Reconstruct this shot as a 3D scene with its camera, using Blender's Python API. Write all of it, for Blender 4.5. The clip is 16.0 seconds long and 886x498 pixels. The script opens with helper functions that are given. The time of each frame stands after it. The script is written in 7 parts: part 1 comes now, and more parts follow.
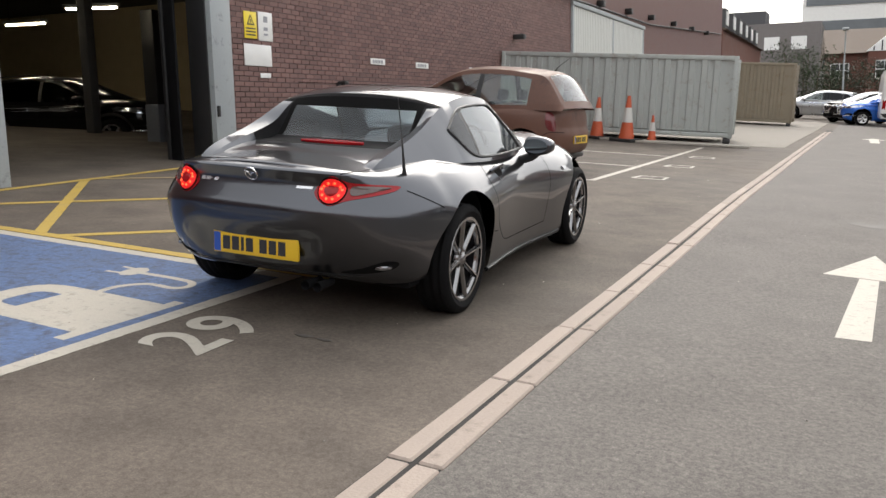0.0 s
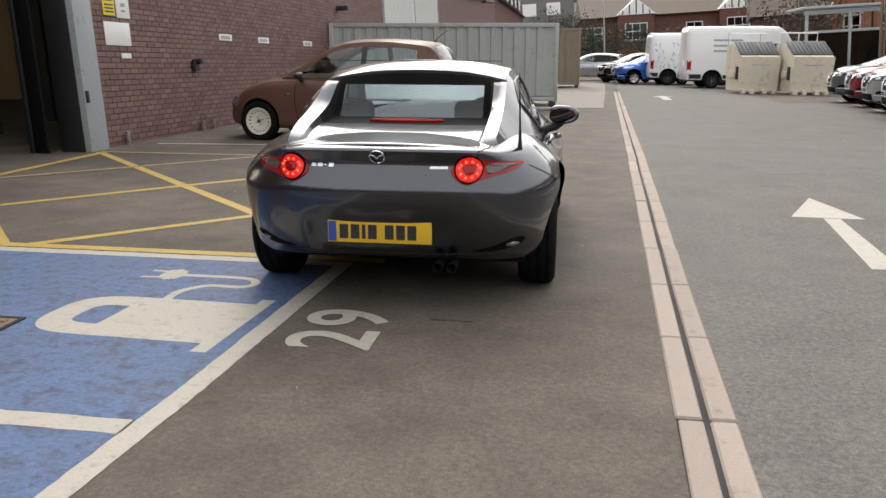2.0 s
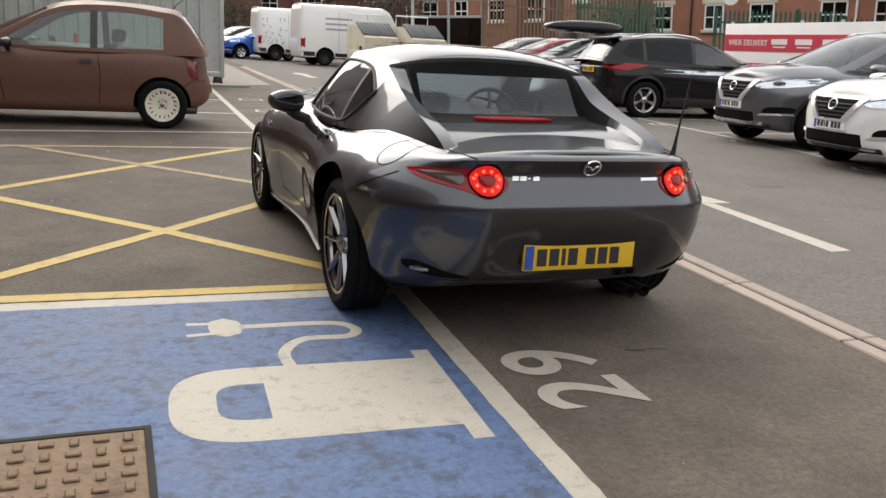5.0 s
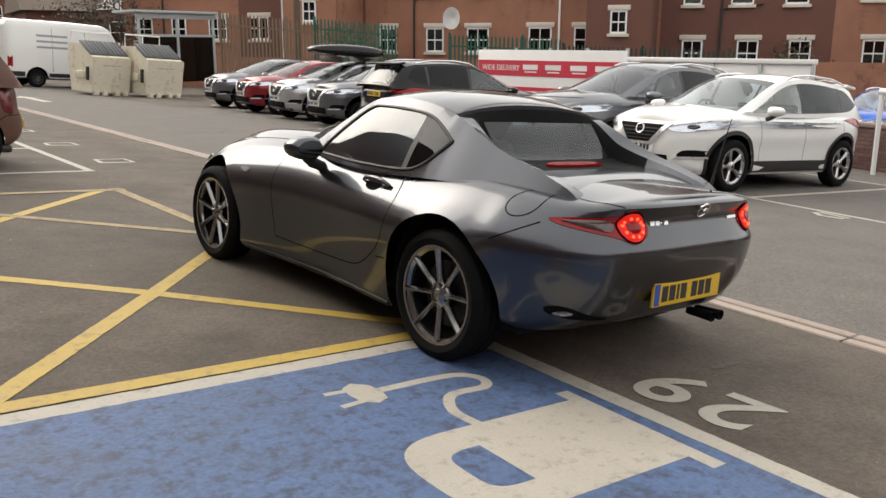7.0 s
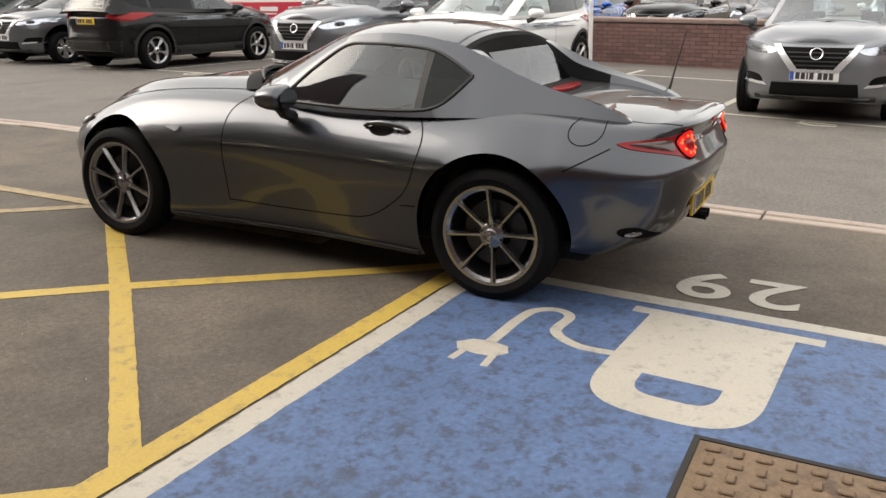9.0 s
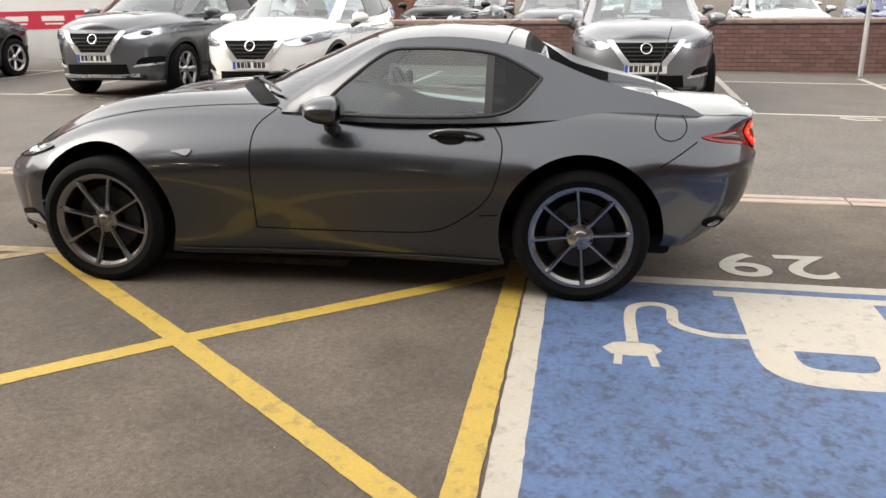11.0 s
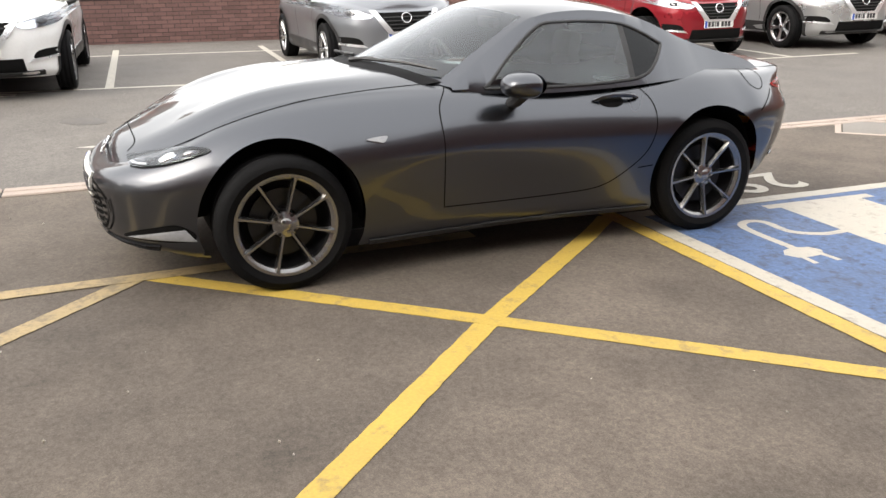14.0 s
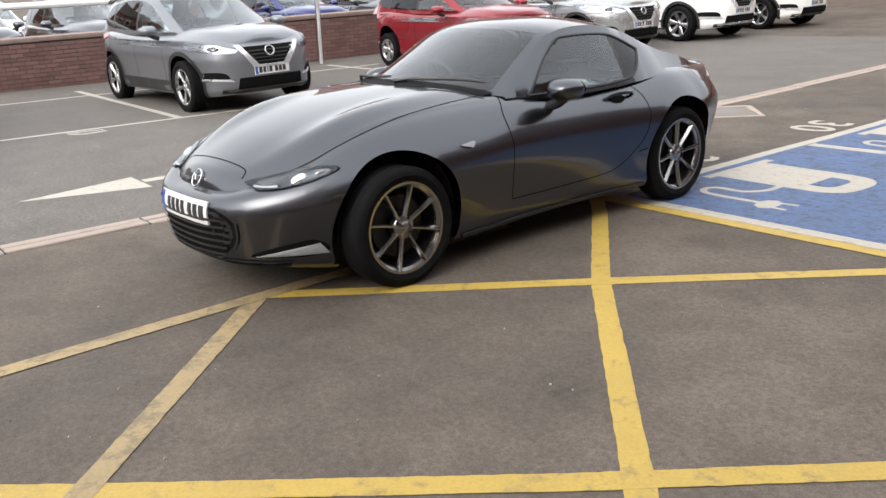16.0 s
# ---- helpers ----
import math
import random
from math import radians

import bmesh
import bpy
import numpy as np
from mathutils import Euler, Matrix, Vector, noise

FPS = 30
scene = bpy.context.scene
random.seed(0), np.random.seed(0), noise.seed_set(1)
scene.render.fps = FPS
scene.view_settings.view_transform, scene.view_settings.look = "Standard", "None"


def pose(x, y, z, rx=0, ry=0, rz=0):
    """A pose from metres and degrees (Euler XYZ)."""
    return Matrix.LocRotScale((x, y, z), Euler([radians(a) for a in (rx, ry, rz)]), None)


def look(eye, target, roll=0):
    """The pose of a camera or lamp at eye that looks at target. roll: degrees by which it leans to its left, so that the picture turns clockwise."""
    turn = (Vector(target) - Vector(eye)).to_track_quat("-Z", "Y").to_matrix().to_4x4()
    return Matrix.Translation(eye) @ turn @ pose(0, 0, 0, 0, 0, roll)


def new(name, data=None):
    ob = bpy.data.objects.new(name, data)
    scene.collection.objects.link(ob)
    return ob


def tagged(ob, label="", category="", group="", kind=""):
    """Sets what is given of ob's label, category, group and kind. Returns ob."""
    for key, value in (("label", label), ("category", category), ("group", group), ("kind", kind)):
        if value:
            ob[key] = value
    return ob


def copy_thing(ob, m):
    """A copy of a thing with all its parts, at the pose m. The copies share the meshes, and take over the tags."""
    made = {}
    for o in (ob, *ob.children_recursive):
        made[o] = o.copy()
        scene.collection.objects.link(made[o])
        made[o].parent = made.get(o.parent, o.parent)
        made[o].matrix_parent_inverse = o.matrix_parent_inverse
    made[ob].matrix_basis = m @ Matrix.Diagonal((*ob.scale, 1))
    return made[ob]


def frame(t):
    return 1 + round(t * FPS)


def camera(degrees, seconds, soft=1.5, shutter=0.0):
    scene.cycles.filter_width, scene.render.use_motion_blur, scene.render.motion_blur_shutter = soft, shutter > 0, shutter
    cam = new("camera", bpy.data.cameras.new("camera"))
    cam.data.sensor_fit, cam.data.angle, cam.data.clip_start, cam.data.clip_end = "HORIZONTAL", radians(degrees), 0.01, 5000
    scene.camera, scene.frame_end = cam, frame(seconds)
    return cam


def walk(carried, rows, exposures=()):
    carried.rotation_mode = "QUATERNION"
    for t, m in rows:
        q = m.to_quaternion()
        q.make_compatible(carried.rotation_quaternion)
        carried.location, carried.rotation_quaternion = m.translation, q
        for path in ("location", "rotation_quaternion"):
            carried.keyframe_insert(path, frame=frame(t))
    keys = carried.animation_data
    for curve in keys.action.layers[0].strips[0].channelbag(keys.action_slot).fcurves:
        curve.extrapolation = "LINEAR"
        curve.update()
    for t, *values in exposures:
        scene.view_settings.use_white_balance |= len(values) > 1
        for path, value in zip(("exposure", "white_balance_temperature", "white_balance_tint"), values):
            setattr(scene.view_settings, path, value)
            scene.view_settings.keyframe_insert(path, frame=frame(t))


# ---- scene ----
cam = camera(54.58, 16.0)
PATH = [
    (0, (2.774, -4.280, 1.063), (1.924, -2.497, 0.747), -1.07),
    (0.5, (2.357, -4.459, 1.102), (1.623, -2.627, 0.781), -1.92),
    (1, (1.947, -4.677, 1.118), (1.399, -2.784, 0.779), -2.27),
    (1.5, (1.508, -4.787, 1.098), (1.080, -2.871, 0.717), -2.92),
    (2, (1.088, -4.812, 1.148), (0.738, -2.884, 0.749), -3.40),
    (2.5, (0.619, -4.744, 1.200), (0.457, -2.788, 0.819), -3.33),
    (3, (0.167, -4.574, 1.210), (0.189, -2.614, 0.813), -2.90),
    (3.5, (-0.260, -4.442, 1.223), (-0.100, -2.496, 0.794), -2.17),
    (4, (-0.707, -4.303, 1.254), (-0.375, -2.386, 0.792), -1.80),
    (4.5, (-1.155, -4.047, 1.297), (-0.680, -2.171, 0.791), -1.58),
    (5, (-1.628, -3.855, 1.320), (-0.992, -2.024, 0.827), -0.50),
    (7.5, (-3.554, -2.729, 1.545), (-2.197, -1.346, 1.050), 0.03),
    (8, (-3.843, -2.398, 1.600), (-2.370, -1.164, 1.045), -0.24),
    (8.5, (-4.033, -2.000, 1.617), (-2.462, -0.931, 0.994), -1.39),
    (11, (-4.544, -0.013, 1.650), (-2.690, 0.307, 0.972), -1.86),
    (11.5, (-4.505, 0.405, 1.676), (-2.636, 0.606, 0.995), -1.21),
    (12, (-4.483, 0.836, 1.685), (-2.601, 0.892, 1.011), 0.08),
    (12.5, (-4.380, 1.365, 1.627), (-2.495, 1.272, 0.965), 1.24),
    (13, (-4.432, 1.940, 1.655), (-2.567, 1.618, 1.007), 1.51),
    (13.5, (-4.449, 2.446, 1.713), (-2.657, 1.897, 1.015), 0.35),
    (14, (-4.456, 2.977, 1.758), (-2.735, 2.296, 1.001), -0.03),
    (14.5, (-4.518, 3.471, 1.793), (-2.841, 2.663, 1.060), 0.01),
    (15, (-4.438, 3.888, 1.765), (-2.811, 2.983, 1.035), 0.42),
    (15.5, (-4.319, 4.338, 1.801), (-2.757, 3.332, 1.062), -0.14),
    (16, (-4.154, 4.709, 1.823), (-2.694, 3.539, 1.116), -1.57),
]
walk(cam, [(t, look(eye, target, roll)) for t, eye, target, roll in PATH], [(0, 0.76, 6850, 10), (2.5, 0.60, 6850, 10), (5, 0.67, 7050, 10), (7.5, 0.62, 7300, 10), (8.5, 0.77, 7350, 10), (11, 1.12, 7250, 10), (12.5, 1.32, 7200, 10), (13.5, 1.42, 7100, 10), (14.5, 1.25, 6950, 10), (16, 1.02, 6700, 10)])

# The whole yard slopes: SITE carries yard coordinates (ground at z = 0) into the world, where z is plumb.
SITE = Matrix(((0.99810, 0.00018, 0.06159, 0), (0.00018, 0.99998, -0.00592, 0), (-0.06159, 0.00592, 0.99808, 0), (0, 0, 0, 1)))

# The ground under the coupe and the painted bays tilts a little more: NEAR carries their coordinates into the world.
NEAR = SITE @ Matrix(((0.99974, -0.02273, 0.00315, -0.0162), (0.02277, 0.99965, -0.01332, 0.0221), (-0.00284, 0.01338, 0.99991, -0.0037), (0, 0, 0, 1)))


def rise(x, y):
    """How far the ground stands over the plane of SITE at a point of the yard."""
    return -0.0028 * min(6.0, max(-6.0, x)) + 0.0134 * min(6.0, max(-4.5, y)) - 0.0037


# ---- light ----
world = bpy.data.worlds.new("overcast")
scene.world = world
world.use_nodes = True
wn = world.node_tree
wn.nodes.clear()
sky = wn.nodes.new("ShaderNodeTexSky")
sky.sky_type, sky.sun_disc, sky.sun_elevation, sky.sun_rotation = "NISHITA", False, radians(38), radians(348)
sky.air_density, sky.dust_density = 1.0, 4.0
soft_sky = wn.nodes.new("ShaderNodeHueSaturation")
soft_sky.inputs["Saturation"].default_value = 0.28
bg = wn.nodes.new("ShaderNodeBackground")
bg.inputs["Strength"].default_value = 0.15
veil = wn.nodes.new("ShaderNodeMix")
veil.data_type = "RGBA"
veil.inputs[0].default_value = 0.5
veil.inputs[7].default_value = (9.1, 9.5, 10.1, 1)   # a bright even cloud layer
wo = wn.nodes.new("ShaderNodeOutputWorld")
wn.links.new(sky.outputs[0], soft_sky.inputs["Color"])
wn.links.new(soft_sky.outputs[0], veil.inputs[6])
wn.links.new(veil.outputs[2], bg.inputs["Color"])
wn.links.new(bg.outputs[0], wo.inputs["Surface"])
sun_data = bpy.data.lights.new("sun", "SUN")
sun_data.energy, sun_data.angle, sun_data.color = 0.6, radians(40), (1.0, 0.96, 0.9)
sun = new("sun", sun_data)
sun.matrix_world = look((0, 0, 30), (4.5, -21.5, 12))


# ---- helpers of this scene ----
def on(x, y, rz=0.0, z=0.0):
    """A pose on the sloping yard, square to it."""
    return SITE @ pose(x, y, z + rise(x, y), 0, 0, rz)


def stand(x, y, rz=0.0, z=0.0):
    """A plumb pose at a point of the yard."""
    return Matrix.Translation(SITE @ Vector((x, y, rise(x, y))) + Vector((0, 0, z))) @ pose(0, 0, 0, 0, 0, rz)


def spl(*pts):
    """A smooth curve through points (t, value)."""
    pts = sorted(pts)
    n = len(pts)
    m = [(pts[min(i + 1, n - 1)][1] - pts[max(i - 1, 0)][1]) / (pts[min(i + 1, n - 1)][0] - pts[max(i - 1, 0)][0]) for i in range(n)]

    def f(t):
        if t <= pts[0][0]:
            return pts[0][1]
        if t >= pts[-1][0]:
            return pts[-1][1]
        i = next(k for k in range(n - 1) if t <= pts[k + 1][0])
        h = pts[i + 1][0] - pts[i][0]
        s = (t - pts[i][0]) / h
        return ((2 * s**3 - 3 * s**2 + 1) * pts[i][1] + (s**3 - 2 * s**2 + s) * h * m[i]
                + (3 * s**2 - 2 * s**3) * pts[i + 1][1] + (s**3 - s**2) * h * m[i + 1])
    return f


def sm(a, b, t):
    t = min(1.0, max(0.0, (t - a) / (b - a)))
    return t * t * (3 - 2 * t)


def mesh_of(name, bm, material, smooth=None):
    """A mesh from a bmesh; smooth: the angle in degrees over which edges stay sharp."""
    me = bpy.data.meshes.new(name)
    bm.normal_update()
    bm.to_mesh(me)
    bm.free()
    me.materials.append(material)
    if smooth is not None:
        me.polygons.foreach_set("use_smooth", [True] * len(me.polygons))
        me.set_sharp_from_angle(angle=radians(smooth))
    return me


def part(name, bm, material, parent, label="", smooth=30, m=None):
    """A bmesh as one mesh object under a thing or under a part."""
    ob = new(name, mesh_of(name, bm, material, smooth) if isinstance(bm, bmesh.types.BMesh) else bm)
    ob.parent = parent
    if m is not None:
        ob.matrix_basis = m
    if label:
        ob["label"] = label
    return ob


def thing(name, m, label, category, group="", kind=""):
    ob = new(name)
    ob.empty_display_size = 0.2
    ob.matrix_world = m
    return tagged(ob, label, category, group, kind)


def solid(name, bm, material, m, label, category, group="", kind="", smooth=30):
    """A thing of one mesh."""
    ob = new(name, mesh_of(name, bm, material, smooth))
    ob.matrix_world = m
    return tagged(ob, label, category, group, kind)


def box(x0, y0, z0, x1, y1, z1, bevel=0.0, bm=None, segments=2):
    b = bmesh.new() if bm is None or bevel else bm
    vs = [b.verts.new(v) for v in ((x0, y0, z0), (x1, y0, z0), (x1, y1, z0), (x0, y1, z0), (x0, y0, z1), (x1, y0, z1), (x1, y1, z1), (x0, y1, z1))]
    for f in ((3, 2, 1, 0), (4, 5, 6, 7), (0, 1, 5, 4), (1, 2, 6, 5), (2, 3, 7, 6), (3, 0, 4, 7)):
        b.faces.new([vs[i] for i in f])
    if bevel:
        bmesh.ops.bevel(b, geom=b.edges[:], offset=bevel, segments=segments, profile=0.5, affect="EDGES")
        if bm is not None:
            return merge(bm, b)
    return b


def merge(bm, other, m=None):
    """Adds another bmesh to bm."""
    table = {}
    for v in other.verts:
        table[v] = bm.verts.new(m @ v.co if m else v.co)
    for f in other.faces:
        try:
            bm.faces.new([table[v] for v in f.verts])
        except ValueError:
            pass
    other.free()
    return bm


def lathe(profile, steps=32, axis="x", bm=None, closed=False):
    """Turns (r, a) points round an axis; a runs along it."""
    b = bm or bmesh.new()
    rings = []
    for k in range(steps):
        c, s = math.cos(2 * math.pi * k / steps), math.sin(2 * math.pi * k / steps)
        ring = []
        for r, a in profile:
            co = {"x": (a, r * c, r * s), "y": (r * s, a, r * c), "z": (r * c, r * s, a)}[axis]
            ring.append(b.verts.new(co))
        rings.append(ring)
    n = len(profile)
    for k in range(steps):
        p, q = rings[k], rings[(k + 1) % steps]
        for i in range(n if closed else n - 1):
            b.faces.new((p[i], p[(i + 1) % n], q[(i + 1) % n], q[i]))
    return b


def tube(points, r, sides=8, bm=None, caps=True):
    """A round bar along points; r may be a list."""
    b = bm or bmesh.new()
    pts = [Vector(p) for p in points]
    rs = r if isinstance(r, (list, tuple)) else [r] * len(pts)
    rings = []
    for i, p in enumerate(pts):
        d = (pts[min(i + 1, len(pts) - 1)] - pts[max(i - 1, 0)]).normalized()
        side = d.cross(Vector((0, 0, 1)) if abs(d.z) < 0.9 else Vector((0, 1, 0))).normalized()
        up = side.cross(d)
        rings.append([b.verts.new(p + rs[i] * (math.cos(2 * math.pi * k / sides) * side + math.sin(2 * math.pi * k / sides) * up)) for k in range(sides)])
    for a, c in zip(rings, rings[1:]):
        for k in range(sides):
            b.faces.new((a[k], a[(k + 1) % sides], c[(k + 1) % sides], c[k]))
    if caps:
        b.faces.new(rings[0][::-1])
        b.faces.new(rings[-1])
    return b


def slab(poly, z0, z1, bm=None, axis="z"):
    """A flat plate: a polygon of (a, b) pushed from z0 to z1 along an axis."""
    b = bm or bmesh.new()

    def co(p, z):
        return {"z": (p[0], p[1], z), "y": (p[0], z, p[1]), "x": (z, p[0], p[1])}[axis]
    lo, hi = [b.verts.new(co(p, z0)) for p in poly], [b.verts.new(co(p, z1)) for p in poly]
    fs = [b.faces.new(lo[::-1]), b.faces.new(hi)]
    for i in range(len(poly)):
        j = (i + 1) % len(poly)
        fs.append(b.faces.new((lo[i], lo[j], hi[j], hi[i])))
    bmesh.ops.recalc_face_normals(b, faces=fs)
    return b


def strip(points, width, z0=0.0, z1=0.0015, bm=None, ragged=0.0):
    """A painted line of a width along (x, y) points, as a thin plate; ragged: how far its edges stray."""
    pts = [Vector((*p, 0)) for p in points]
    rng = random.Random(len(points) + int(1000 * abs(points[0][0])))
    if ragged:
        pts = [p.lerp(q, k / n) for p, q, n in ((p, q, max(1, int((q - p).length / 0.045))) for p, q in zip(pts, pts[1:])) for k in range(n)] + pts[-1:]
    left, right = [], []
    for i, p in enumerate(pts):
        d = pts[min(i + 1, len(pts) - 1)] - pts[max(i - 1, 0)]
        nrm = Vector((-d.y, d.x, 0)).normalized() * width / 2
        left.append((p + nrm * (1 + rng.uniform(-ragged, ragged)))[:2])
        right.append((p - nrm * (1 + rng.uniform(-ragged, ragged)))[:2])
    b = bm or bmesh.new()
    for i in range(len(pts) - 1):
        slab([right[i], right[i + 1], left[i + 1], left[i]], z0, z1, b)
    return b


def letters(body, size, height, material, name, parent, m, spacing=1.0):
    """Raised characters in the built-in font, as a mesh."""
    cu = bpy.data.curves.new(name, "FONT")
    cu.body, cu.size, cu.extrude, cu.align_x, cu.align_y, cu.space_character = body, size, height, "CENTER", "CENTER", spacing
    tmp = bpy.data.objects.new("tmp", cu)
    scene.collection.objects.link(tmp)
    me = bpy.data.meshes.new_from_object(tmp.evaluated_get(bpy.context.evaluated_depsgraph_get()))
    bpy.data.objects.remove(tmp)
    bpy.data.curves.remove(cu)
    me.name = name
    me.materials.clear()
    me.materials.append(material)
    return part(name, me, material, parent, m=m)


# ---- materials ----
def node(nt, kind, **sets):
    n = nt.nodes.new(kind)
    for key, value in sets.items():
        n.inputs[key].default_value = value
    return n


def mat(name, color, rough=0.6, metal=0.0, vary=0.15, scale=3.0, fine=60.0, bump=0.1, dark=None, wear=0.0, wear_scale=6.0, coat=0.0, per_object=0.0, spec=0.5, bump_d=0.01, island=0.0, edge=1.0):
    """A surface: colour varied at two scales, relief, and worn patches that show another colour."""
    m = bpy.data.materials.new(name)
    m.use_nodes = True
    nt = m.node_tree
    p = nt.nodes["Principled BSDF"]
    co = node(nt, "ShaderNodeTexCoord").outputs["Object"]
    big, small = node(nt, "ShaderNodeTexNoise", Scale=scale, Detail=6.0), node(nt, "ShaderNodeTexNoise", Scale=fine, Detail=4.0)
    for n in (big, small):
        nt.links.new(co, n.inputs["Vector"])
    mixed = node(nt, "ShaderNodeMath")
    mixed.operation = "ADD"
    nt.links.new(big.outputs["Fac"], mixed.inputs[0])
    nt.links.new(small.outputs["Fac"], mixed.inputs[1])
    ramp = nt.nodes.new("ShaderNodeMapRange")
    for key, value in zip(("From Min", "From Max", "To Min", "To Max"), (0.6, 1.4, 1 - vary, 1 + vary)):
        ramp.inputs[key].default_value = value
    nt.links.new(mixed.outputs[0], ramp.inputs["Value"])
    value = ramp.outputs["Result"]
    if per_object or island:
        src = nt.nodes.new("ShaderNodeObjectInfo" if per_object else "ShaderNodeNewGeometry").outputs["Random" if per_object else "Random Per Island"]
        k = nt.nodes.new("ShaderNodeMapRange")
        k.inputs["To Min"].default_value, k.inputs["To Max"].default_value = 1 - (per_object or island), 1 + (per_object or island)
        nt.links.new(src, k.inputs["Value"])
        times = node(nt, "ShaderNodeMath")
        times.operation = "MULTIPLY"
        nt.links.new(value, times.inputs[0])
        nt.links.new(k.outputs["Result"], times.inputs[1])
        value = times.outputs[0]
    hsv = node(nt, "ShaderNodeHueSaturation", Color=(*color, 1))
    nt.links.new(value, hsv.inputs["Value"])
    out = hsv.outputs["Color"]
    if wear:
        w1 = node(nt, "ShaderNodeTexNoise", Scale=wear_scale, Detail=10.0, Roughness=0.75)
        nt.links.new(co, w1.inputs["Vector"])
        wr = nt.nodes.new("ShaderNodeMapRange")
        for key, v in zip(("From Min", "From Max", "To Min", "To Max"), (0.62 - wear * 0.3, 0.74 - wear * 0.3, 0, 0.85)):
            wr.inputs[key].default_value = v
        nt.links.new(w1.outputs["Fac"], wr.inputs["Value"])
        mx = node(nt, "ShaderNodeMix")
        mx.data_type = "RGBA"
        mx.inputs["B"].default_value = (*(dark or (0.06, 0.06, 0.06)), 1)
        mx.inputs[7].default_value = (*(dark or (0.06, 0.06, 0.06)), 1)
        nt.links.new(wr.outputs["Result"], mx.inputs["Factor"])
        nt.links.new(out, mx.inputs[6])
        out = mx.outputs[2]
    nt.links.new(out, p.inputs["Base Color"])
    p.inputs["Roughness"].default_value, p.inputs["Metallic"].default_value = rough, metal
    p.inputs["Specular IOR Level"].default_value = spec
    p.inputs["Specular Tint"].default_value = (edge, edge, edge, 1)
    rr = nt.nodes.new("ShaderNodeMapRange")
    for key, v in zip(("From Min", "From Max", "To Min", "To Max"), (0.3, 0.7, max(0.02, rough - 0.1 * rough), min(1, rough + 0.12 * rough))):
        rr.inputs[key].default_value = v
    nt.links.new(big.outputs["Fac"], rr.inputs["Value"])
    nt.links.new(rr.outputs["Result"], p.inputs["Roughness"])
    if coat:
        p.inputs["Coat Weight"].default_value, p.inputs["Coat Roughness"].default_value, p.inputs["Coat IOR"].default_value = coat, 0.03, 1.42
    if bump:
        bp = node(nt, "ShaderNodeBump", Strength=bump, Distance=bump_d)
        nt.links.new(small.outputs["Fac"], bp.inputs["Height"])
        nt.links.new(bp.outputs["Normal"], p.inputs["Normal"])
    return m


def paint(name, color, metal=0.0, rough=0.3, coat=1.0, ior=1.42):
    """Car paint with a fine flake and a clear coat."""
    m = mat(name, color, rough, metal, vary=0.04, scale=1.2, fine=900.0 if metal else 40.0, bump=0.0, coat=coat, spec=0.25, edge=0.65 if metal else 1.0)
    m.node_tree.nodes["Principled BSDF"].inputs["Coat IOR"].default_value = ior
    return m


def lit(name, color, strength):
    m = bpy.data.materials.new(name)
    m.use_nodes = True
    p = m.node_tree.nodes["Principled BSDF"]
    p.inputs["Base Color"].default_value = (*color, 1)
    p.inputs["Emission Color"].default_value = (*color, 1)
    p.inputs["Emission Strength"].default_value = strength
    return m


def pane(name, tint, gloss=0.03, ior=1.55):
    """Thin glass: clear with a tint, mirroring more at a slant."""
    m = bpy.data.materials.new(name)
    m.use_nodes = True
    nt = m.node_tree
    nt.nodes.clear()
    clear = node(nt, "ShaderNodeBsdfTransparent", Color=(*tint, 1))
    shine = node(nt, "ShaderNodeBsdfGlossy", Color=(0.95, 0.97, 1, 1), Roughness=gloss)
    fres = node(nt, "ShaderNodeFresnel", IOR=ior)
    mix = nt.nodes.new("ShaderNodeMixShader")
    out = nt.nodes.new("ShaderNodeOutputMaterial")
    nt.links.new(fres.outputs[0], mix.inputs[0])
    nt.links.new(clear.outputs[0], mix.inputs[1])
    nt.links.new(shine.outputs[0], mix.inputs[2])
    nt.links.new(mix.outputs[0], out.inputs["Surface"])
    return m




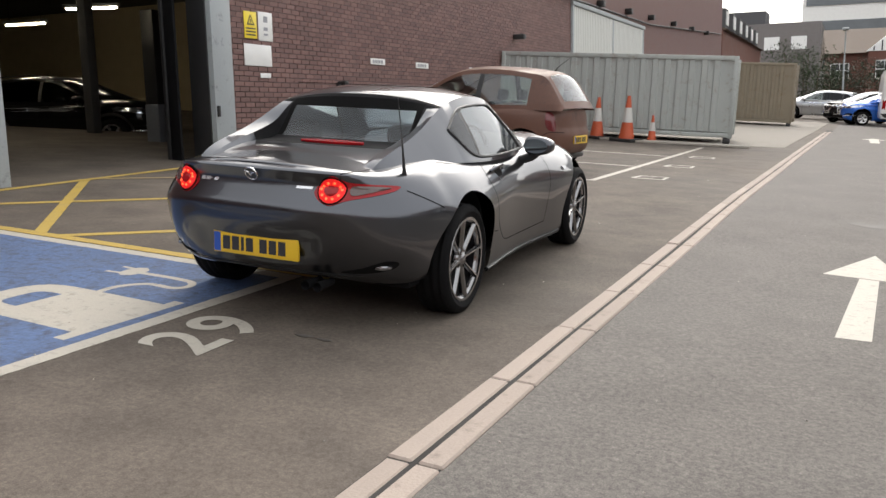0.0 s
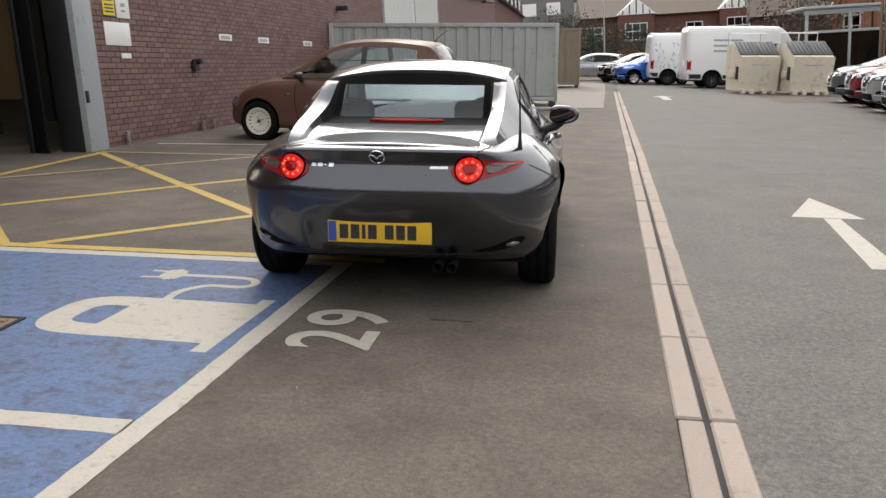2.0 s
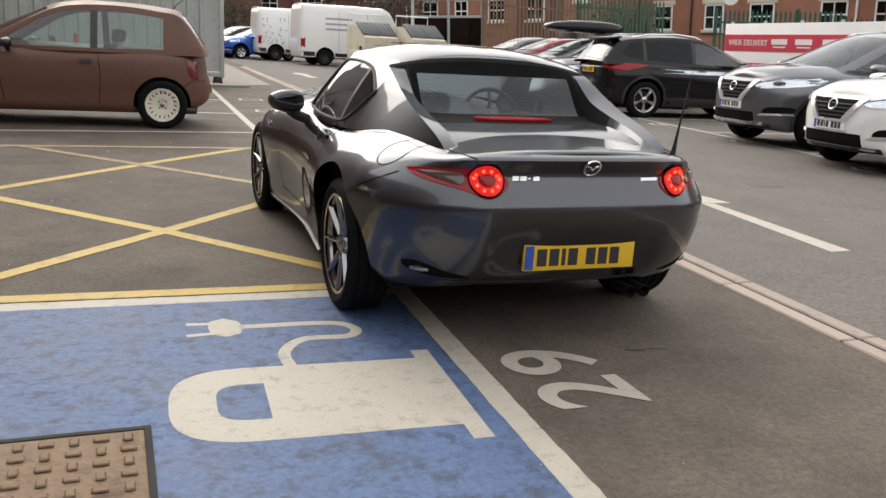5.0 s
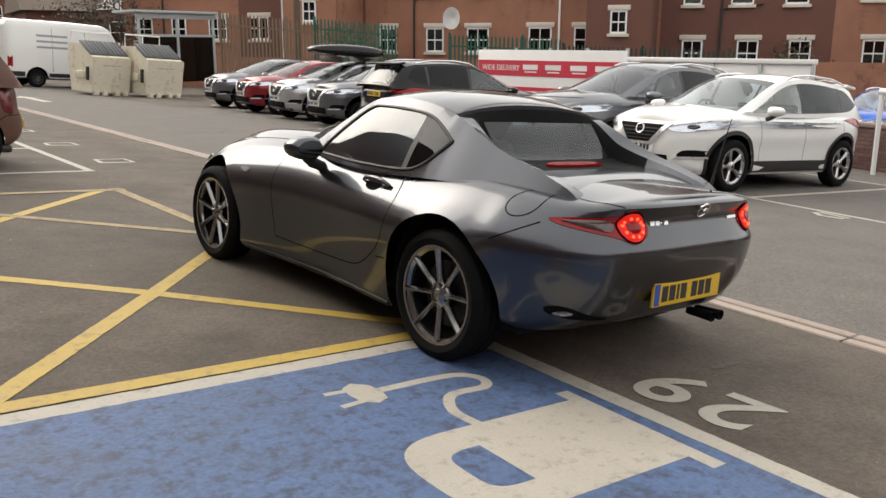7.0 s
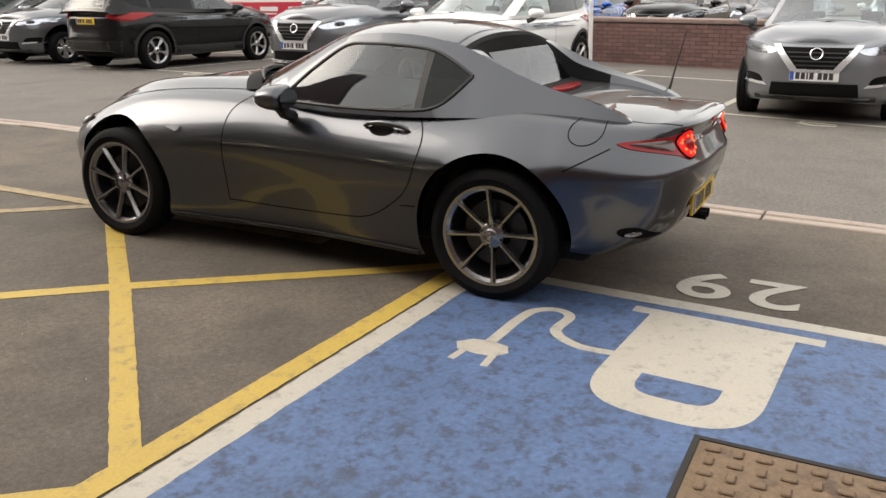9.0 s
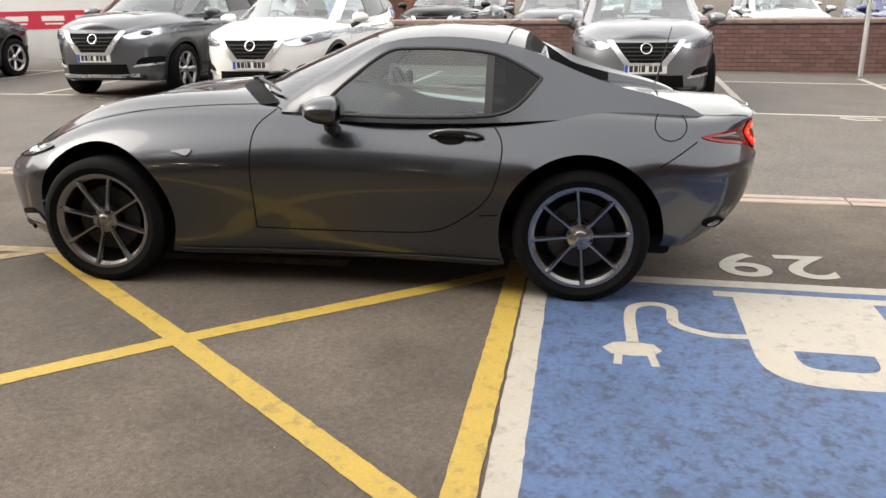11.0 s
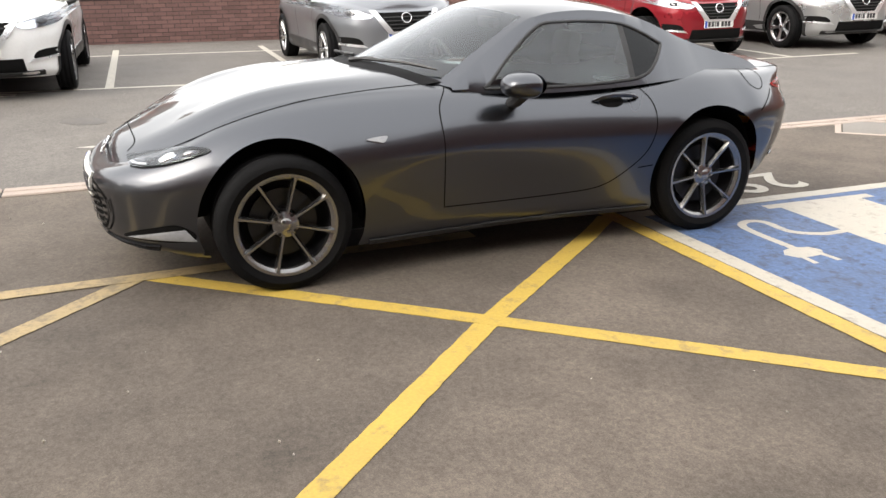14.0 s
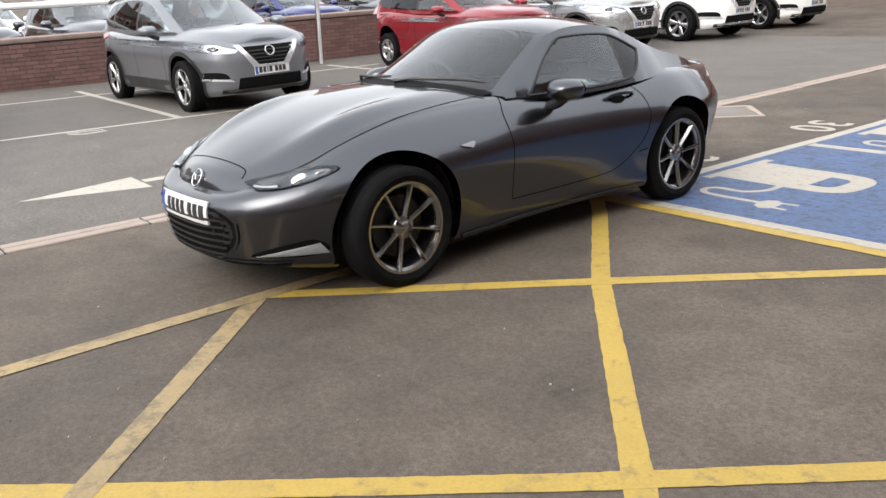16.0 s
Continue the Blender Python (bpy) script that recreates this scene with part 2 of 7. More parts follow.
def asphalt(name, color, speck, stain, grain):
    """Rolled asphalt: stone chips in two sizes, blotches, pale specks and a rough relief."""
    m = bpy.data.materials.new(name)
    m.use_nodes = True
    nt = m.node_tree
    p = nt.nodes["Principled BSDF"]
    co = node(nt, "ShaderNodeTexCoord").outputs["Object"]

    def noise_at(scale, detail=5.0, rough=0.6):
        n = node(nt, "ShaderNodeTexNoise", Scale=scale, Detail=detail, Roughness=rough)
        nt.links.new(co, n.inputs["Vector"])
        return n.outputs["Fac"]

    def ranged(src, f0, f1, t0, t1):
        r = nt.nodes.new("ShaderNodeMapRange")
        for key, value in zip(("From Min", "From Max", "To Min", "To Max"), (f0, f1, t0, t1)):
            r.inputs[key].default_value = value
        nt.links.new(src, r.inputs["Value"])
        return r.outputs["Result"]

    def maths(op, x, y):
        n = node(nt, "ShaderNodeMath")
        n.operation = op
        nt.links.new(x, n.inputs[0])
        nt.links.new(y, n.inputs[1])
        return n.outputs[0]
    chips, grit = noise_at(42.0, 3.0, 0.75), noise_at(160.0, 2.0, 0.8)
    blotch, wide = noise_at(1.6, 8.0, 0.65), noise_at(0.28, 5.0, 0.6)
    value = maths("MULTIPLY", ranged(chips, 0.3, 0.7, 1 - grain, 1 + grain), ranged(grit, 0.3, 0.7, 1 - grain, 1 + grain))
    value = maths("MULTIPLY", value, ranged(blotch, 0.3, 0.7, 1 - stain, 1 + stain))
    value = maths("MULTIPLY", value, ranged(wide, 0.3, 0.7, 1 - stain, 1 + stain))
    hsv = node(nt, "ShaderNodeHueSaturation", Color=(*color, 1))
    nt.links.new(value, hsv.inputs["Value"])
    vor = node(nt, "ShaderNodeTexVoronoi", Scale=28.0)
    nt.links.new(co, vor.inputs["Vector"])
    mx = nt.nodes.new("ShaderNodeMix")
    mx.data_type = "RGBA"
    mx.inputs[7].default_value = (*speck, 1)
    nt.links.new(ranged(vor.outputs["Distance"], 0.05, 0.10, 0.4, 0.0), mx.inputs[0])
    nt.links.new(hsv.outputs["Color"], mx.inputs[6])
    nt.links.new(mx.outputs[2], p.inputs["Base Color"])
    nt.links.new(ranged(wide, 0.3, 0.7, 0.72, 0.92), p.inputs["Roughness"])
    p.inputs["Specular IOR Level"].default_value = 0.35
    bp = node(nt, "ShaderNodeBump", Strength=0.17, Distance=0.006)
    nt.links.new(maths("ADD", chips, grit), bp.inputs["Height"])
    nt.links.new(bp.outputs["Normal"], p.inputs["Normal"])
    return m


ASPHALT = asphalt("brown-grey asphalt", (0.102, 0.084, 0.069), (0.164, 0.143, 0.127), 0.32, 0.25)
LANE = asphalt("lane asphalt", (0.128, 0.116, 0.105), (0.230, 0.213, 0.197), 0.13, 0.33)
WHITE_LINE = mat("white road paint", (0.426, 0.394, 0.336), 0.6, vary=0.1, scale=4, fine=80, wear=0.3, wear_scale=14, dark=(0.271, 0.246, 0.217), bump=0.2)
YELLOW_LINE = mat("yellow road paint", (0.459, 0.316, 0.064), 0.6, vary=0.16, scale=3, fine=80, wear=0.27, wear_scale=13, dark=(0.246, 0.176, 0.078), bump=0.2)
YELLOW_OLD = mat("old yellow road paint", (0.328, 0.242, 0.123), 0.65, vary=0.18, scale=3, fine=80, wear=0.5, wear_scale=11, dark=(0.172, 0.135, 0.082), bump=0.2)
BLUE_BAY = mat("blue bay paint", (0.072, 0.122, 0.240), 0.65, vary=0.42, scale=3.0, fine=42, wear=0.43, wear_scale=13.0, dark=(0.042, 0.054, 0.088), bump=0.35)
BLOCK = mat("drain block", (0.353, 0.289, 0.246), 0.8, vary=0.12, scale=5, fine=90, wear=0.25, wear_scale=5, dark=(0.205, 0.172, 0.148), bump=0.3, per_object=0.08)
GROOVE = mat("dirty groove", (0.025, 0.022, 0.02), 0.9)
BRICK = mat("dark brown brick", (0.165, 0.09, 0.08), 0.65, vary=0.2, scale=9, fine=60, bump=0.3, per_object=0.2)
BRICKS = mat("dark brown bricks", (0.165, 0.09, 0.08), 0.65, vary=0.2, scale=9, fine=60, bump=0.3, island=0.2)
MORTAR = mat("mortar", (0.06, 0.045, 0.042), 0.9, vary=0.15, bump=0.3)
CLADDING = mat("grey steel frame", (0.34, 0.37, 0.38), 0.45, vary=0.08, scale=1.5, wear=0.2, dark=(0.2, 0.21, 0.21))
CONTAINER = mat("grey container steel", (0.36, 0.38, 0.36), 0.5, vary=0.08, scale=1.2, wear=0.25, wear_scale=3, dark=(0.26, 0.24, 0.2), bump=0.1)
CONTAINER_B = mat("beige container steel", (0.21, 0.175, 0.125), 0.55, vary=0.1, scale=1.2, wear=0.3, wear_scale=3, dark=(0.18, 0.13, 0.08))
SIGN_WHITE = mat("white sign board", (0.75, 0.75, 0.73), 0.4, vary=0.05)
SIGN_YELLOW = mat("yellow sign board", (0.8, 0.62, 0.04), 0.4, vary=0.05)
DARK_INK = mat("dark ink", (0.03, 0.03, 0.035), 0.5, vary=0.05)
GREY_INK = mat("grey ink", (0.3, 0.31, 0.33), 0.5, vary=0.05)
CONCRETE = mat("concrete", (0.25, 0.225, 0.195), 0.85, vary=0.15, scale=1.5, bump=0.3, wear=0.3, dark=(0.2, 0.18, 0.15))
RUBBER = mat("tyre rubber", (0.007, 0.007, 0.0075), 0.75, spec=0.1, vary=0.2, scale=6, bump=0.15)
TRIM = mat("black plastic trim", (0.02, 0.02, 0.021), 0.45, vary=0.1)
SEAM = mat("panel gap", (0.006, 0.006, 0.006), 0.9, spec=0.1)
INTERIOR = mat("dark cabin lining", (0.014, 0.014, 0.015), 0.8, vary=0.15)
CHROME = mat("chrome", (0.75, 0.75, 0.76), 0.12, 1.0, vary=0.03, bump=0)
GUNMETAL = mat("gunmetal alloy", (0.27, 0.268, 0.27), 0.22, 0.95, vary=0.05, bump=0, coat=0.5)
ALLOY = mat("silver alloy", (0.6, 0.6, 0.61), 0.28, 1.0, vary=0.05, bump=0)
DISC = mat("brake disc", (0.05, 0.05, 0.05), 0.45, 1.0, vary=0.1)
GLASS = pane("window glass", (0.68, 0.78, 0.75), 0.02, 1.75)
SCREEN_GLASS = pane("windscreen glass", (0.72, 0.82, 0.83), 0.02, 1.75)
REAR_GLASS = pane("rear window glass", (0.78, 0.85, 0.85), 0.02, 1.5)
TINTED = pane("tinted glass", (0.03, 0.035, 0.037), 0.03, 1.35)
LENS_CLEAR = pane("clear lamp lens", (0.85, 0.87, 0.9))
MIRROR = mat("mirror glass", (0.32, 0.34, 0.36), 0.02, 1.0, vary=0.0, bump=0)
LAMP_RED = mat("red lamp lens", (0.30, 0.008, 0.012), 0.12, vary=0.1, coat=0.2, spec=0.3, bump=0)
HEAD_DARK = mat("dark chrome reflector", (0.3, 0.305, 0.32), 0.2, 0.9, vary=0.3, scale=30, bump=0)
INDICATOR_REAR = mat("smoked indicator lens", (0.10, 0.065, 0.06), 0.1, vary=0.2, scale=25, coat=0.6, bump=0)
LAMP_DARK = mat("smoked lamp lens", (0.13, 0.02, 0.022), 0.12, coat=0.3, bump=0)
WELL = mat("matt black lining", (0.007, 0.007, 0.008), 0.75, spec=0.15, bump=0.05)
SATIN = mat("satin chrome", (0.74, 0.75, 0.77), 0.28, 0.75, vary=0.03, bump=0)
LAMP_LIT = lit("lit tail lamp", (0.70, 0.010, 0.010), 0.30)
LAMP_LED = lit("lit tail lamp diode", (1.0, 0.12, 0.04), 0.95)
RUNNING = mat("running light lens", (0.30, 0.31, 0.33), 0.2, vary=0.15, scale=20, coat=0.6, bump=0)
INDICATOR = mat("clear white indicator lens", (0.75, 0.76, 0.78), 0.15, vary=0.1, coat=1.0, bump=0)
REFLECTOR = mat("lamp reflector", (0.8, 0.81, 0.83), 0.1, 0.9, vary=0.1, scale=30, bump=0)
PLATE_Y = mat("yellow plate", (0.75, 0.48, 0.03), 0.4, vary=0.03)
PLATE_W = mat("white plate", (0.78, 0.78, 0.76), 0.4, vary=0.03)
PLATE_B = mat("blue plate band", (0.03, 0.09, 0.4), 0.4, vary=0.03)
GREY_CAR = paint("metallic machine grey paint", (0.080, 0.084, 0.095), 1.0, 0.3, ior=1.42)


# ---- vehicles: shared builders ----
# A car stands with its rear axle over its origin and its front towards +y.
def outline(s, n=110):
    """Half the plan of a body from nose to tail, as (x, y, normal x, normal y) on the left side."""
    mid, ff, rr = s["mid"], s["front"] - s["mid"], s["mid"] - s["rear"]
    raw = []
    for k in range(1201):
        a = math.pi * k / 1200
        e = 2 / (s["nf"] if a < math.pi / 2 else s["nr"])
        c, d = math.cos(a), math.sin(a)
        y = mid + (ff if c > 0 else rr) * math.copysign(abs(c) ** e, c)
        raw.append(Vector((-s["half"](y) * abs(d) ** e, y)))
    acc = [0.0]
    for p, q in zip(raw, raw[1:]):
        acc.append(acc[-1] + (q - p).length)
    pts, j = [], 0
    for k in range(n + 1):
        want = acc[-1] * k / n
        while j < len(acc) - 2 and acc[j + 1] < want:
            j += 1
        f = (want - acc[j]) / max(1e-9, acc[j + 1] - acc[j])
        pts.append(raw[j].lerp(raw[j + 1], f))
    pts[0].x = pts[-1].x = 0.0
    res = []
    for k, p in enumerate(pts):
        d = pts[min(k + 1, n)] - pts[max(k - 1, 0)]
        nx, ny = d.y, -d.x
        if k in (0, n):
            nx, ny = 0.0, 1.0 if k == 0 else -1.0
        ln = math.hypot(nx, ny)
        res.append((p.x, p.y, nx / ln, ny / ln))
    return res


HAUNCH = spl((0, 0.07), (0.06, 0.048), (0.2, 0.036), (0.36, 0.019), (0.52, 0.002), (0.6, 0.0), (0.68, 0.010), (0.76, 0.040), (0.84, 0.085), (0.91, 0.135), (0.96, 0.182), (1.0, 0.245))
LEVELS = [0, 0.03, 0.07, 0.12, 0.18, 0.25, 0.32, 0.4, 0.48, 0.56, 0.62, 0.657, 0.678, 0.705, 0.76, 0.81, 0.845, 0.865, 0.885, 0.92, 0.95, 0.967, 0.98, 0.99, 1.0]


def body_mesh(s, n=110, cols=20):
    """The body: a skirt of stacked plans that follows side, front and rear profiles, closed by a crowned top."""
    bm = bmesh.new()
    pts = outline(s, n)
    rows = []
    for x, y, nx, ny in pts:
        wf, wr = max(0, ny) ** 2, max(0, -ny) ** 2
        ws = 1 - wf - wr
        zb, zt = s["bottom"](y), s["shoulder"](y)
        col = []
        for h in LEVELS:
            inset = ws * s["side"](h) + wf * s["nose"](h) + wr * s["tail"](h)
            if "haunch" in s:
                inset += ws * s["haunch"](y) * (HAUNCH(h) - s["side"](h))
            if "dent" in s:
                inset += wr * s["dent"](x, zb + (zt - zb) * h)
            if "tuck" in s:
                inset += (ws + wr * 0.3) * s["tuck"](y) * max(0.0, 1 - h / 0.36) ** 1.6
            px, py = x - nx * inset, y - ny * inset
            col.append((min(px, 0.0), py, zb + (zt - zb) * h))
        rows.append(col)
    grid = {}
    for sgn in (1, -1):
        for i, col in enumerate(rows):
            for j, (x, y, z) in enumerate(col):
                grid[sgn, i, j] = grid[1, i, j] if sgn < 0 and i in (0, n) else bm.verts.new((sgn * x, y, z))
        for i in range(n):
            for j in range(len(LEVELS) - 1):
                q = [grid[sgn, i, j], grid[sgn, i + 1, j], grid[sgn, i + 1, j + 1], grid[sgn, i, j + 1]]
                bm.faces.new(q if sgn > 0 else q[::-1])
    top = len(LEVELS) - 1
    prev = None
    for i in range(n + 1):
        l, r = grid[1, i, top], grid[-1, i, top]
        y, X, zt = l.co.y, abs(l.co.x), l.co.z
        if i in (0, n):
            line = [l] * (cols + 1)
        else:
            line = [l]
            for k in range(1, cols):
                u = -math.cos(math.pi * k / cols)
                z = zt + (s["crown"](y) - zt) * (1 - abs(u) ** s.get("crown_e", 2.4)) * min(1, X / 0.35)
                z += s["crest"](y) * math.exp(-((abs(u) - 0.74) / 0.16) ** 2) if "crest" in s else 0
                line.append(bm.verts.new((u * X, y, z)))
            line.append(r)
        if prev:
            for k in range(cols):
                vs = []
                for v in (prev[k], prev[k + 1], line[k + 1], line[k]):
                    if v not in vs:
                        vs.append(v)
                if len(vs) > 2:
                    try:
                        bm.faces.new(vs)
                    except ValueError:
                        pass
        prev = line
    bmesh.ops.recalc_face_normals(bm, faces=bm.faces)
    return bm


def cut_arches(bm, s):
    """Takes the wheel openings out of the sides and rounds their edges."""
    whole = tree_of(bm)
    for yw in (0.0, s["base"]):
        zc, R = s["arch_z"], s["arch_r"]
        gone = []
        for f in bm.faces:
            c = f.calc_center_median()
            if (c.y - yw) ** 2 + (c.z - zc) ** 2 < R * R and abs(c.x) > 0.3 and c.z < zc + R and abs(f.normal.z) < 0.93:
                gone.append(f)
        bmesh.ops.delete(bm, geom=gone, context="FACES")
        for e in bm.edges:
            if e.is_boundary:
                for v in e.verts:
                    d = Vector((v.co.y - yw, v.co.z - zc))
                    if abs(d.length - R) < 0.07 and v.co.z > s["bottom"](v.co.y) + 0.02 and d.length > 1e-4:
                        d = d.normalized() * R
                        v.co.y, v.co.z = yw + d.x, zc + d.y
                        v.co.x = on_skin(whole, "left" if v.co.x < 0 else "right", v.co.y, v.co.z)[0].x
    return bm


def arch_liner(s, yw, side):
    """The dark well round a wheel, with a rolled lip."""
    bm = bmesh.new()
    R, zc = s["arch_r"] + 0.004, s["arch_z"]
    prev = None
    for k in range(25):
        a = math.radians(-8 + 196 * k / 24)
        y, z = yw + R * math.cos(a), zc + R * math.sin(a)
        t, e = ((y - s["mid"]) / (s["front"] - s["mid"]), s["nf"]) if y > s["mid"] else ((s["mid"] - y) / (s["mid"] - s["rear"]), s["nr"])
        xo = min(s["half"](yw), s["half"](y)) * (1 - t ** e) ** (1 / e) - 0.075
        line = [bm.verts.new((side * x, y, z)) for x in (xo - 0.01, xo - 0.2, 0.42)] + [bm.verts.new((side * 0.42, yw + 0.02 * math.cos(a), zc + 0.02 * math.sin(a)))]
        if prev:
            for i in range(3):
                bm.faces.new((prev[i], line[i], line[i + 1], prev[i + 1]))
        prev = line
    return bm


def tree_of(bm):
    from mathutils.bvhtree import BVHTree
    return BVHTree.FromBMesh(bm)


WAYS = {"rear": Vector((0, 1, 0)), "front": Vector((0, -1, 0)), "left": Vector((1, 0, 0)), "right": Vector((-1, 0, 0)), "top": Vector((0, 0, -1))}


def on_skin(tree, way, a, b):
    """The point of a body's skin met from one side: rear and front take (x, z), left and right (y, z), top (x, y)."""
    d = WAYS[way]
    start = Vector((a, 0, b)) if way in ("rear", "front") else Vector((0, a, b)) if way in ("left", "right") else Vector((a, b, 0))
    hit, nrm, _, _ = tree.ray_cast(start - d * 8, d)
    if hit is None:
        hit, nrm, _, _ = tree.find_nearest(start - d * 0.8)
    if nrm.dot(d) > 0:
        nrm = -nrm
    return hit, nrm


def wrap(tree, way, poly, proud=0.006, rings=4, crown=0.0, deep=0.012):
    """A panel that follows the skin: a star-shaped outline filled by rings, standing proud by a little."""
    bm = bmesh.new()
    n = len(poly)
    ca, cb = sum(p[0] for p in poly) / n, sum(p[1] for p in poly) / n
    h0, n0 = on_skin(tree, way, ca, cb)
    mid = bm.verts.new(h0 + n0 * (proud + crown))
    prev = None
    for r in range(1, rings + 2):
        f = min(r, rings) / rings
        line = []
        for a, b in poly:
            h, nr = on_skin(tree, way, ca + (a - ca) * f, cb + (b - cb) * f)
            off = proud + crown * (1 - f * f) if r <= rings else -deep
            line.append(bm.verts.new(h + nr * off))
        for i in range(n):
            j = (i + 1) % n
            bm.faces.new((mid, line[i], line[j]) if prev is None else (prev[i], line[i], line[j], prev[j]))
        prev = line
    bmesh.ops.recalc_face_normals(bm, faces=bm.faces)
    if (bm.faces[0].normal).dot(n0) < 0:
        bmesh.ops.reverse_faces(bm, faces=bm.faces)
    return bm


def facing(h, nrm, up, way):
    """A pose on the skin whose y axis points out of it (into it at the rear)."""
    return Matrix.Translation(h + nrm * up) @ (nrm if way == "front" else -nrm).to_track_quat("Y", "Z").to_matrix().to_4x4()


def seam(tree, way, pts, width=0.006, proud=0.0012, fine=12, closed=False):
    """A thin dark gap along a smooth line on the skin."""
    bm = bmesh.new()
    ts = list(range(len(pts)))
    fa, fb = spl(*[(t, p[0]) for t, p in zip(ts, pts)]), spl(*[(t, p[1]) for t, p in zip(ts, pts)])
    steps = fine * (len(pts) - 1)
    prev, last = None, None
    for k in range(steps + 1):
        t = k / fine
        h, nr = on_skin(tree, way, fa(t), fb(t))
        t2 = t + 0.02 if k < steps else t - 0.02
        h2, _ = on_skin(tree, way, fa(t2), fb(t2))
        d = (h2 - h) * (1 if k < steps else -1)
        if last is not None and (h - last).length > 0.35:
            prev = None
        last = h
        if d.length < 1e-7:
            continue
        w = d.normalized().cross(nr).normalized() * width / 2
        line = (bm.verts.new(h + w + nr * proud), bm.verts.new(h - w + nr * proud))
        if prev:
            bm.faces.new((prev[0], prev[1], line[1], line[0]))
        prev = line
    return bm


def oval(ca, cb, ra, rb, n=24, turn=0.0):
    return [(ca + ra * math.cos(t) * math.cos(turn) - rb * math.sin(t) * math.sin(turn), cb + ra * math.cos(t) * math.sin(turn) + rb * math.sin(t) * math.cos(turn))
            for t in (2 * math.pi * k / n for k in range(n))]


def smooth_poly(pts, n=8):
    """A closed smooth outline through a few corners."""
    res, m = [], len(pts)
    for i in range(m):
        p0, p1, p2, p3 = (pts[(i + k - 1) % m] for k in range(4))
        for k in range(n):
            t = k / n
            res.append(tuple(0.5 * (2 * p1[c] + (p2[c] - p0[c]) * t + (2 * p0[c] - 5 * p1[c] + 4 * p2[c] - p3[c]) * t * t + (3 * p1[c] - p0[c] - 3 * p2[c] + p3[c]) * t**3) for c in (0, 1)))
    return res


def fine_poly(pts, step=0.03):
    """A closed outline with straight edges split into short pieces."""
    res = []
    for i, p in enumerate(pts):
        q = pts[(i + 1) % len(pts)]
        k = max(1, int(math.hypot(q[0] - p[0], q[1] - p[1]) / step))
        res += [(p[0] + (q[0] - p[0]) * j / k, p[1] + (q[1] - p[1]) * j / k) for j in range(k)]
    return res


def cabin(s):
    """The upper body in bands: returns bmeshes for the painted shell, the black pillars, the screens and each side window."""
    c = s["cabin"]
    ys = sorted({round(c["rear"] + (c["front"] - c["rear"]) * k / 90, 4) for k in range(91)} | {round(b, 4) for b in c["cuts"]} | {round(v, 4) for w in c["windows"] for v in w[:2]})
    U = c.get("cols", 20)
    out = {"shell": bmesh.new(), "trim": bmesh.new(), "windscreen": bmesh.new(), "rear_window": bmesh.new(), "rear_frit": bmesh.new(), "well": bmesh.new()}
    for w in c["windows"]:
        for tag in "LR":
            out[w[2], w[0], tag] = bmesh.new()

    def section(y):
        xb, zb, xr, zr, zc = c["xb"](y), c["zb"](y), c["xr"](y), c["zr"](y), c["zc"](y)
        zr = max(zr, zb + 0.001)
        zc = max(zc, zb + 0.001) if not c.get("recess") else zc
        lo, hi = c["belt"](y), c["glass_top"](y)
        lo, hi = min(max(lo, zb), zr), min(max(hi, zb), zr)
        if hi < lo + 0.004:
            lo = hi = (lo + hi) / 2

        def xs(z):
            f = (z - zb) / (zr - zb)
            return xb + (xr - xb) * f + c.get("bulge", 0.02) * 4 * f * (1 - f)
        bow = c["bow"](y)
        side = []
        for z in (zb, lo, lo + (hi - lo) * 0.34, lo + (hi - lo) * 0.67, hi, zr):
            side.append(Vector((xs(z), y + bow * 0.0, z)))
        tops = []
        for k in range(U + 1):
            u = -1 + 2 * k / U
            z = zr + (zc - zr) * (1 - abs(u) ** c.get("roof_e", 2.2))
            if c.get("recess"):
                g = sm(c["recess"](y), c["recess"](y) - 0.033, abs(u))
                sunk = zr + (zc - zr) * g * (0.97 + 0.03 * (1 - u * u))
                k2 = sm(0.93, 1.6, c["recess"](y))
                sunk = min(sunk, z)
                z = sunk + (z - sunk) * k2
            tops.append(Vector((u * xr, y + bow * (1 - u * u), z)))
        return side, tops, hi - lo

    prev = None
    for y in ys:
        cur = section(y)
        if prev:
            ym = (y + prev[3]) / 2
            win = next((w for w in c["windows"] if w[0] < ym < w[1]), None)
            for sgn, tag in ((-1, "L"), (1, "R")):
                for j in range(5):
                    glassy = 1 <= j <= 3
                    if glassy and max(cur[2], prev[2]) < 0.005:
                        continue
                    b = out["shell"] if not glassy else out[win[2], win[0], tag] if win else out["trim"]
                    q = [prev[0][j], cur[0][j], cur[0][j + 1], prev[0][j + 1]]
                    vs = [b.verts.new((sgn * v.x, v.y, v.z)) for v in q]
                    b.faces.new(vs if sgn > 0 else vs[::-1])
            for k in range(U):
                u0, u1 = -1 + 2 * k / U, -1 + 2 * (k + 1) / U
                um = abs(u0 + u1) / 2
                edge = c.get("screen_u", 0.9)
                b = out["shell"]
                if c.get("recess") and um < c["recess"](ym) and c["well"][0] < ym < c["well"][1]:
                    b = out["well"]
                if um < edge and c["screen"][0] < ym < c["screen"][1]:
                    b = out["windscreen"]
                if um < c.get("rear_u", 0.86) and c["back"][0] < ym < c["back"][1]:
                    clear = um < c.get("frit_u", 2) and (c["back"][1] - ym > 0.05 or "frit_u" not in c)
                    b = out["rear_window" if clear else "rear_frit"]
                q = [prev[1][k], prev[1][k + 1], cur[1][k + 1], cur[1][k]]
                b.faces.new([b.verts.new(v) for v in q])
        prev = (*cur, y)
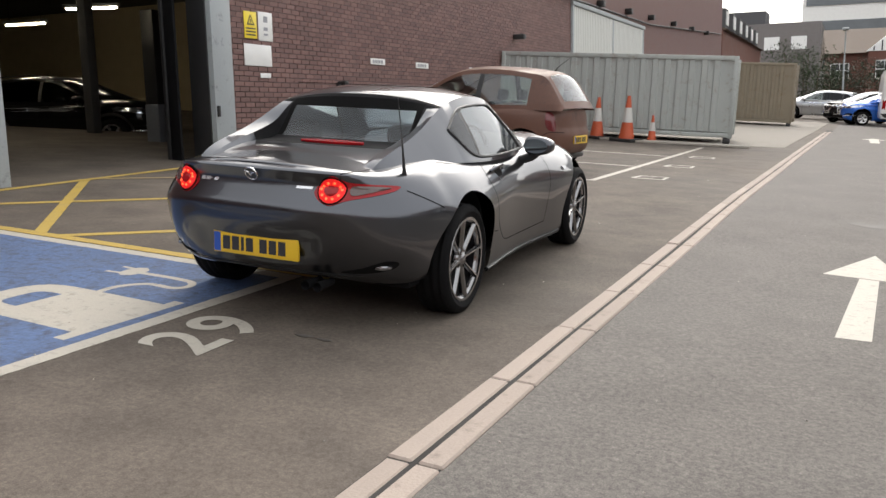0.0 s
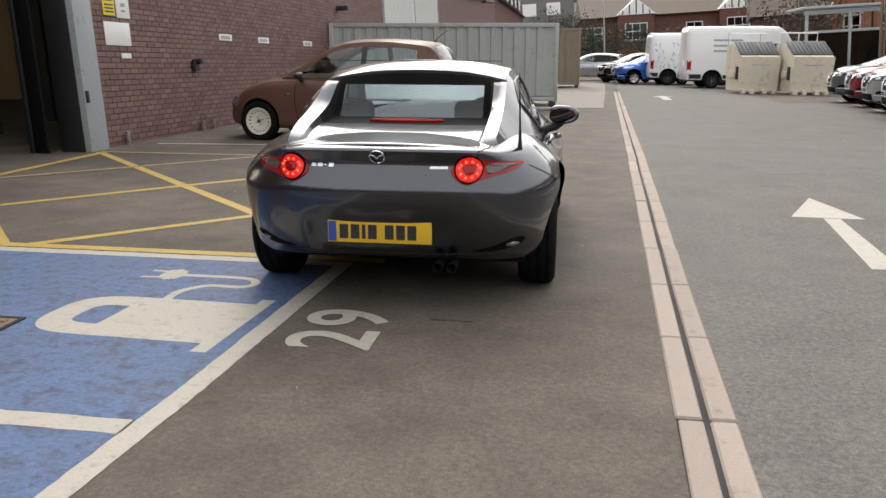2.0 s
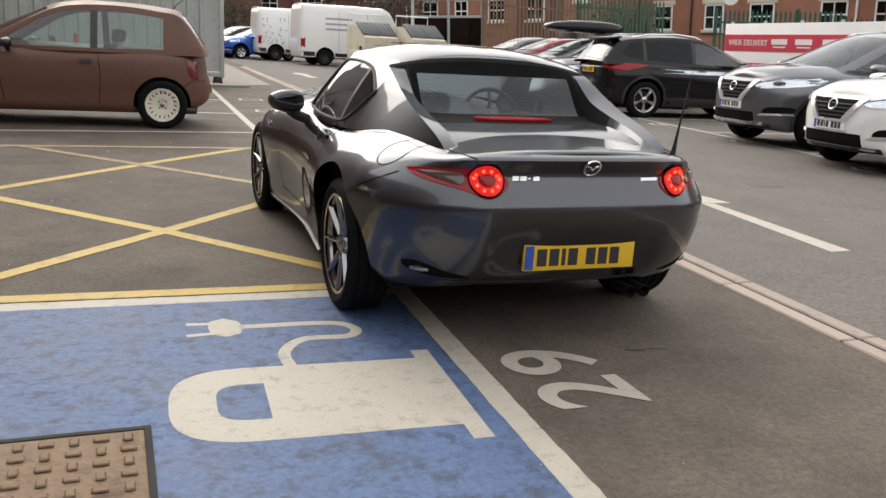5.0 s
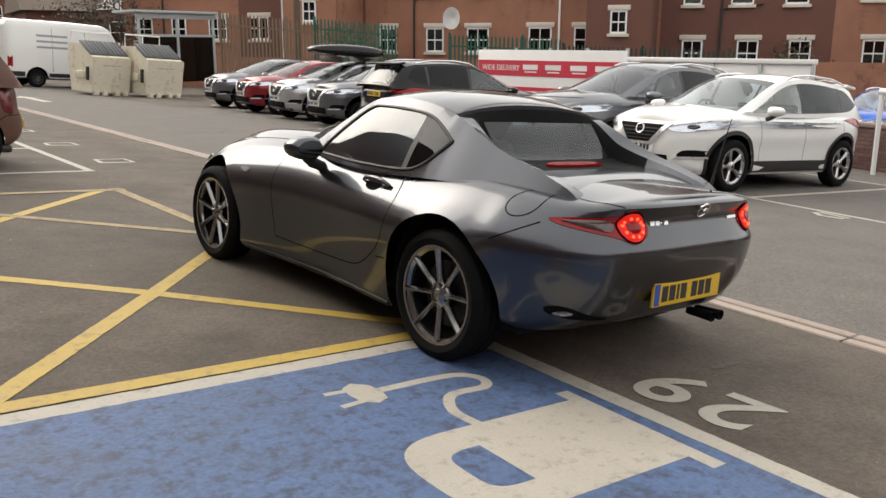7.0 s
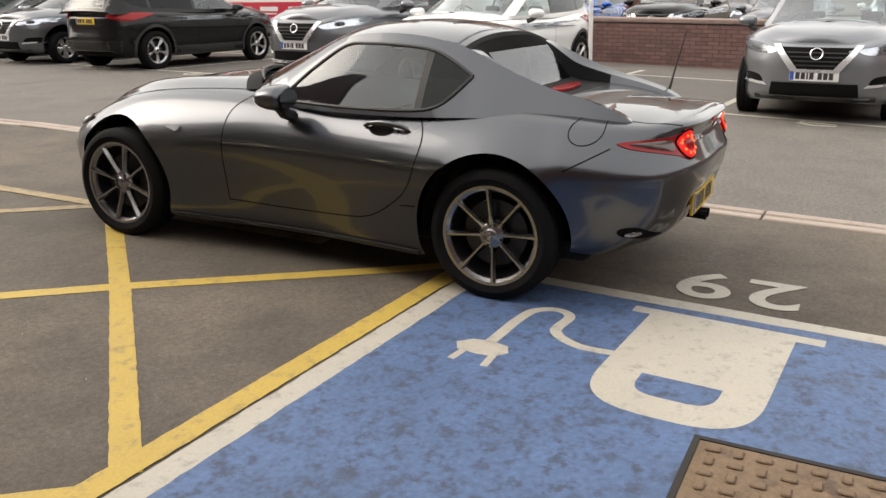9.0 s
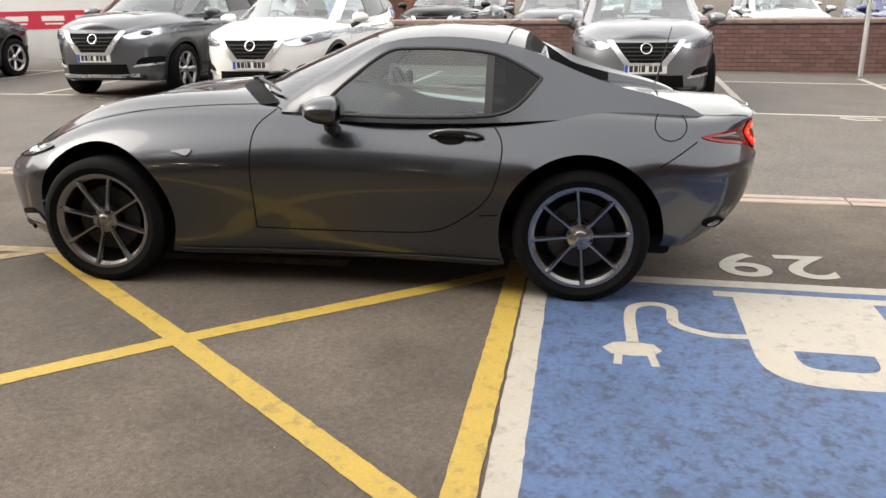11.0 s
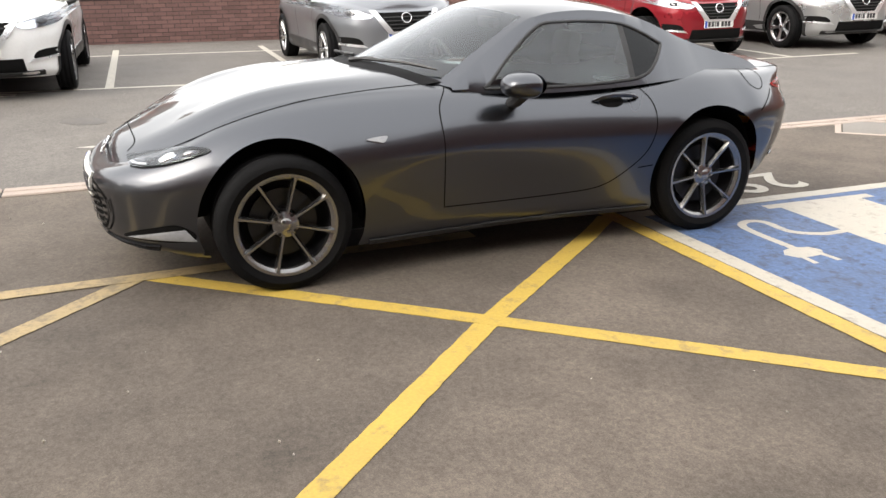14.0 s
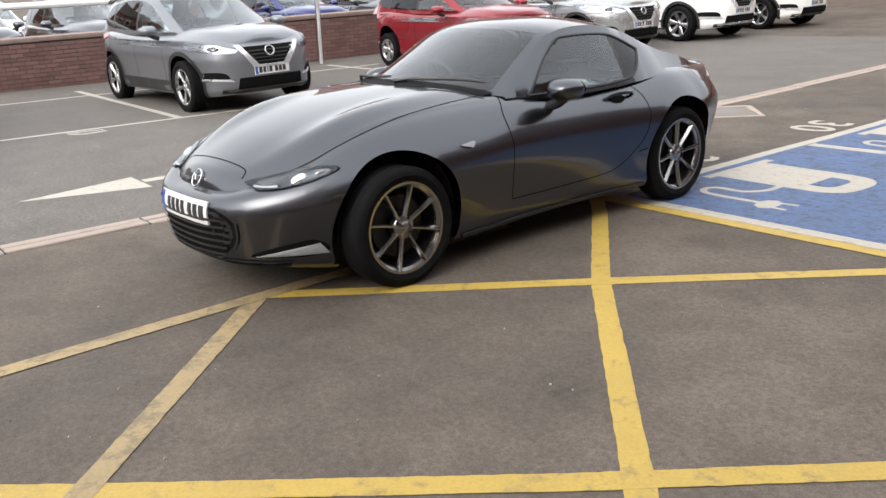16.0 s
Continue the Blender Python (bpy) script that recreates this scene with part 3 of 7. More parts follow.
    for b in out.values():
        bmesh.ops.remove_doubles(b, verts=b.verts, dist=0.0008)
        for f in b.faces:
            f.normal_update()
            mid = f.calc_center_median()
            if f.normal.dot(mid - Vector((0, min(max(mid.y, 0.3), 1.0), 0.4))) < 0:
                f.normal_flip()
    return out


def flank_x(c, y, z):
    """The half width of an upper body at a height."""
    xb, zb, xr, zr = c["xb"](y), c["zb"](y), c["xr"](y), c["zr"](y)
    f = (z - zb) / max(0.001, zr - zb)
    return xb + (xr - xb) * f + c.get("bulge", 0.02) * 4 * f * (1 - f)


def window_line(car, c, curve, y0, y1, r=0.008):
    """A dark rubber line along the edge of the side windows, on both sides."""
    for sd in (-1, 1):
        b = bmesh.new()
        tube([(sd * (flank_x(c, y, curve(y)) + 0.001), y, curve(y)) for y in (y0 + (y1 - y0) * k / 30 for k in range(31))], r, 6, b)
        part("window_seal", b, TRIM, car)


def tyre_mesh(R, r, w):
    """A tyre with a rounded shoulder, a bulged wall and grooves round the tread."""
    h = w / 2
    prof = [(r, -h * 0.82), (r + 0.012, -h * 0.9), (r + (R - r) * 0.45, -h), (R - 0.028, -h * 0.95), (R - 0.008, -h * 0.82)]
    for k in (-0.5, 0.0, 0.5):
        prof += [(R - 0.001, h * (k - 0.16)), (R - 0.008, h * (k - 0.05)), (R - 0.008, h * (k + 0.05)), (R - 0.001, h * (k + 0.16))]
    prof += [(R - 0.008, h * 0.82), (R - 0.028, h * 0.95), (r + (R - r) * 0.45, h), (r + 0.012, h * 0.9), (r, h * 0.82)]
    return lathe(prof, 48, "x")


def rim_mesh(r, w, spokes, kind="thin", out=-1):
    """A wheel rim seen from its outer side (towards -x): a barrel with a lip, a hub and spokes."""
    h = w / 2
    bm = lathe([(r - 0.026, -h * 0.55), (r - 0.022, -h * 0.68), (r - 0.004, -h * 0.8), (r + 0.006, -h * 0.86), (r + 0.004, -h * 0.9), (r - 0.01, -h * 0.88)], 48, "x")
    hub = lathe([(0.0, -h * 0.74), (0.028, -h * 0.74), (0.031, -h * 0.71), (0.06, -h * 0.64), (0.07, -h * 0.5), (0.07, -h * 0.1)], 24, "x")
    if kind == "steel":
        hub.free()
        hub = lathe([(0.0, -h * 0.42), (0.03, -h * 0.42), (0.036, -h * 0.36), (r * 0.3, -h * 0.52), (r * 0.5, -h * 0.6), (r * 0.68, -h * 0.64), (r * 0.69, -h * 0.4)], 36, "x")
    merge(bm, hub)
    for k in range(spokes):
        a0 = 2 * math.pi * (k + 0.5) / spokes
        arms = ((0.0,),) if kind in ("thin", "wide", "five") else ((-0.11, 0.11),)
        for da in arms[0]:
            b = bmesh.new()
            sec = []
            for f in (0.0, 0.3, 0.65, 0.92, 1.0):
                rr = 0.05 + (r - 0.058) * f if kind != "steel" else r * 0.66 + (r * 0.34 - 0.01) * f
                a = a0 + da * f
                wid = {"thin": 0.0105 + 0.010 * abs(f - 0.4), "wide": 0.026 + 0.03 * f, "five": 0.03 + 0.05 * f, "twin": 0.013 + 0.006 * f, "steel": 0.009 + 0.02 * abs(f - 0.5)}[kind]
                dep = -h * (0.62 + 0.2 * f)
                cx = Vector((0, math.cos(a), math.sin(a)))
                tx = Vector((0, -math.sin(a), math.cos(a)))
                ridge = 0.006 if kind == "thin" else 0.003
                ring = [cx * rr + tx * wid + Vector((dep + 0.012, 0, 0)), cx * rr + tx * wid * 0.35 + Vector((dep - ridge, 0, 0)), cx * rr - tx * wid * 0.35 + Vector((dep - ridge, 0, 0)),
                        cx * rr - tx * wid + Vector((dep + 0.012, 0, 0)), cx * rr - tx * wid * 0.6 + Vector((dep + 0.035, 0, 0)), cx * rr + tx * wid * 0.6 + Vector((dep + 0.035, 0, 0))]
                sec.append([b.verts.new(v) for v in ring])
            for p, q in zip(sec, sec[1:]):
                for i in range(6):
                    b.faces.new((p[i], p[(i + 1) % 6], q[(i + 1) % 6], q[i]))
            bmesh.ops.recalc_face_normals(b, faces=b.faces)
            merge(bm, b)
    return bm


def barrel_mesh(r, w):
    """The dark inside of a wheel."""
    h = w / 2
    return lathe([(0.03, h * 0.25), (r - 0.05, h * 0.25), (r - 0.035, -h * 0.2), (r - 0.026, -h * 0.55)], 40, "x")


WHEELS = {}


def add_wheels(car, s, key, turns=None):
    """Four wheels: tyre, rim, brake disc, cap and nuts."""
    w = s["wheel"]
    if key not in WHEELS:
        R, r, wd = w["R"], w["r"], w["w"]
        nuts = merge(bmesh.new(), lathe([(0.0, -wd * 0.345), (0.008, -wd * 0.345), (0.009, -wd * 0.3)], 8, "x"), Matrix.Translation((0, 0.052, 0)))
        WHEELS[key] = (mesh_of("tyre", tyre_mesh(R, r, wd), RUBBER, 40), mesh_of("rim", rim_mesh(r, wd, w["n"], w["kind"]), w["mat"], 35),
                       mesh_of("brake_disc", lathe([(0.0, -wd * 0.1), (0.07, -wd * 0.16), (0.075, -wd * 0.05), (r * 0.68, -wd * 0.05), (r * 0.68, wd * 0.06)], 32, "x"), DISC, 30),
                       mesh_of("hub_cap", lathe([(0.0, -wd * 0.4), (0.02, -wd * 0.395), (0.027, -wd * 0.37), (0.027, -wd * 0.3)], 16, "x"), GUNMETAL, 40), mesh_of("wheel_nut", nuts, DISC, 40), mesh_of("barrel", barrel_mesh(r, wd), WELL, 40))
    tyre, rim, disc, cap, nuts, barrel = WHEELS[key]
    for yw in (0.0, s["base"]):
        for side in (-1, 1):
            wheel = part("wheel", tyre, RUBBER, car, m=pose(side * w["track"], yw, w["R"] - 0.004, turns[yw] if turns and side < 0 else random.uniform(0, 70), 0, 0 if side < 0 else 180))
            part("rim", rim, w["mat"], wheel)
            part("brake_disc", disc, DISC, wheel)
            part("barrel", barrel, WELL, wheel)
            part("hub_cap", cap, GUNMETAL, wheel)
            for k in range(w.get("nuts", 0)):
                part("wheel_nut", nuts, DISC, wheel, m=pose(0, 0, 0, 360 * k / w["nuts"]))


def number_plate(car, tree, way, z, material, x=0.0, w=0.52, tilt=None, name="number_plate"):
    """A plate with plain bars where its characters stand."""
    h, nr = on_skin(tree, way, x, z)
    sgn = -1 if way == "rear" else 1
    m = Matrix.Translation(h + nr * (0.014 if sgn < 0 else 0.011)) @ pose(0, 0, 0, 90 if sgn < 0 else 90, 0, 0 if sgn < 0 else 180)
    if tilt:
        m = m @ pose(0, 0, 0, tilt)
    pl = part(name, box(-w / 2, -0.0555, -0.012, w / 2, 0.0555, 0.004, 0.003), material, car, m=m)
    part("plate_band", box(-w / 2 + 0.004, -0.05, 0.003, -w / 2 + 0.044, 0.05, 0.0055), PLATE_B, pl, "blue band")
    x0 = -w / 2 + 0.06
    for k in range(7):
        wd = 0.018 if k == 2 else 0.044
        if k == 4:
            x0 += 0.028
        part("bar", box(x0, -0.036, 0.0035, x0 + wd, 0.036, 0.0055), DARK_INK, pl)
        x0 += wd + 0.0125
    return pl


def side_mirror(car, s, side, x, y, z, material, size=1.0, wide=0.105):
    """A door mirror: a shell on an arm, with a glass."""
    bm = bmesh.new()
    bmesh.ops.create_uvsphere(bm, u_segments=24, v_segments=14, radius=1.0)
    for v in bm.verts:
        a, b, c2 = v.co
        v.co = (wide * size * math.copysign(abs(a) ** 0.75, a), 0.125 * size * (b if b > 0 else b * 0.36), 0.06 * size * math.copysign(abs(c2) ** 0.8, c2) * (1 - 0.18 * a * side))
    mir = part("side_mirror", bm, material, car, m=pose(side * x, y, z, 0, 0, side * -8), smooth=50)
    g = bmesh.new()
    bmesh.ops.create_circle(g, cap_ends=True, segments=24, radius=1.0)
    for v in g.verts:
        v.co = (0.85 * wide * size * v.co.x, -0.046 * size, 0.046 * size * v.co.y)
    part("mirror_glass", g, MIRROR, mir)
    lower = bmesh.new()
    tube([(-side * 0.02, 0.01, -0.04 * size), (-side * 0.06, 0.015, -0.075 * size), (-side * 0.13, 0.0, -0.10 * size)], [0.035 * size, 0.03 * size, 0.028 * size], 10, lower)
    part("mirror_arm", lower, TRIM, mir)
    return mir


def seats(car, s, places, dash_y, dash_z, width, wheel_side=1, deep=0.35):
    """A dark cabin floor, a dashboard, a steering wheel and seats."""
    part("cabin_floor", box(-width, s["cabin"]["rear"] + 0.3, deep - 0.06, width, dash_y + 0.25, deep, 0.02), INTERIOR, car)
    part("dashboard", box(-width, dash_y - 0.12, dash_z - 0.25, width, dash_y + 0.3, dash_z, 0.05), INTERIOR, car)
    sw = bmesh.new()
    bmesh.ops.create_uvsphere(sw, u_segments=8, v_segments=6, radius=0.05)
    merge(sw, lathe([(0.18 + 0.014 * math.cos(t), 0.014 * math.sin(t)) for t in (2 * math.pi * k / 8 for k in range(8))], 28, "y", closed=True))
    for a in (0, 120, 240):
        tube([(0, 0, 0), (0.175 * math.sin(radians(a)), 0, 0.175 * math.cos(radians(a)))], 0.012, 6, sw)
    part("steering_wheel", sw, TRIM, car, m=pose(wheel_side * 0.36, dash_y - 0.2, dash_z - 0.02, -22, 0, 0))
    for x, y in places:
        st = part("seat", box(-0.24, -0.05, 0, 0.24, 0.45, 0.16, 0.05), INTERIOR, car, m=pose(x, y, deep))
        part("seat_back", box(-0.23, -0.12, 0.08, 0.23, 0.02, 0.58, 0.05), INTERIOR, st, m=pose(0, 0, 0, 12))
        part("headrest", box(-0.12, -0.16, 0.6, 0.12, -0.06, 0.76, 0.04), INTERIOR, st, m=pose(0, 0, 0, 10))


def islands(bm):
    """Splits a bmesh into its separate pieces."""
    left, res = set(bm.faces), []
    while left:
        todo, got = [left.pop()], []
        while todo:
            f = todo.pop()
            got.append(f)
            for e in f.edges:
                for g in e.link_faces:
                    if g in left:
                        left.discard(g)
                        todo.append(g)
        b, table = bmesh.new(), {}
        for f in got:
            for v in f.verts:
                if v not in table:
                    table[v] = b.verts.new(v.co)
            b.faces.new([table[v] for v in f.verts])
        res.append(b)
    bm.free()
    return res


def add_cabin(car, s, material, glass=None):
    """Hangs the bands of the upper body under a car."""
    bands = cabin(s)
    for key, b in bands.items():
        if not b.faces:
            b.free()
            continue
        if key == "shell":
            part("roof", b, material, car, smooth=38)
        elif key == "well":
            part("rear_well", b, WELL, car, "black surround of the rear window", smooth=30)
        elif key == "rear_frit":
            part("window_frit", b, SEAM, car, "black printed edge of the rear window", smooth=60)
        elif key == "trim":
            for piece in islands(b):
                mid = sum((v.co.y for v in piece.verts), 0.0) / len(piece.verts)
                part("window_pillar", piece, material if mid < s.get("painted_behind", -9) else TRIM, car)
        else:
            name = key if isinstance(key, str) else key[0]
            g = glass or GLASS
            if name == "quarter_window" or (s.get("privacy") and name == "rear_side_window"):
                g = TINTED
            if name == "rear_window":
                g = REAR_GLASS
            if name == "windscreen":
                g = SCREEN_GLASS
            part(name, b, g, car, smooth=60).visible_shadow = False


# ---- the grey sports coupe ----
def sports_coupe():
    s = dict(front=3.105, rear=-0.845, mid=1.2, nf=2.9, nr=3.7, base=2.31, arch_z=0.320, arch_r=0.372,
             half=spl((-0.9, 0.945), (-0.4, 0.95), (0.0, 0.937), (0.5, 0.875), (0.95, 0.832), (1.4, 0.835), (1.9, 0.88), (2.31, 0.925), (2.7, 0.95), (3.1, 0.93)),
             bottom=spl((-0.85, 0.262), (-0.7, 0.25), (-0.5, 0.245), (-0.38, 0.262), (-0.32, 0.255), (-0.24, 0.18), (-0.18, 0.165), (1.9, 0.16), (2.7, 0.15), (3.1, 0.17)),
             shoulder=spl((-0.85, 0.848), (-0.79, 0.838), (-0.72, 0.824), (-0.6, 0.824), (-0.3, 0.845), (0.0, 0.855), (0.45, 0.83), (0.9, 0.825), (1.5, 0.84), (2.0, 0.83), (2.35, 0.795), (2.6, 0.73), (2.85, 0.625), (3.0, 0.575), (3.1, 0.535)),
             crown=spl((-0.85, 0.858), (-0.6, 0.866), (-0.2, 0.878), (0.5, 0.87), (1.4, 0.93), (1.75, 0.925), (2.2, 0.875), (2.6, 0.775), (2.9, 0.652), (3.0, 0.605), (3.1, 0.54)),
             side=spl((0, 0.07), (0.06, 0.048), (0.2, 0.036), (0.36, 0.019), (0.55, 0.003), (0.66, 0.0), (0.78, 0.02), (0.87, 0.055), (0.94, 0.1), (1.0, 0.165)),
             nose=spl((0, 0.15), (0.08, 0.06), (0.25, 0.03), (0.55, 0.012), (0.75, 0.0), (0.88, 0.012), (0.95, 0.04), (1.0, 0.1)),
             tail=spl((0, 0.20), (0.07, 0.115), (0.2, 0.06), (0.45, 0.014), (0.6, 0.002), (0.66, 0.0), (0.682, 0.009), (0.77, 0.034), (0.845, 0.054), (0.862, 0.056), (0.9, 0.045), (0.95, 0.028), (0.968, 0.024), (0.985, 0.036), (1.0, 0.075)),
             tuck=spl((-0.9, 0.13), (-0.7, 0.085), (-0.5, 0.02), (-0.42, 0.0), (2.4, 0.0), (2.9, 0.03)),
             dent=lambda x, z: 0.024 * sm(0.42, 0.33, abs(x)) * sm(0.355, 0.385, z) * sm(0.53, 0.485, z),
             haunch=spl((-0.85, 0.3), (-0.5, 0.7), (-0.2, 1.0), (0.15, 1.0), (0.5, 0.5), (0.9, 0.25), (1.4, 0.3), (1.8, 0.75), (2.2, 0.9), (2.5, 0.7), (2.8, 0.2), (3.1, 0.0)),
             crest=spl((1.5, 0.0), (1.9, 0.018), (2.4, 0.035), (2.75, 0.018), (2.95, 0.0)),
             wheel=dict(R=0.311, r=0.232, w=0.205, track=0.752, n=8, kind="thin", mat=GUNMETAL, nuts=4))
    s["cabin"] = dict(front=1.43, rear=-0.60, cuts=(0.955, 1.40, 0.262, 0.06, 0.25, 0.275, -0.15, 0.285),
                      windows=((0.455, 1.26, "door_window"), (0.2, 0.42, "quarter_window")),
                      xb=spl((-0.72, 0.52), (-0.4, 0.60), (-0.2, 0.645), (0.1, 0.715), (0.5, 0.745), (1.0, 0.735), (1.43, 0.66)),
                      zb=spl((-0.60, 0.77), (-0.3, 0.80), (0.0, 0.825), (0.5, 0.805), (1.0, 0.80), (1.43, 0.815)),
                      xr=spl((-0.72, 0.52), (-0.4, 0.545), (0.0, 0.545), (0.3, 0.535), (0.6, 0.535), (0.95, 0.55), (1.2, 0.60), (1.43, 0.655)),
                      zr=spl((-0.60, 0.79), (-0.5, 0.858), (-0.37, 0.905), (-0.14, 0.965), (0.02, 1.02), (0.15, 1.075), (0.28, 1.125), (0.5, 1.17), (0.75, 1.178), (0.95, 1.145), (1.18, 1.01), (1.43, 0.845)),
                      zc=spl((-0.60, 0.79), (-0.46, 0.85), (-0.3, 0.884), (-0.17, 0.896), (0.0, 0.904), (0.06, 0.92), (0.10, 0.955), (0.19, 1.07), (0.24, 1.132), (0.265, 1.165), (0.29, 1.184), (0.36, 1.205), (0.5, 1.226), (0.7, 1.236), (0.93, 1.20), (1.18, 1.06), (1.43, 0.90)),
                      belt=spl((0.2, 1.0), (0.27, 0.915), (0.34, 0.862), (0.45, 0.838), (0.8, 0.828), (1.26, 0.833)),
                      glass_top=spl((0.2, 1.0), (0.3, 1.056), (0.42, 1.105), (0.6, 1.125), (0.8, 1.127), (0.92, 1.113), (1.1, 0.985), (1.26, 0.835)),
                      bow=spl((-0.72, 0.0), (0.0, 0.0), (0.6, 0.02), (0.95, 0.1), (1.43, 0.30)), bulge=0.016,
                      recess=lambda y: 0.8667 if y < 0.25 else 0.8667 + (y - 0.25) * 55, roof_e=2.4,
                      screen=(0.955, 1.40), back=(0.06, 0.262), rear_u=0.8333, frit_u=0.765, screen_u=0.9, cols=60, well=(-0.15, 0.285))
    car = thing("sports_coupe", NEAR @ pose(0.015, 0, 0), "dark metallic grey sports coupe parked on the yellow hatching", "car")
    skin = cut_arches(body_mesh(s, 150, 24), s)
    tree = tree_of(skin)
    body = part("body", skin, GREY_CAR, car, smooth=35)
    part("underbody", box(-0.70, -0.42, 0.20, 0.70, 2.6, 0.30, 0.03), WELL, car)
    for yw in (0.0, s["base"]):
        for side in (-1, 1):
            part("wheel_arch", arch_liner(s, yw, side), WELL, car)
    add_wheels(car, s, "coupe", {0.0: 17.5, s["base"]: 36.5})
    add_cabin(car, s, GREY_CAR)
    seats(car, s, ((-0.36, 0.42), (0.36, 0.42)), 1.22, 0.83, 0.62, deep=0.28)
    part("parcel_shelf", box(-0.46, 0.06, 0.78, 0.46, 0.26, 0.84, 0.02), TRIM, car)
    # tail lamps: a round lamp and a long lens towards the flank
    for sd in (-1, 1):
        lens = smooth_poly([(sd * 0.355, 0.749), (sd * 0.433, 0.814), (sd * 0.502, 0.786), (sd * 0.655, 0.762), (sd * 0.685, 0.749), (sd * 0.65, 0.726), (sd * 0.512, 0.696), (sd * 0.433, 0.67), (sd * 0.366, 0.704)], 5)
        lamp = part("tail_lamp", wrap(tree, "rear", lens, 0.004), LAMP_RED, car, smooth=50)
        part("lamp_bezel", wrap(tree, "rear", oval(sd * 0.435, 0.742, 0.069, 0.069), 0.007), SEAM, lamp, smooth=50)
        part("lamp_ring", wrap(tree, "rear", oval(sd * 0.435, 0.742, 0.062, 0.062), 0.012, crown=0.012), LAMP_LIT, lamp, "lit red ring", smooth=60)
        part("lamp_core", wrap(tree, "rear", oval(sd * 0.435, 0.742, 0.032, 0.032), 0.024, crown=0.006), LAMP_RED, lamp, smooth=60)
        for k in range(10):
            a = 2 * math.pi * k / 10
            part("lamp_diode", wrap(tree, "rear", oval(sd * 0.435 + 0.046 * math.cos(a), 0.742 + 0.046 * math.sin(a), 0.006, 0.006, 8), 0.022, rings=1), LAMP_LED, lamp)
        inner = smooth_poly([(sd * 0.525, 0.766), (sd * 0.643, 0.754), (sd * 0.645, 0.744), (sd * 0.53, 0.718)], 5)
        part("indicator_lens", wrap(tree, "rear", inner, 0.009, crown=0.004), INDICATOR_REAR, lamp, smooth=60)
        # black patch on the skin: shade of a hollow body-coloured pocket as colour
        fog = smooth_poly([(sd * 0.45, 0.324), (sd * 0.55, 0.348), (sd * 0.65, 0.384), (sd * 0.70, 0.378), (sd * 0.685, 0.347), (sd * 0.62, 0.326), (sd * 0.53, 0.318)], 5)
        shade_patch = part("bumper_pocket", wrap(tree, "rear", fog, 0.002), SEAM, body, smooth=50)
        part("reflector", wrap(tree, "rear", oval(sd * 0.64, 0.352, 0.032, 0.013), 0.008, crown=0.008), HEAD_DARK, shade_patch)
        # headlamps: a slim slanted eye
        eye_l = smooth_poly([(sd * 0.365, 0.585), (sd * 0.46, 0.612), (sd * 0.58, 0.644), (sd * 0.675, 0.656), (sd * 0.72, 0.645), (sd * 0.695, 0.612), (sd * 0.64, 0.583), (sd * 0.55, 0.565), (sd * 0.45, 0.566)], 5)
        head = part("headlamp", wrap(tree, "front", eye_l, 0.003), SEAM, car, smooth=50)
        part("lamp_projector", wrap(tree, "front", oval(sd * 0.615, 0.608, 0.030, 0.022), 0.008, crown=0.012), REFLECTOR, head, smooth=60)
        part("lamp_projector", wrap(tree, "front", oval(sd * 0.672, 0.632, 0.018, 0.013), 0.008, crown=0.008), HEAD_DARK, head, smooth=60)
        part("light_strip", seam(tree, "front", [(sd * 0.43, 0.572), (sd * 0.50, 0.573), (sd * 0.56, 0.578)], 0.012, 0.0085), INDICATOR, head)
        part("lamp_reflector", wrap(tree, "front", smooth_poly([(sd * 0.42, 0.586), (sd * 0.52, 0.616), (sd * 0.66, 0.644), (sd * 0.70, 0.636), (sd * 0.66, 0.602), (sd * 0.56, 0.574)], 5), 0.006), HEAD_DARK, head, smooth=50)
        part("lamp_glass", wrap(tree, "front", eye_l, 0.010, crown=0.004), LENS_CLEAR, head, smooth=60).visible_shadow = False
        pocket = smooth_poly([(sd * 0.45, 0.24), (sd * 0.52, 0.272), (sd * 0.62, 0.305), (sd * 0.69, 0.322), (sd * 0.715, 0.275), (sd * 0.68, 0.24), (sd * 0.55, 0.232)], 5)
        fl = part("fog_pocket", wrap(tree, "front", pocket, 0.003), SEAM, car, smooth=50)
        part("running_light", wrap(tree, "front", fine_poly([(sd * 0.475, 0.239), (sd * 0.70, 0.302), (sd * 0.708, 0.246)], 0.03), 0.006, crown=0.003), RUNNING, fl, smooth=60)
        w = "left" if sd < 0 else "right"
        # flanks
        part("side_indicator", wrap(tree, w, smooth_poly([(1.825, 0.667), (1.87, 0.668), (1.925, 0.66), (1.88, 0.648), (1.845, 0.642)], 4), 0.01), RUNNING, car, "clear side indicator")
        # flat black oval: the shadow under the grip, painted on the door skin
        cup = part("handle_cup", wrap(tree, w, oval(0.60, 0.742, 0.07, 0.028), 0.001, deep=0.03), SEAM, car, smooth=50)
        grip = bmesh.new()
        tube([h + n * d for (h, n), d in ((on_skin(tree, w, 0.45, 0.748), 0.006), (on_skin(tree, w, 0.48, 0.75), 0.026), (on_skin(tree, w, 0.54, 0.752), 0.032), (on_skin(tree, w, 0.60, 0.752), 0.033), (on_skin(tree, w, 0.66, 0.75), 0.028), (on_skin(tree, w, 0.70, 0.748), 0.006))], [0.009, 0.012, 0.014, 0.014, 0.012, 0.008], 12, grip)
        part("door_handle", grip, GREY_CAR, cup, smooth=60)
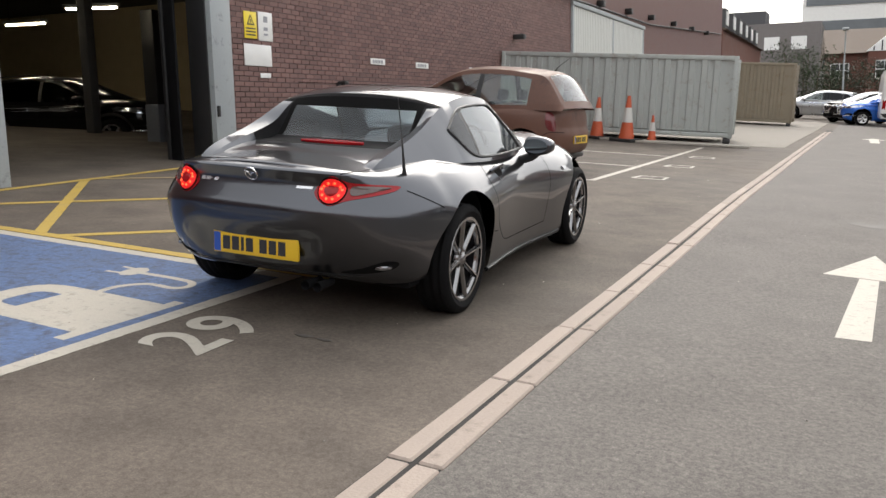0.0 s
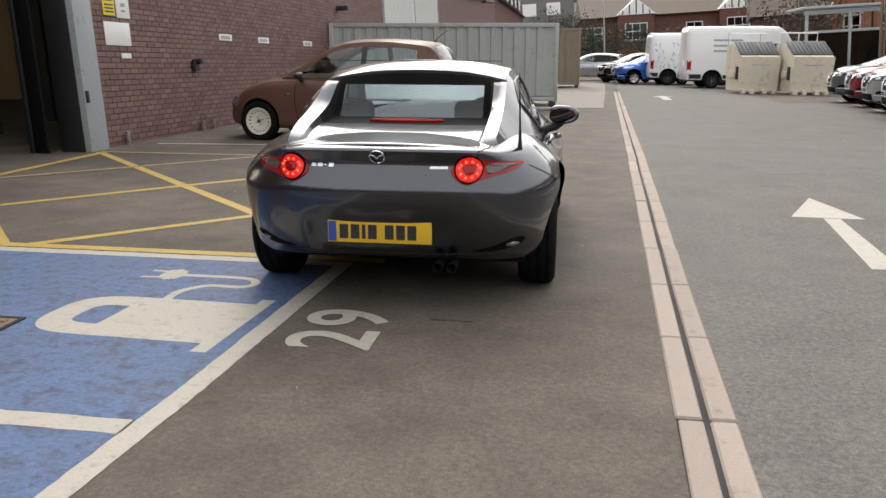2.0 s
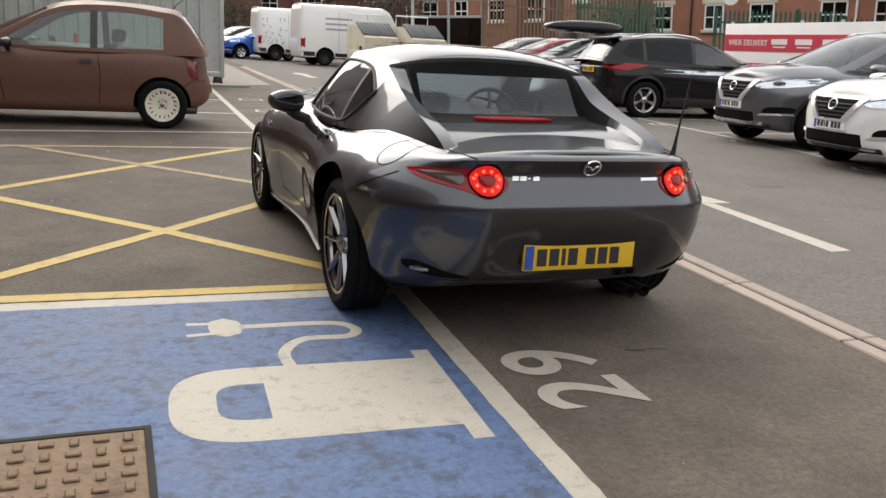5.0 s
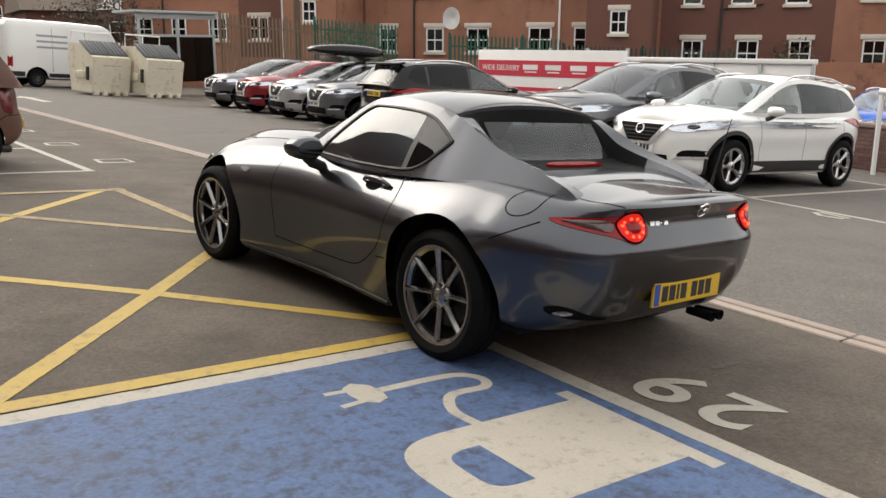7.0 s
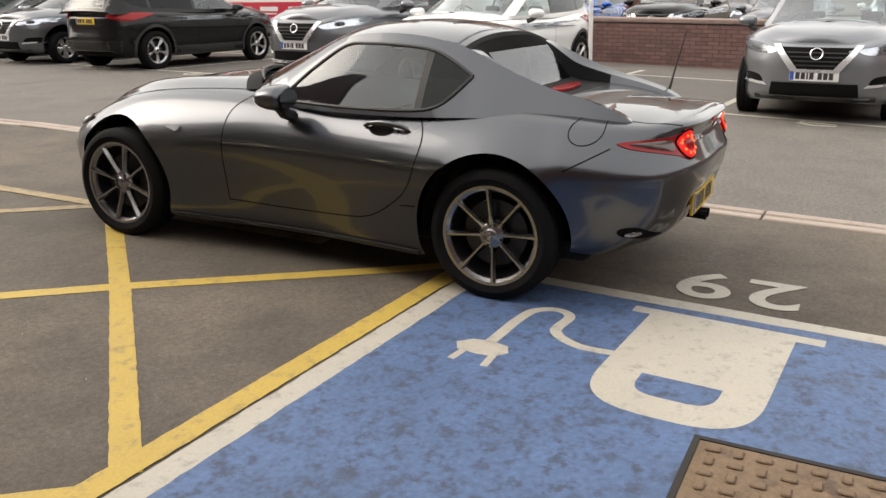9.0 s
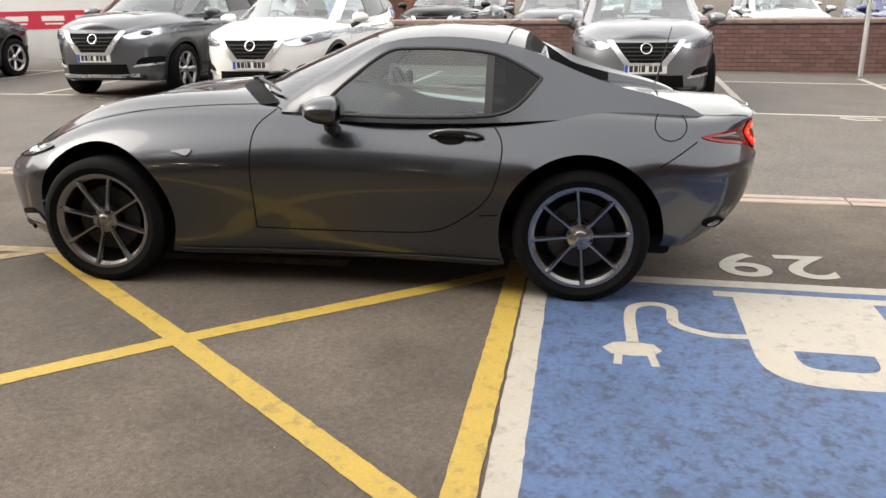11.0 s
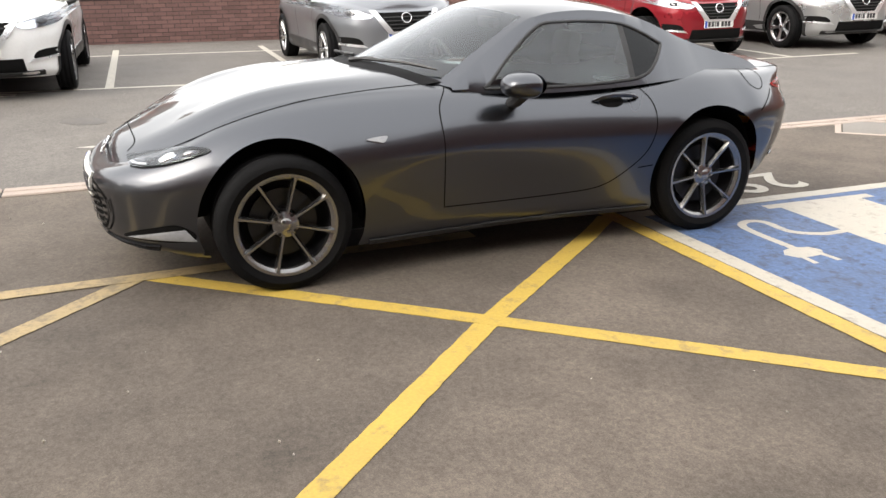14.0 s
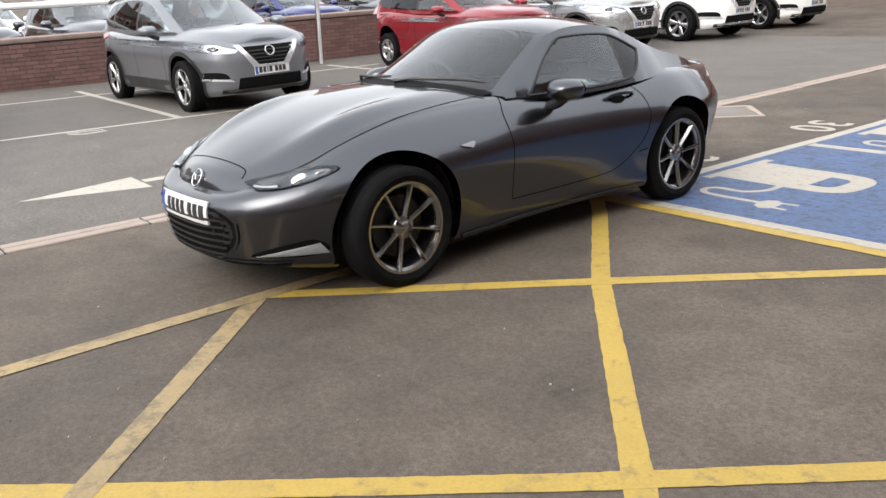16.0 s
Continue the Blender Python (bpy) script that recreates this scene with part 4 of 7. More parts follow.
        part("door_seam", seam(tree, w, [(1.46, 0.845), (1.535, 0.76), (1.542, 0.60), (1.538, 0.42), (1.535, 0.30)]), SEAM, body)
        part("door_seam", seam(tree, w, [(0.455, 0.845), (0.37, 0.74), (0.372, 0.62), (0.42, 0.49), (0.52, 0.395), (0.66, 0.318), (0.85, 0.296), (1.2, 0.291), (1.535, 0.298)]), SEAM, body)
        part("sill_seam", seam(tree, w, [(0.46, 0.40), (0.40, 0.406), (0.375, 0.408)]), SEAM, body)
        part("sill_blade", wrap(tree, w, fine_poly([(0.37, 0.185), (0.37, 0.165), (1.92, 0.165), (1.92, 0.185)], 0.06), 0.012, rings=2), TRIM, car)
        part("wing_seam", seam(tree, "top", [(sd * 0.585, 1.5), (sd * 0.60, 1.8), (sd * 0.622, 2.15), (sd * 0.628, 2.4), (sd * 0.59, 2.62), (sd * 0.52, 2.77)], fine=14), SEAM, body)
        part("bumper_seam", seam(tree, w, [(-0.33, 0.64), (-0.42, 0.69), (-0.50, 0.735)], fine=8), SEAM, body)
        part("boot_seam", seam(tree, "top", [(sd * 0.50, -0.36), (sd * 0.52, -0.55), (sd * 0.50, -0.70), (sd * 0.47, -0.765)], fine=10), SEAM, body)
    flap = [(-0.383 + 0.072 * math.cos(t), 0.802 + 0.058 * math.sin(t)) for t in (2 * math.pi * k / 24 for k in range(25))]
    part("fuel_flap_seam", seam(tree, "left", flap, 0.005, fine=3), SEAM, body)
    part("bonnet_seam", seam(tree, "front", [(-0.33, 0.60), (-0.3, 0.635), (-0.15, 0.655), (0, 0.66), (0.15, 0.655), (0.3, 0.635), (0.33, 0.60)], fine=8), SEAM, body)
    # rear: plate recess, plate, badges, brake light, exhaust, diffuser
    number_plate(car, tree, "rear", 0.432, PLATE_Y)
    part("diffuser", wrap(tree, "rear", fine_poly([(-0.50, 0.282), (-0.55, 0.305), (0.55, 0.305), (0.50, 0.282)], 0.05), 0.004, rings=2), TRIM, car)
    ring = bmesh.new()
    hb, nb = on_skin(tree, "rear", 0.0, 0.805)
    merge(ring, lathe([(0.036 + 0.0045 * math.cos(t), 0.0045 * math.sin(t)) for t in (2 * math.pi * k / 8 for k in range(8))], 28, "y", closed=True))
    for sd in (-1, 1):
        tube([(0, -0.002, -0.008), (sd * 0.012, -0.002, 0.008), (sd * 0.034, -0.002, 0.012)], [0.006, 0.005, 0.003], 6, ring)
    part("badge", ring, CHROME, car, m=facing(hb, nb, 0.013, "rear"))
    for x in (-0.335, -0.303, -0.27, -0.248):
        w = 0.012 if x == -0.27 else 0.026
        part("name_badge", wrap(tree, "rear", fine_poly([(x, 0.743), (x + 0.003, 0.761), (x + w + 0.003, 0.761), (x + w, 0.743)] if w > 0.02 else [(x, 0.749), (x, 0.754), (x + w, 0.754), (x + w, 0.749)], 0.03), 0.005, rings=2), SATIN, car)
    part("name_badge", wrap(tree, "rear", fine_poly([(0.25, 0.742), (0.252, 0.754), (0.338, 0.754), (0.336, 0.742)], 0.03), 0.005, rings=2), SATIN, car)
    part("brake_light", slab(oval(0, 0, 0.21, 0.036, 28), 0.0, 0.012), LAMP_RED, car, m=pose(0, -0.05, 0.905, 6))
    for x in (0.30, 0.37):
        part("exhaust_tip", lathe([(0.020, 0.12), (0.024, 0.0), (0.026, -0.02), (0.024, -0.022), (0.020, 0.0), (0.014, 0.11)], 20, "y"), WELL, car, m=pose(x - 0.015, -0.75, 0.25))
    # front: grille, plate, badge
    mouth = smooth_poly([(-0.42, 0.40), (-0.30, 0.475), (0, 0.49), (0.30, 0.475), (0.42, 0.40), (0.36, 0.27), (0.2, 0.225), (0, 0.215), (-0.2, 0.225), (-0.36, 0.27)], 5)
    grille = part("grille", wrap(tree, "front", mouth, 0.002), SEAM, car, smooth=50)
    for k in range(6):
        z = 0.245 + 0.036 * k
        wx = 0.33 + 0.012 * k if k < 4 else 0.36
        part("grille_bar", seam(tree, "front", [(-wx, z), (0, z - 0.01), (wx, z)], 0.014, 0.012), TRIM, grille)
    part("grille_rim", seam(tree, "front", [(-0.43, 0.41), (-0.40, 0.30), (-0.25, 0.215), (0, 0.2), (0.25, 0.215), (0.40, 0.30), (0.43, 0.41)], 0.012, 0.008), GREY_CAR, grille)
    part("front_lip", wrap(tree, "front", fine_poly([(-0.58, 0.19), (-0.60, 0.212), (0.60, 0.212), (0.58, 0.19)], 0.05), 0.012, rings=3), WELL, car)
    def sheet(x0, x1, z0, z1, proud):
        return wrap(tree, "front", fine_poly([(x0, z0), (x1, z0), (x1, z1), (x0, z1)], 0.03), proud, rings=3, deep=0.004)
    plate = part("number_plate", sheet(-0.26, 0.26, 0.392, 0.50, 0.012), PLATE_W, car)
    part("plate_band", sheet(0.216, 0.256, 0.397, 0.495, 0.0135), PLATE_B, plate, "blue band")
    for x in (-0.235, -0.18, -0.125, -0.045, 0.01, 0.065, 0.12):
        part("bar", sheet(x, x + 0.04, 0.412, 0.48, 0.0138), DARK_INK, plate)
    hf, nf = on_skin(tree, "front", 0.0, 0.575)
    fb = bmesh.new()
    merge(fb, lathe([(0.045 + 0.005 * math.cos(t), 0.005 * math.sin(t)) for t in (2 * math.pi * k / 8 for k in range(8))], 28, "y", closed=True))
    for sd in (-1, 1):
        tube([(0, 0.002, -0.012), (sd * 0.015, 0.002, 0.01), (sd * 0.042, 0.002, 0.016)], [0.008, 0.007, 0.004], 6, fb)
    part("badge", fb, CHROME, car, m=facing(hf, nf, 0.008, "front"))
    side_mirror(car, s, -1, 0.868, 1.13, 0.866, GREY_CAR, 1.05, 0.098)
    side_mirror(car, s, 1, 0.868, 1.13, 0.866, GREY_CAR, 1.05, 0.098)
    # aerial, wipers, cowl, rear header, mirror inside
    aerial = bmesh.new()
    tube([(0.66, -0.43, 0.80), (0.66, -0.44, 0.86), (0.659, -0.455, 0.94), (0.655, -0.51, 1.19)], [0.014, 0.008, 0.005, 0.002], 8, aerial)
    part("aerial", aerial, TRIM, car)
    def foot(x, ahead):
        u = abs(x) / 0.655
        return (x, 1.43 + 0.30 * (1 - u * u) + ahead)
    cw = bmesh.new()
    prev = None
    for k in range(41):
        x = -0.6 + 1.2 * k / 40
        line = []
        for ahead, lift in ((-0.03, 0.012), (0.0, 0.012), (0.05, 0.006), (0.075, 0.0)):
            px, py = foot(x, ahead)
            line.append(cw.verts.new((px, py, on_skin(tree, "top", px, py)[0].z + lift)))
        for i in range(3):
            if prev:
                cw.faces.new((prev[i], line[i], line[i + 1], prev[i + 1]))
        prev = line
    part("cowl", cw, WELL, car)
    for x0, x1, up in ((-0.56, -0.02, -0.06), (0.0, 0.40, -0.03)):
        wp = bmesh.new()
        pts = []
        for k in range(9):
            x = x0 + (x1 - x0) * k / 8
            px, py = foot(x, 0.012 + up * (1 - k / 8))
            pts.append((px, py, on_skin(tree, "top", px, foot(x, 0.03)[1])[0].z + 0.016 - 0.62 * up * (1 - k / 8)))
        tube(pts, [0.005] + [0.009] * 7 + [0.006], 6, wp)
        tube([pts[4], (pts[4][0] + 0.10, pts[4][1] + 0.03, pts[4][2] + 0.006), (pts[7][0], pts[7][1] + 0.035, pts[7][2] - 0.004)], [0.006, 0.008, 0.011], 6, wp)
        part("wiper", wp, TRIM, car)
    c = s["cabin"]
    window_line(car, c, c["belt"], 0.2, 1.27, 0.009)
    window_line(car, c, c["glass_top"], 0.2, 1.27, 0.009)
    part("interior_mirror", box(-0.11, -0.02, -0.03, 0.11, 0.02, 0.03, 0.012), TRIM, car, m=pose(0, 0.92, 1.10))
    part("roof_seam", box(-0.50, -0.004, 0, 0.50, 0.004, 0.003), SEAM, car, m=pose(0, 0.36, 1.231))
    return car


sports_coupe()


# ---- ground ----
def ground_sheet():
    """One sheet: the sloping yard, levelling off far away."""
    bm = bmesh.new()
    xs = [-3000, -600, -200, -90, -40, -20, -6, 0, 6, 20, 40, 90, 200, 600, 3000]
    ys = [-3000, -600, -200, -60, -20, -4.5, 0, 6, 20, 60, 110, 200, 600, 3000]
    grid = [[None] * len(ys) for _ in xs]
    for i, x in enumerate(xs):
        for j, y in enumerate(ys):
            k = min(1.0, 60.0 / max(1.0, math.hypot(x, y)))
            p = SITE @ Vector((x * k, y * k, rise(x, y)))
            grid[i][j] = bm.verts.new((p.x, p.y, p.z) if k == 1 else (x, y, p.z))
    for i in range(len(xs) - 1):
        for j in range(len(ys) - 1):
            bm.faces.new((grid[i][j], grid[i + 1][j], grid[i + 1][j + 1], grid[i][j + 1]))
    return solid("ground", bm, ASPHALT, Matrix.Identity(4), "worn brown-grey asphalt of the sloping yard", "ground", kind="structure", smooth=None)


ground_sheet()


def mark(name, bm, material, label, category="road marking", group="", z=0.0, near=False, m=None):
    """Lays flat paint on the ground, over its bends; near: in the coordinates of NEAR."""
    back = SITE.inverted() @ NEAR if near else Matrix.Identity(4)
    bm.transform(back @ (m or Matrix.Identity(4)))
    bmesh.ops.remove_doubles(bm, verts=bm.verts, dist=0.0004)
    if not near:
        for co, no in (((6, 0, 0), (1, 0, 0)), ((-6, 0, 0), (1, 0, 0)), ((0, 6, 0), (0, 1, 0)), ((0, -4.5, 0), (0, 1, 0))):
            bmesh.ops.bisect_plane(bm, geom=bm.verts[:] + bm.edges[:] + bm.faces[:], plane_co=co, plane_no=no)
        for v in bm.verts:
            v.co.z += rise(v.co.x, v.co.y)
    return solid(name, bm, material, SITE @ Matrix.Translation((0, 0, 0.0015 + 0.5 * z)), label, category, group, "structure", smooth=None)


# the lane beyond the drain, slightly paler
lane = bmesh.new()
slab([(1.40, -12), (60, -12), (60, 70), (2.75, 70), (2.09, 30), (1.85, 15.4), (1.69, 6.1), (1.59, 0), (1.55, -2.4)], -0.05, 0.0, lane)
mark("lane", lane, LANE, "paler worn asphalt lane beside the drain", "road", z=-0.001)

# yellow hatched box
HX0, HX1, HY1 = -4.97, -0.39, 5.36


def border(x):
    """The seam between the yellow box and the white line of the bays."""
    return 0.2365 - 0.0237 * x


for k, (pts, old) in enumerate((
        (((-0.40, 0.34), (-0.66, 0.62), (-1.505, 1.631), (-2.68, 2.88), (HX0, 5.33)), False), (((-2.72, 0.33), (-1.505, 1.631), (-0.37, 2.90)), False),
        (((-4.95, 0.42), (-2.6, 3.10), (-1.57, 4.21), (-0.45, HY1)), False), (((-2.83, 0.33), (HX0, 2.85)), False),
        (((HX0, 2.95), (-2.70, HY1)), True), (((-0.40, 2.96), (-1.57, 4.21), (-2.65, HY1)), True))):
    mark("yellow_line", strip(pts, 0.098, ragged=0.05), YELLOW_OLD if old else YELLOW_LINE, "worn yellow diagonal of the hatched box", group="yellow hatching", z=0.0006 * k, near=True)
mark("yellow_line", strip([(HX0, border(HX0) + 0.056), (-0.20, border(-0.2) + 0.056)], 0.102, ragged=0.05), YELLOW_LINE, "worn yellow border of the hatched box", group="yellow hatching", z=0.0045, near=True)
for pts in (((HX0, HY1), (HX1 + 0.1, HY1 - 0.06)), ((HX0 - 0.06, 0.32), (HX0 + 0.08, HY1 + 0.05)), ((HX1, 1.2), (HX1 + 0.03, HY1 + 0.04))):
    mark("yellow_line", strip(pts, 0.105, ragged=0.05), YELLOW_OLD if pts[0] in ((HX1, 1.2), (HX0, HY1)) else YELLOW_LINE, "worn yellow border of the hatched box", group="yellow hatching", z=0.0052, near=True)
# blue charging bays
BX0, BX1 = -5.1, -0.55
mark("blue_bay", slab([(BX0, -2.05), (BX1 - 0.02, -2.15), (BX1 + 0.06, 0.15), (BX0, 0.25)], 0, 0.0012), BLUE_BAY, "worn blue painted surface of a charging bay", "parking bay", "charging bays", near=True)
mark("blue_bay", slab([(BX0, -4.3), (BX1 - 0.10, -4.4), (BX1 - 0.03, -2.27), (BX0, -2.16)], 0, 0.0012), BLUE_BAY, "worn blue painted surface of a charging bay", "parking bay", "charging bays", near=True)
mark("white_line", strip([(BX0, border(BX0) - 0.06), (-0.38, border(-0.38) - 0.06)], 0.105, ragged=0.05), WHITE_LINE, "worn white bay line along the yellow border", group="bay lines", near=True)
mark("white_line", strip([(-0.43, 0.18), (-0.515, -1.88), (-0.57, -2.7), (-0.70, -6.5)], 0.10, ragged=0.05), WHITE_LINE, "worn white line beside the charging bays", group="bay lines", z=0.001, near=True)
mark("white_line", strip([(BX0, -2.10), (-0.60, -2.21)], 0.115, ragged=0.05), WHITE_LINE, "worn white line between two charging bays", group="bay lines", near=True)


def charger_sign(x, y, name_label):
    """The painted pump with a plug on a cable; x, y: the middle of the pump's foot."""
    b = bmesh.new()
    slab([(0.04, -0.41), (0.04, 0.40), (-0.035, 0.40), (-0.035, -0.41)], 0, 0.001, b)
    slab([(-0.035, -0.30), (-0.035, 0.315), (-0.66, 0.315), (-0.66, -0.30)], 0, 0.001, b)
    n = 24

    def edge(t, a0, b0, k):
        c, d = math.cos(t), math.sin(t)
        return (-0.66 - a0 * abs(c) ** k, 0.007 + b0 * math.copysign(abs(d) ** k, d))
    for i in range(n):
        t0, t1 = (-math.pi / 2 + math.pi * j / n for j in (i, i + 1))
        slab([edge(t0, 0.335, 0.308, 0.68), edge(t1, 0.335, 0.308, 0.68), edge(t1, 0.175, 0.15, 0.5), edge(t0, 0.175, 0.15, 0.5)], 0, 0.001, b)
    ts = [k / 32 for k in range(33)]
    cx = spl((0, -0.54), (0.15, -0.545), (0.3, -0.445), (0.45, -0.255), (0.6, -0.205), (0.72, -0.29), (1, -0.70))
    cy = spl((0, 0.30), (0.15, 0.46), (0.3, 0.60), (0.45, 0.61), (0.6, 0.70), (0.72, 0.785), (1, 0.785))
    strip([(cx(t), cy(t)) for t in ts], 0.05, 0, 0.001, b)
    slab([(-0.68, 0.785), (-0.70, 0.86), (-0.76, 0.905), (-0.82, 0.87), (-0.83, 0.79), (-0.82, 0.71), (-0.76, 0.67), (-0.70, 0.70)], 0, 0.0012, b)
    strip([(-0.81, 0.84), (-0.92, 0.845)], 0.032, 0, 0.001, b)
    strip([(-0.81, 0.715), (-0.92, 0.70)], 0.032, 0, 0.001, b)
    bmesh.ops.remove_doubles(b, verts=b.verts, dist=0.002)
    mark("charging_symbol", b, WHITE_LINE, name_label, group="charging symbols", z=0.004, near=True, m=pose(x, y, 0, 0, 0, -3.2))


charger_sign(-0.645, -1.04, "worn white charging pump symbol with plug and cable on blue")
charger_sign(-0.75, -3.26, "worn white charging pump symbol with plug and cable on blue")


def numeral(text, x, y, size, label, turn=-90):
    cu = bpy.data.curves.new("bay_number", "FONT")
    cu.body, cu.size, cu.extrude, cu.align_x, cu.align_y, cu.offset, cu.space_character = text, size, 0.0006, "CENTER", "CENTER", 0.008, 1.12
    tmp = bpy.data.objects.new("tmp", cu)
    scene.collection.objects.link(tmp)
    me = bpy.data.meshes.new_from_object(tmp.evaluated_get(bpy.context.evaluated_depsgraph_get()))
    bpy.data.objects.remove(tmp)
    me.materials.clear()
    me.materials.append(WHITE_LINE)
    ob = new("bay_number", me)
    ob.matrix_world = NEAR @ pose(x, y, 0.0035, 0, 0, turn)
    return tagged(ob, label, "road marking", "bay numbers", "structure")


numeral("29", -0.105, -1.03, 0.57, "worn white painted bay number 29 on asphalt", 90)
numeral("30", -0.22, -3.1, 0.57, "worn white painted bay number 30 on asphalt", 90)
# direction arrow in the lane
arrow = bmesh.new()
slab([(2.775, 0.55), (2.955, 0.56), (3.06, 2.18), (2.935, 2.19)], 0, 0.0015, arrow)
slab([(2.70, 2.225), (3.25, 2.19), (3.075, 3.17)], 0, 0.0015, arrow)
mark("lane_arrow", arrow, WHITE_LINE, "worn white direction arrow painted on the lane", near=True)
far_arrow = bmesh.new()
slab([(3.2, 22.0), (3.45, 22.0), (3.45, 24.0), (3.2, 24.0)], 0, 0.0015, far_arrow)
slab([(3.0, 24.0), (3.65, 24.0), (3.33, 25.0)], 0, 0.0015, far_arrow)
mark("lane_arrow", far_arrow, WHITE_LINE, "worn white direction arrow painted on the lane")
# bays by the brick wall, where the brown hatchback stands
for pts in (((-4.9, 6.38), (-0.3, 6.76)), ((-4.9, 9.2), (-0.25, 9.3)), ((-4.9, 11.8), (-0.2, 11.95)), ((-0.3, 6.72), (-0.2, 15.2))):
    mark("white_line", strip(pts, 0.09), WHITE_LINE, "worn white bay line beside the brick wall", group="bay lines")
for y in (7.7, 9.9, 12.2):
    mark("bay_number", strip([(0.06, y - 0.2), (0.46, y - 0.16), (0.46, y + 0.2), (0.10, y + 0.16), (0.06, y - 0.2)], 0.06), WHITE_LINE, "faded white painted bay mark on asphalt", group="bay numbers", z=0.001)
# bays across the lane


def bay(s, d):
    """Yard coordinates of a point s along the bays' front line and d behind it."""
    return (6.42 + 0.083 * s + 0.998 * d, s - 0.045 * d)


mark("white_line", strip([bay(-8, 0), bay(24, 0)], 0.09), WHITE_LINE, "worn white front line of the bays across the lane", group="bay lines")
mark("white_line", strip([bay(-5, 4.05), bay(24, 4.05)], 0.09), WHITE_LINE, "worn white rear line of the bays across the lane", group="bay lines", z=0.0005)
BAY_S = [-6.8, -4.35, -2.0, 0.47, 2.92, 5.5, 8.03, 10.5, 12.95, 15.4, 17.85, 20.3, 22.7]
for sv in BAY_S:
    mark("white_line", strip([bay(sv, 0), bay(sv, 5.0)], 0.1), WHITE_LINE, "worn white divider between two bays", group="bay lines", z=0.001)
for sv in BAY_S[:8]:
    sc = sv + 1.2
    b = bmesh.new()
    strip([bay(sc - 0.2, -0.3), bay(sc + 0.05, -0.36), bay(sc + 0.2, -0.22)], 0.07, 0, 0.0015, b)
    strip([bay(sc - 0.2, -0.18), bay(sc + 0.2, -0.12)], 0.06, 0, 0.0015, b)
    mark("bay_number", b, WHITE_LINE, "worn unreadable bay number in white paint", group="bay numbers")


def drain():
    """The slot drain: paired concrete blocks with a dark slot between."""
    d = thing("drain_channel", SITE.copy(), "slot drain of paired pale concrete blocks in the asphalt", "drain", kind="structure")
    part("slot", strip([(1.34, -9.6), (1.425, -4.5), (1.50, 0), (1.60, 6.0), (1.757, 15.4), (2.0, 30.0)], 0.208, -0.03, 0.003), GROOVE, d)
    slot = d.children[0]
    for v in slot.data.vertices:
        v.co.z += rise(v.co.x, v.co.y)
    line = spl((-9.6, 1.34), (0, 1.50), (6.0, 1.60), (15.4, 1.757), (30, 2.0))
    mesh_l = mesh_of("block", box(-0.106, -0.453, -0.04, -0.010, 0.453, 0.012, 0.008, segments=1), BLOCK)
    mesh_r = mesh_of("block", box(0.010, -0.453, -0.04, 0.106, 0.453, 0.012, 0.008, segments=1), BLOCK)
    rng = random.Random(4)
    for k in range(42):
        y = -9.60 + 0.917 * k
        a = -math.degrees(math.atan2(line(y + 0.4) - line(y - 0.4), 0.8))
        for me in (mesh_l, mesh_r):
            part("block", me, BLOCK, d, m=pose(line(y) + rng.uniform(-0.003, 0.003), y, rise(1.5, y) + rng.uniform(-0.003, 0.002), rng.uniform(-0.2, 0.2) + (0.77 if -4.5 < y < 6 else 0), 0, a + rng.uniform(-0.2, 0.2)))
    return d


drain()
# square drain cover and its concrete collar by the drain
cover = thing("drain_cover", on(1.05, -3.35, 45), "square metal drain cover in a pale concrete collar", "drain cover", kind="structure")
part("collar", strip([(-0.33, -0.33), (0.33, -0.33), (0.33, 0.33), (-0.33, 0.33), (-0.33, -0.33)], 0.07, -0.02, 0.008), BLOCK, cover)
part("plate", box(-0.29, -0.29, -0.02, 0.29, 0.29, 0.006, 0.003), mat("worn iron plate", (0.2, 0.18, 0.16), 0.6, 0.3), cover)


def access_cover():
    """The rusty studded cover in the blue bay."""
    iron = mat("rusty iron", (0.2, 0.135, 0.085), 0.7, 0.35, vary=0.3, scale=7, wear=0.4, dark=(0.09, 0.06, 0.045), bump=0.4)
    c = thing("access_cover", NEAR @ pose(-2.08, -1.5, 0), "rusty studded iron access cover set in the blue bay", "access cover", kind="structure")
    part("cover_plate", box(-0.36, -0.36, -0.02, 0.36, 0.36, 0.008, 0.004), iron, c)
    part("cover_rim", strip([(-0.37, -0.37), (0.37, -0.37), (0.37, 0.37), (-0.37, 0.37), (-0.37, -0.37)], 0.03, -0.02, 0.011), GROOVE, c)
    stud = mesh_of("stud", box(-0.024, -0.015, 0, 0.024, 0.015, 0.009, 0.005, segments=1), iron)
    for i in range(9):
        for j in range(9):
            part("stud", stud, iron, c, m=pose(-0.31 + 0.0775 * i, -0.31 + 0.0775 * j, 0.007, 0, 0, 0 if (i + j) % 2 else 90))


access_cover()


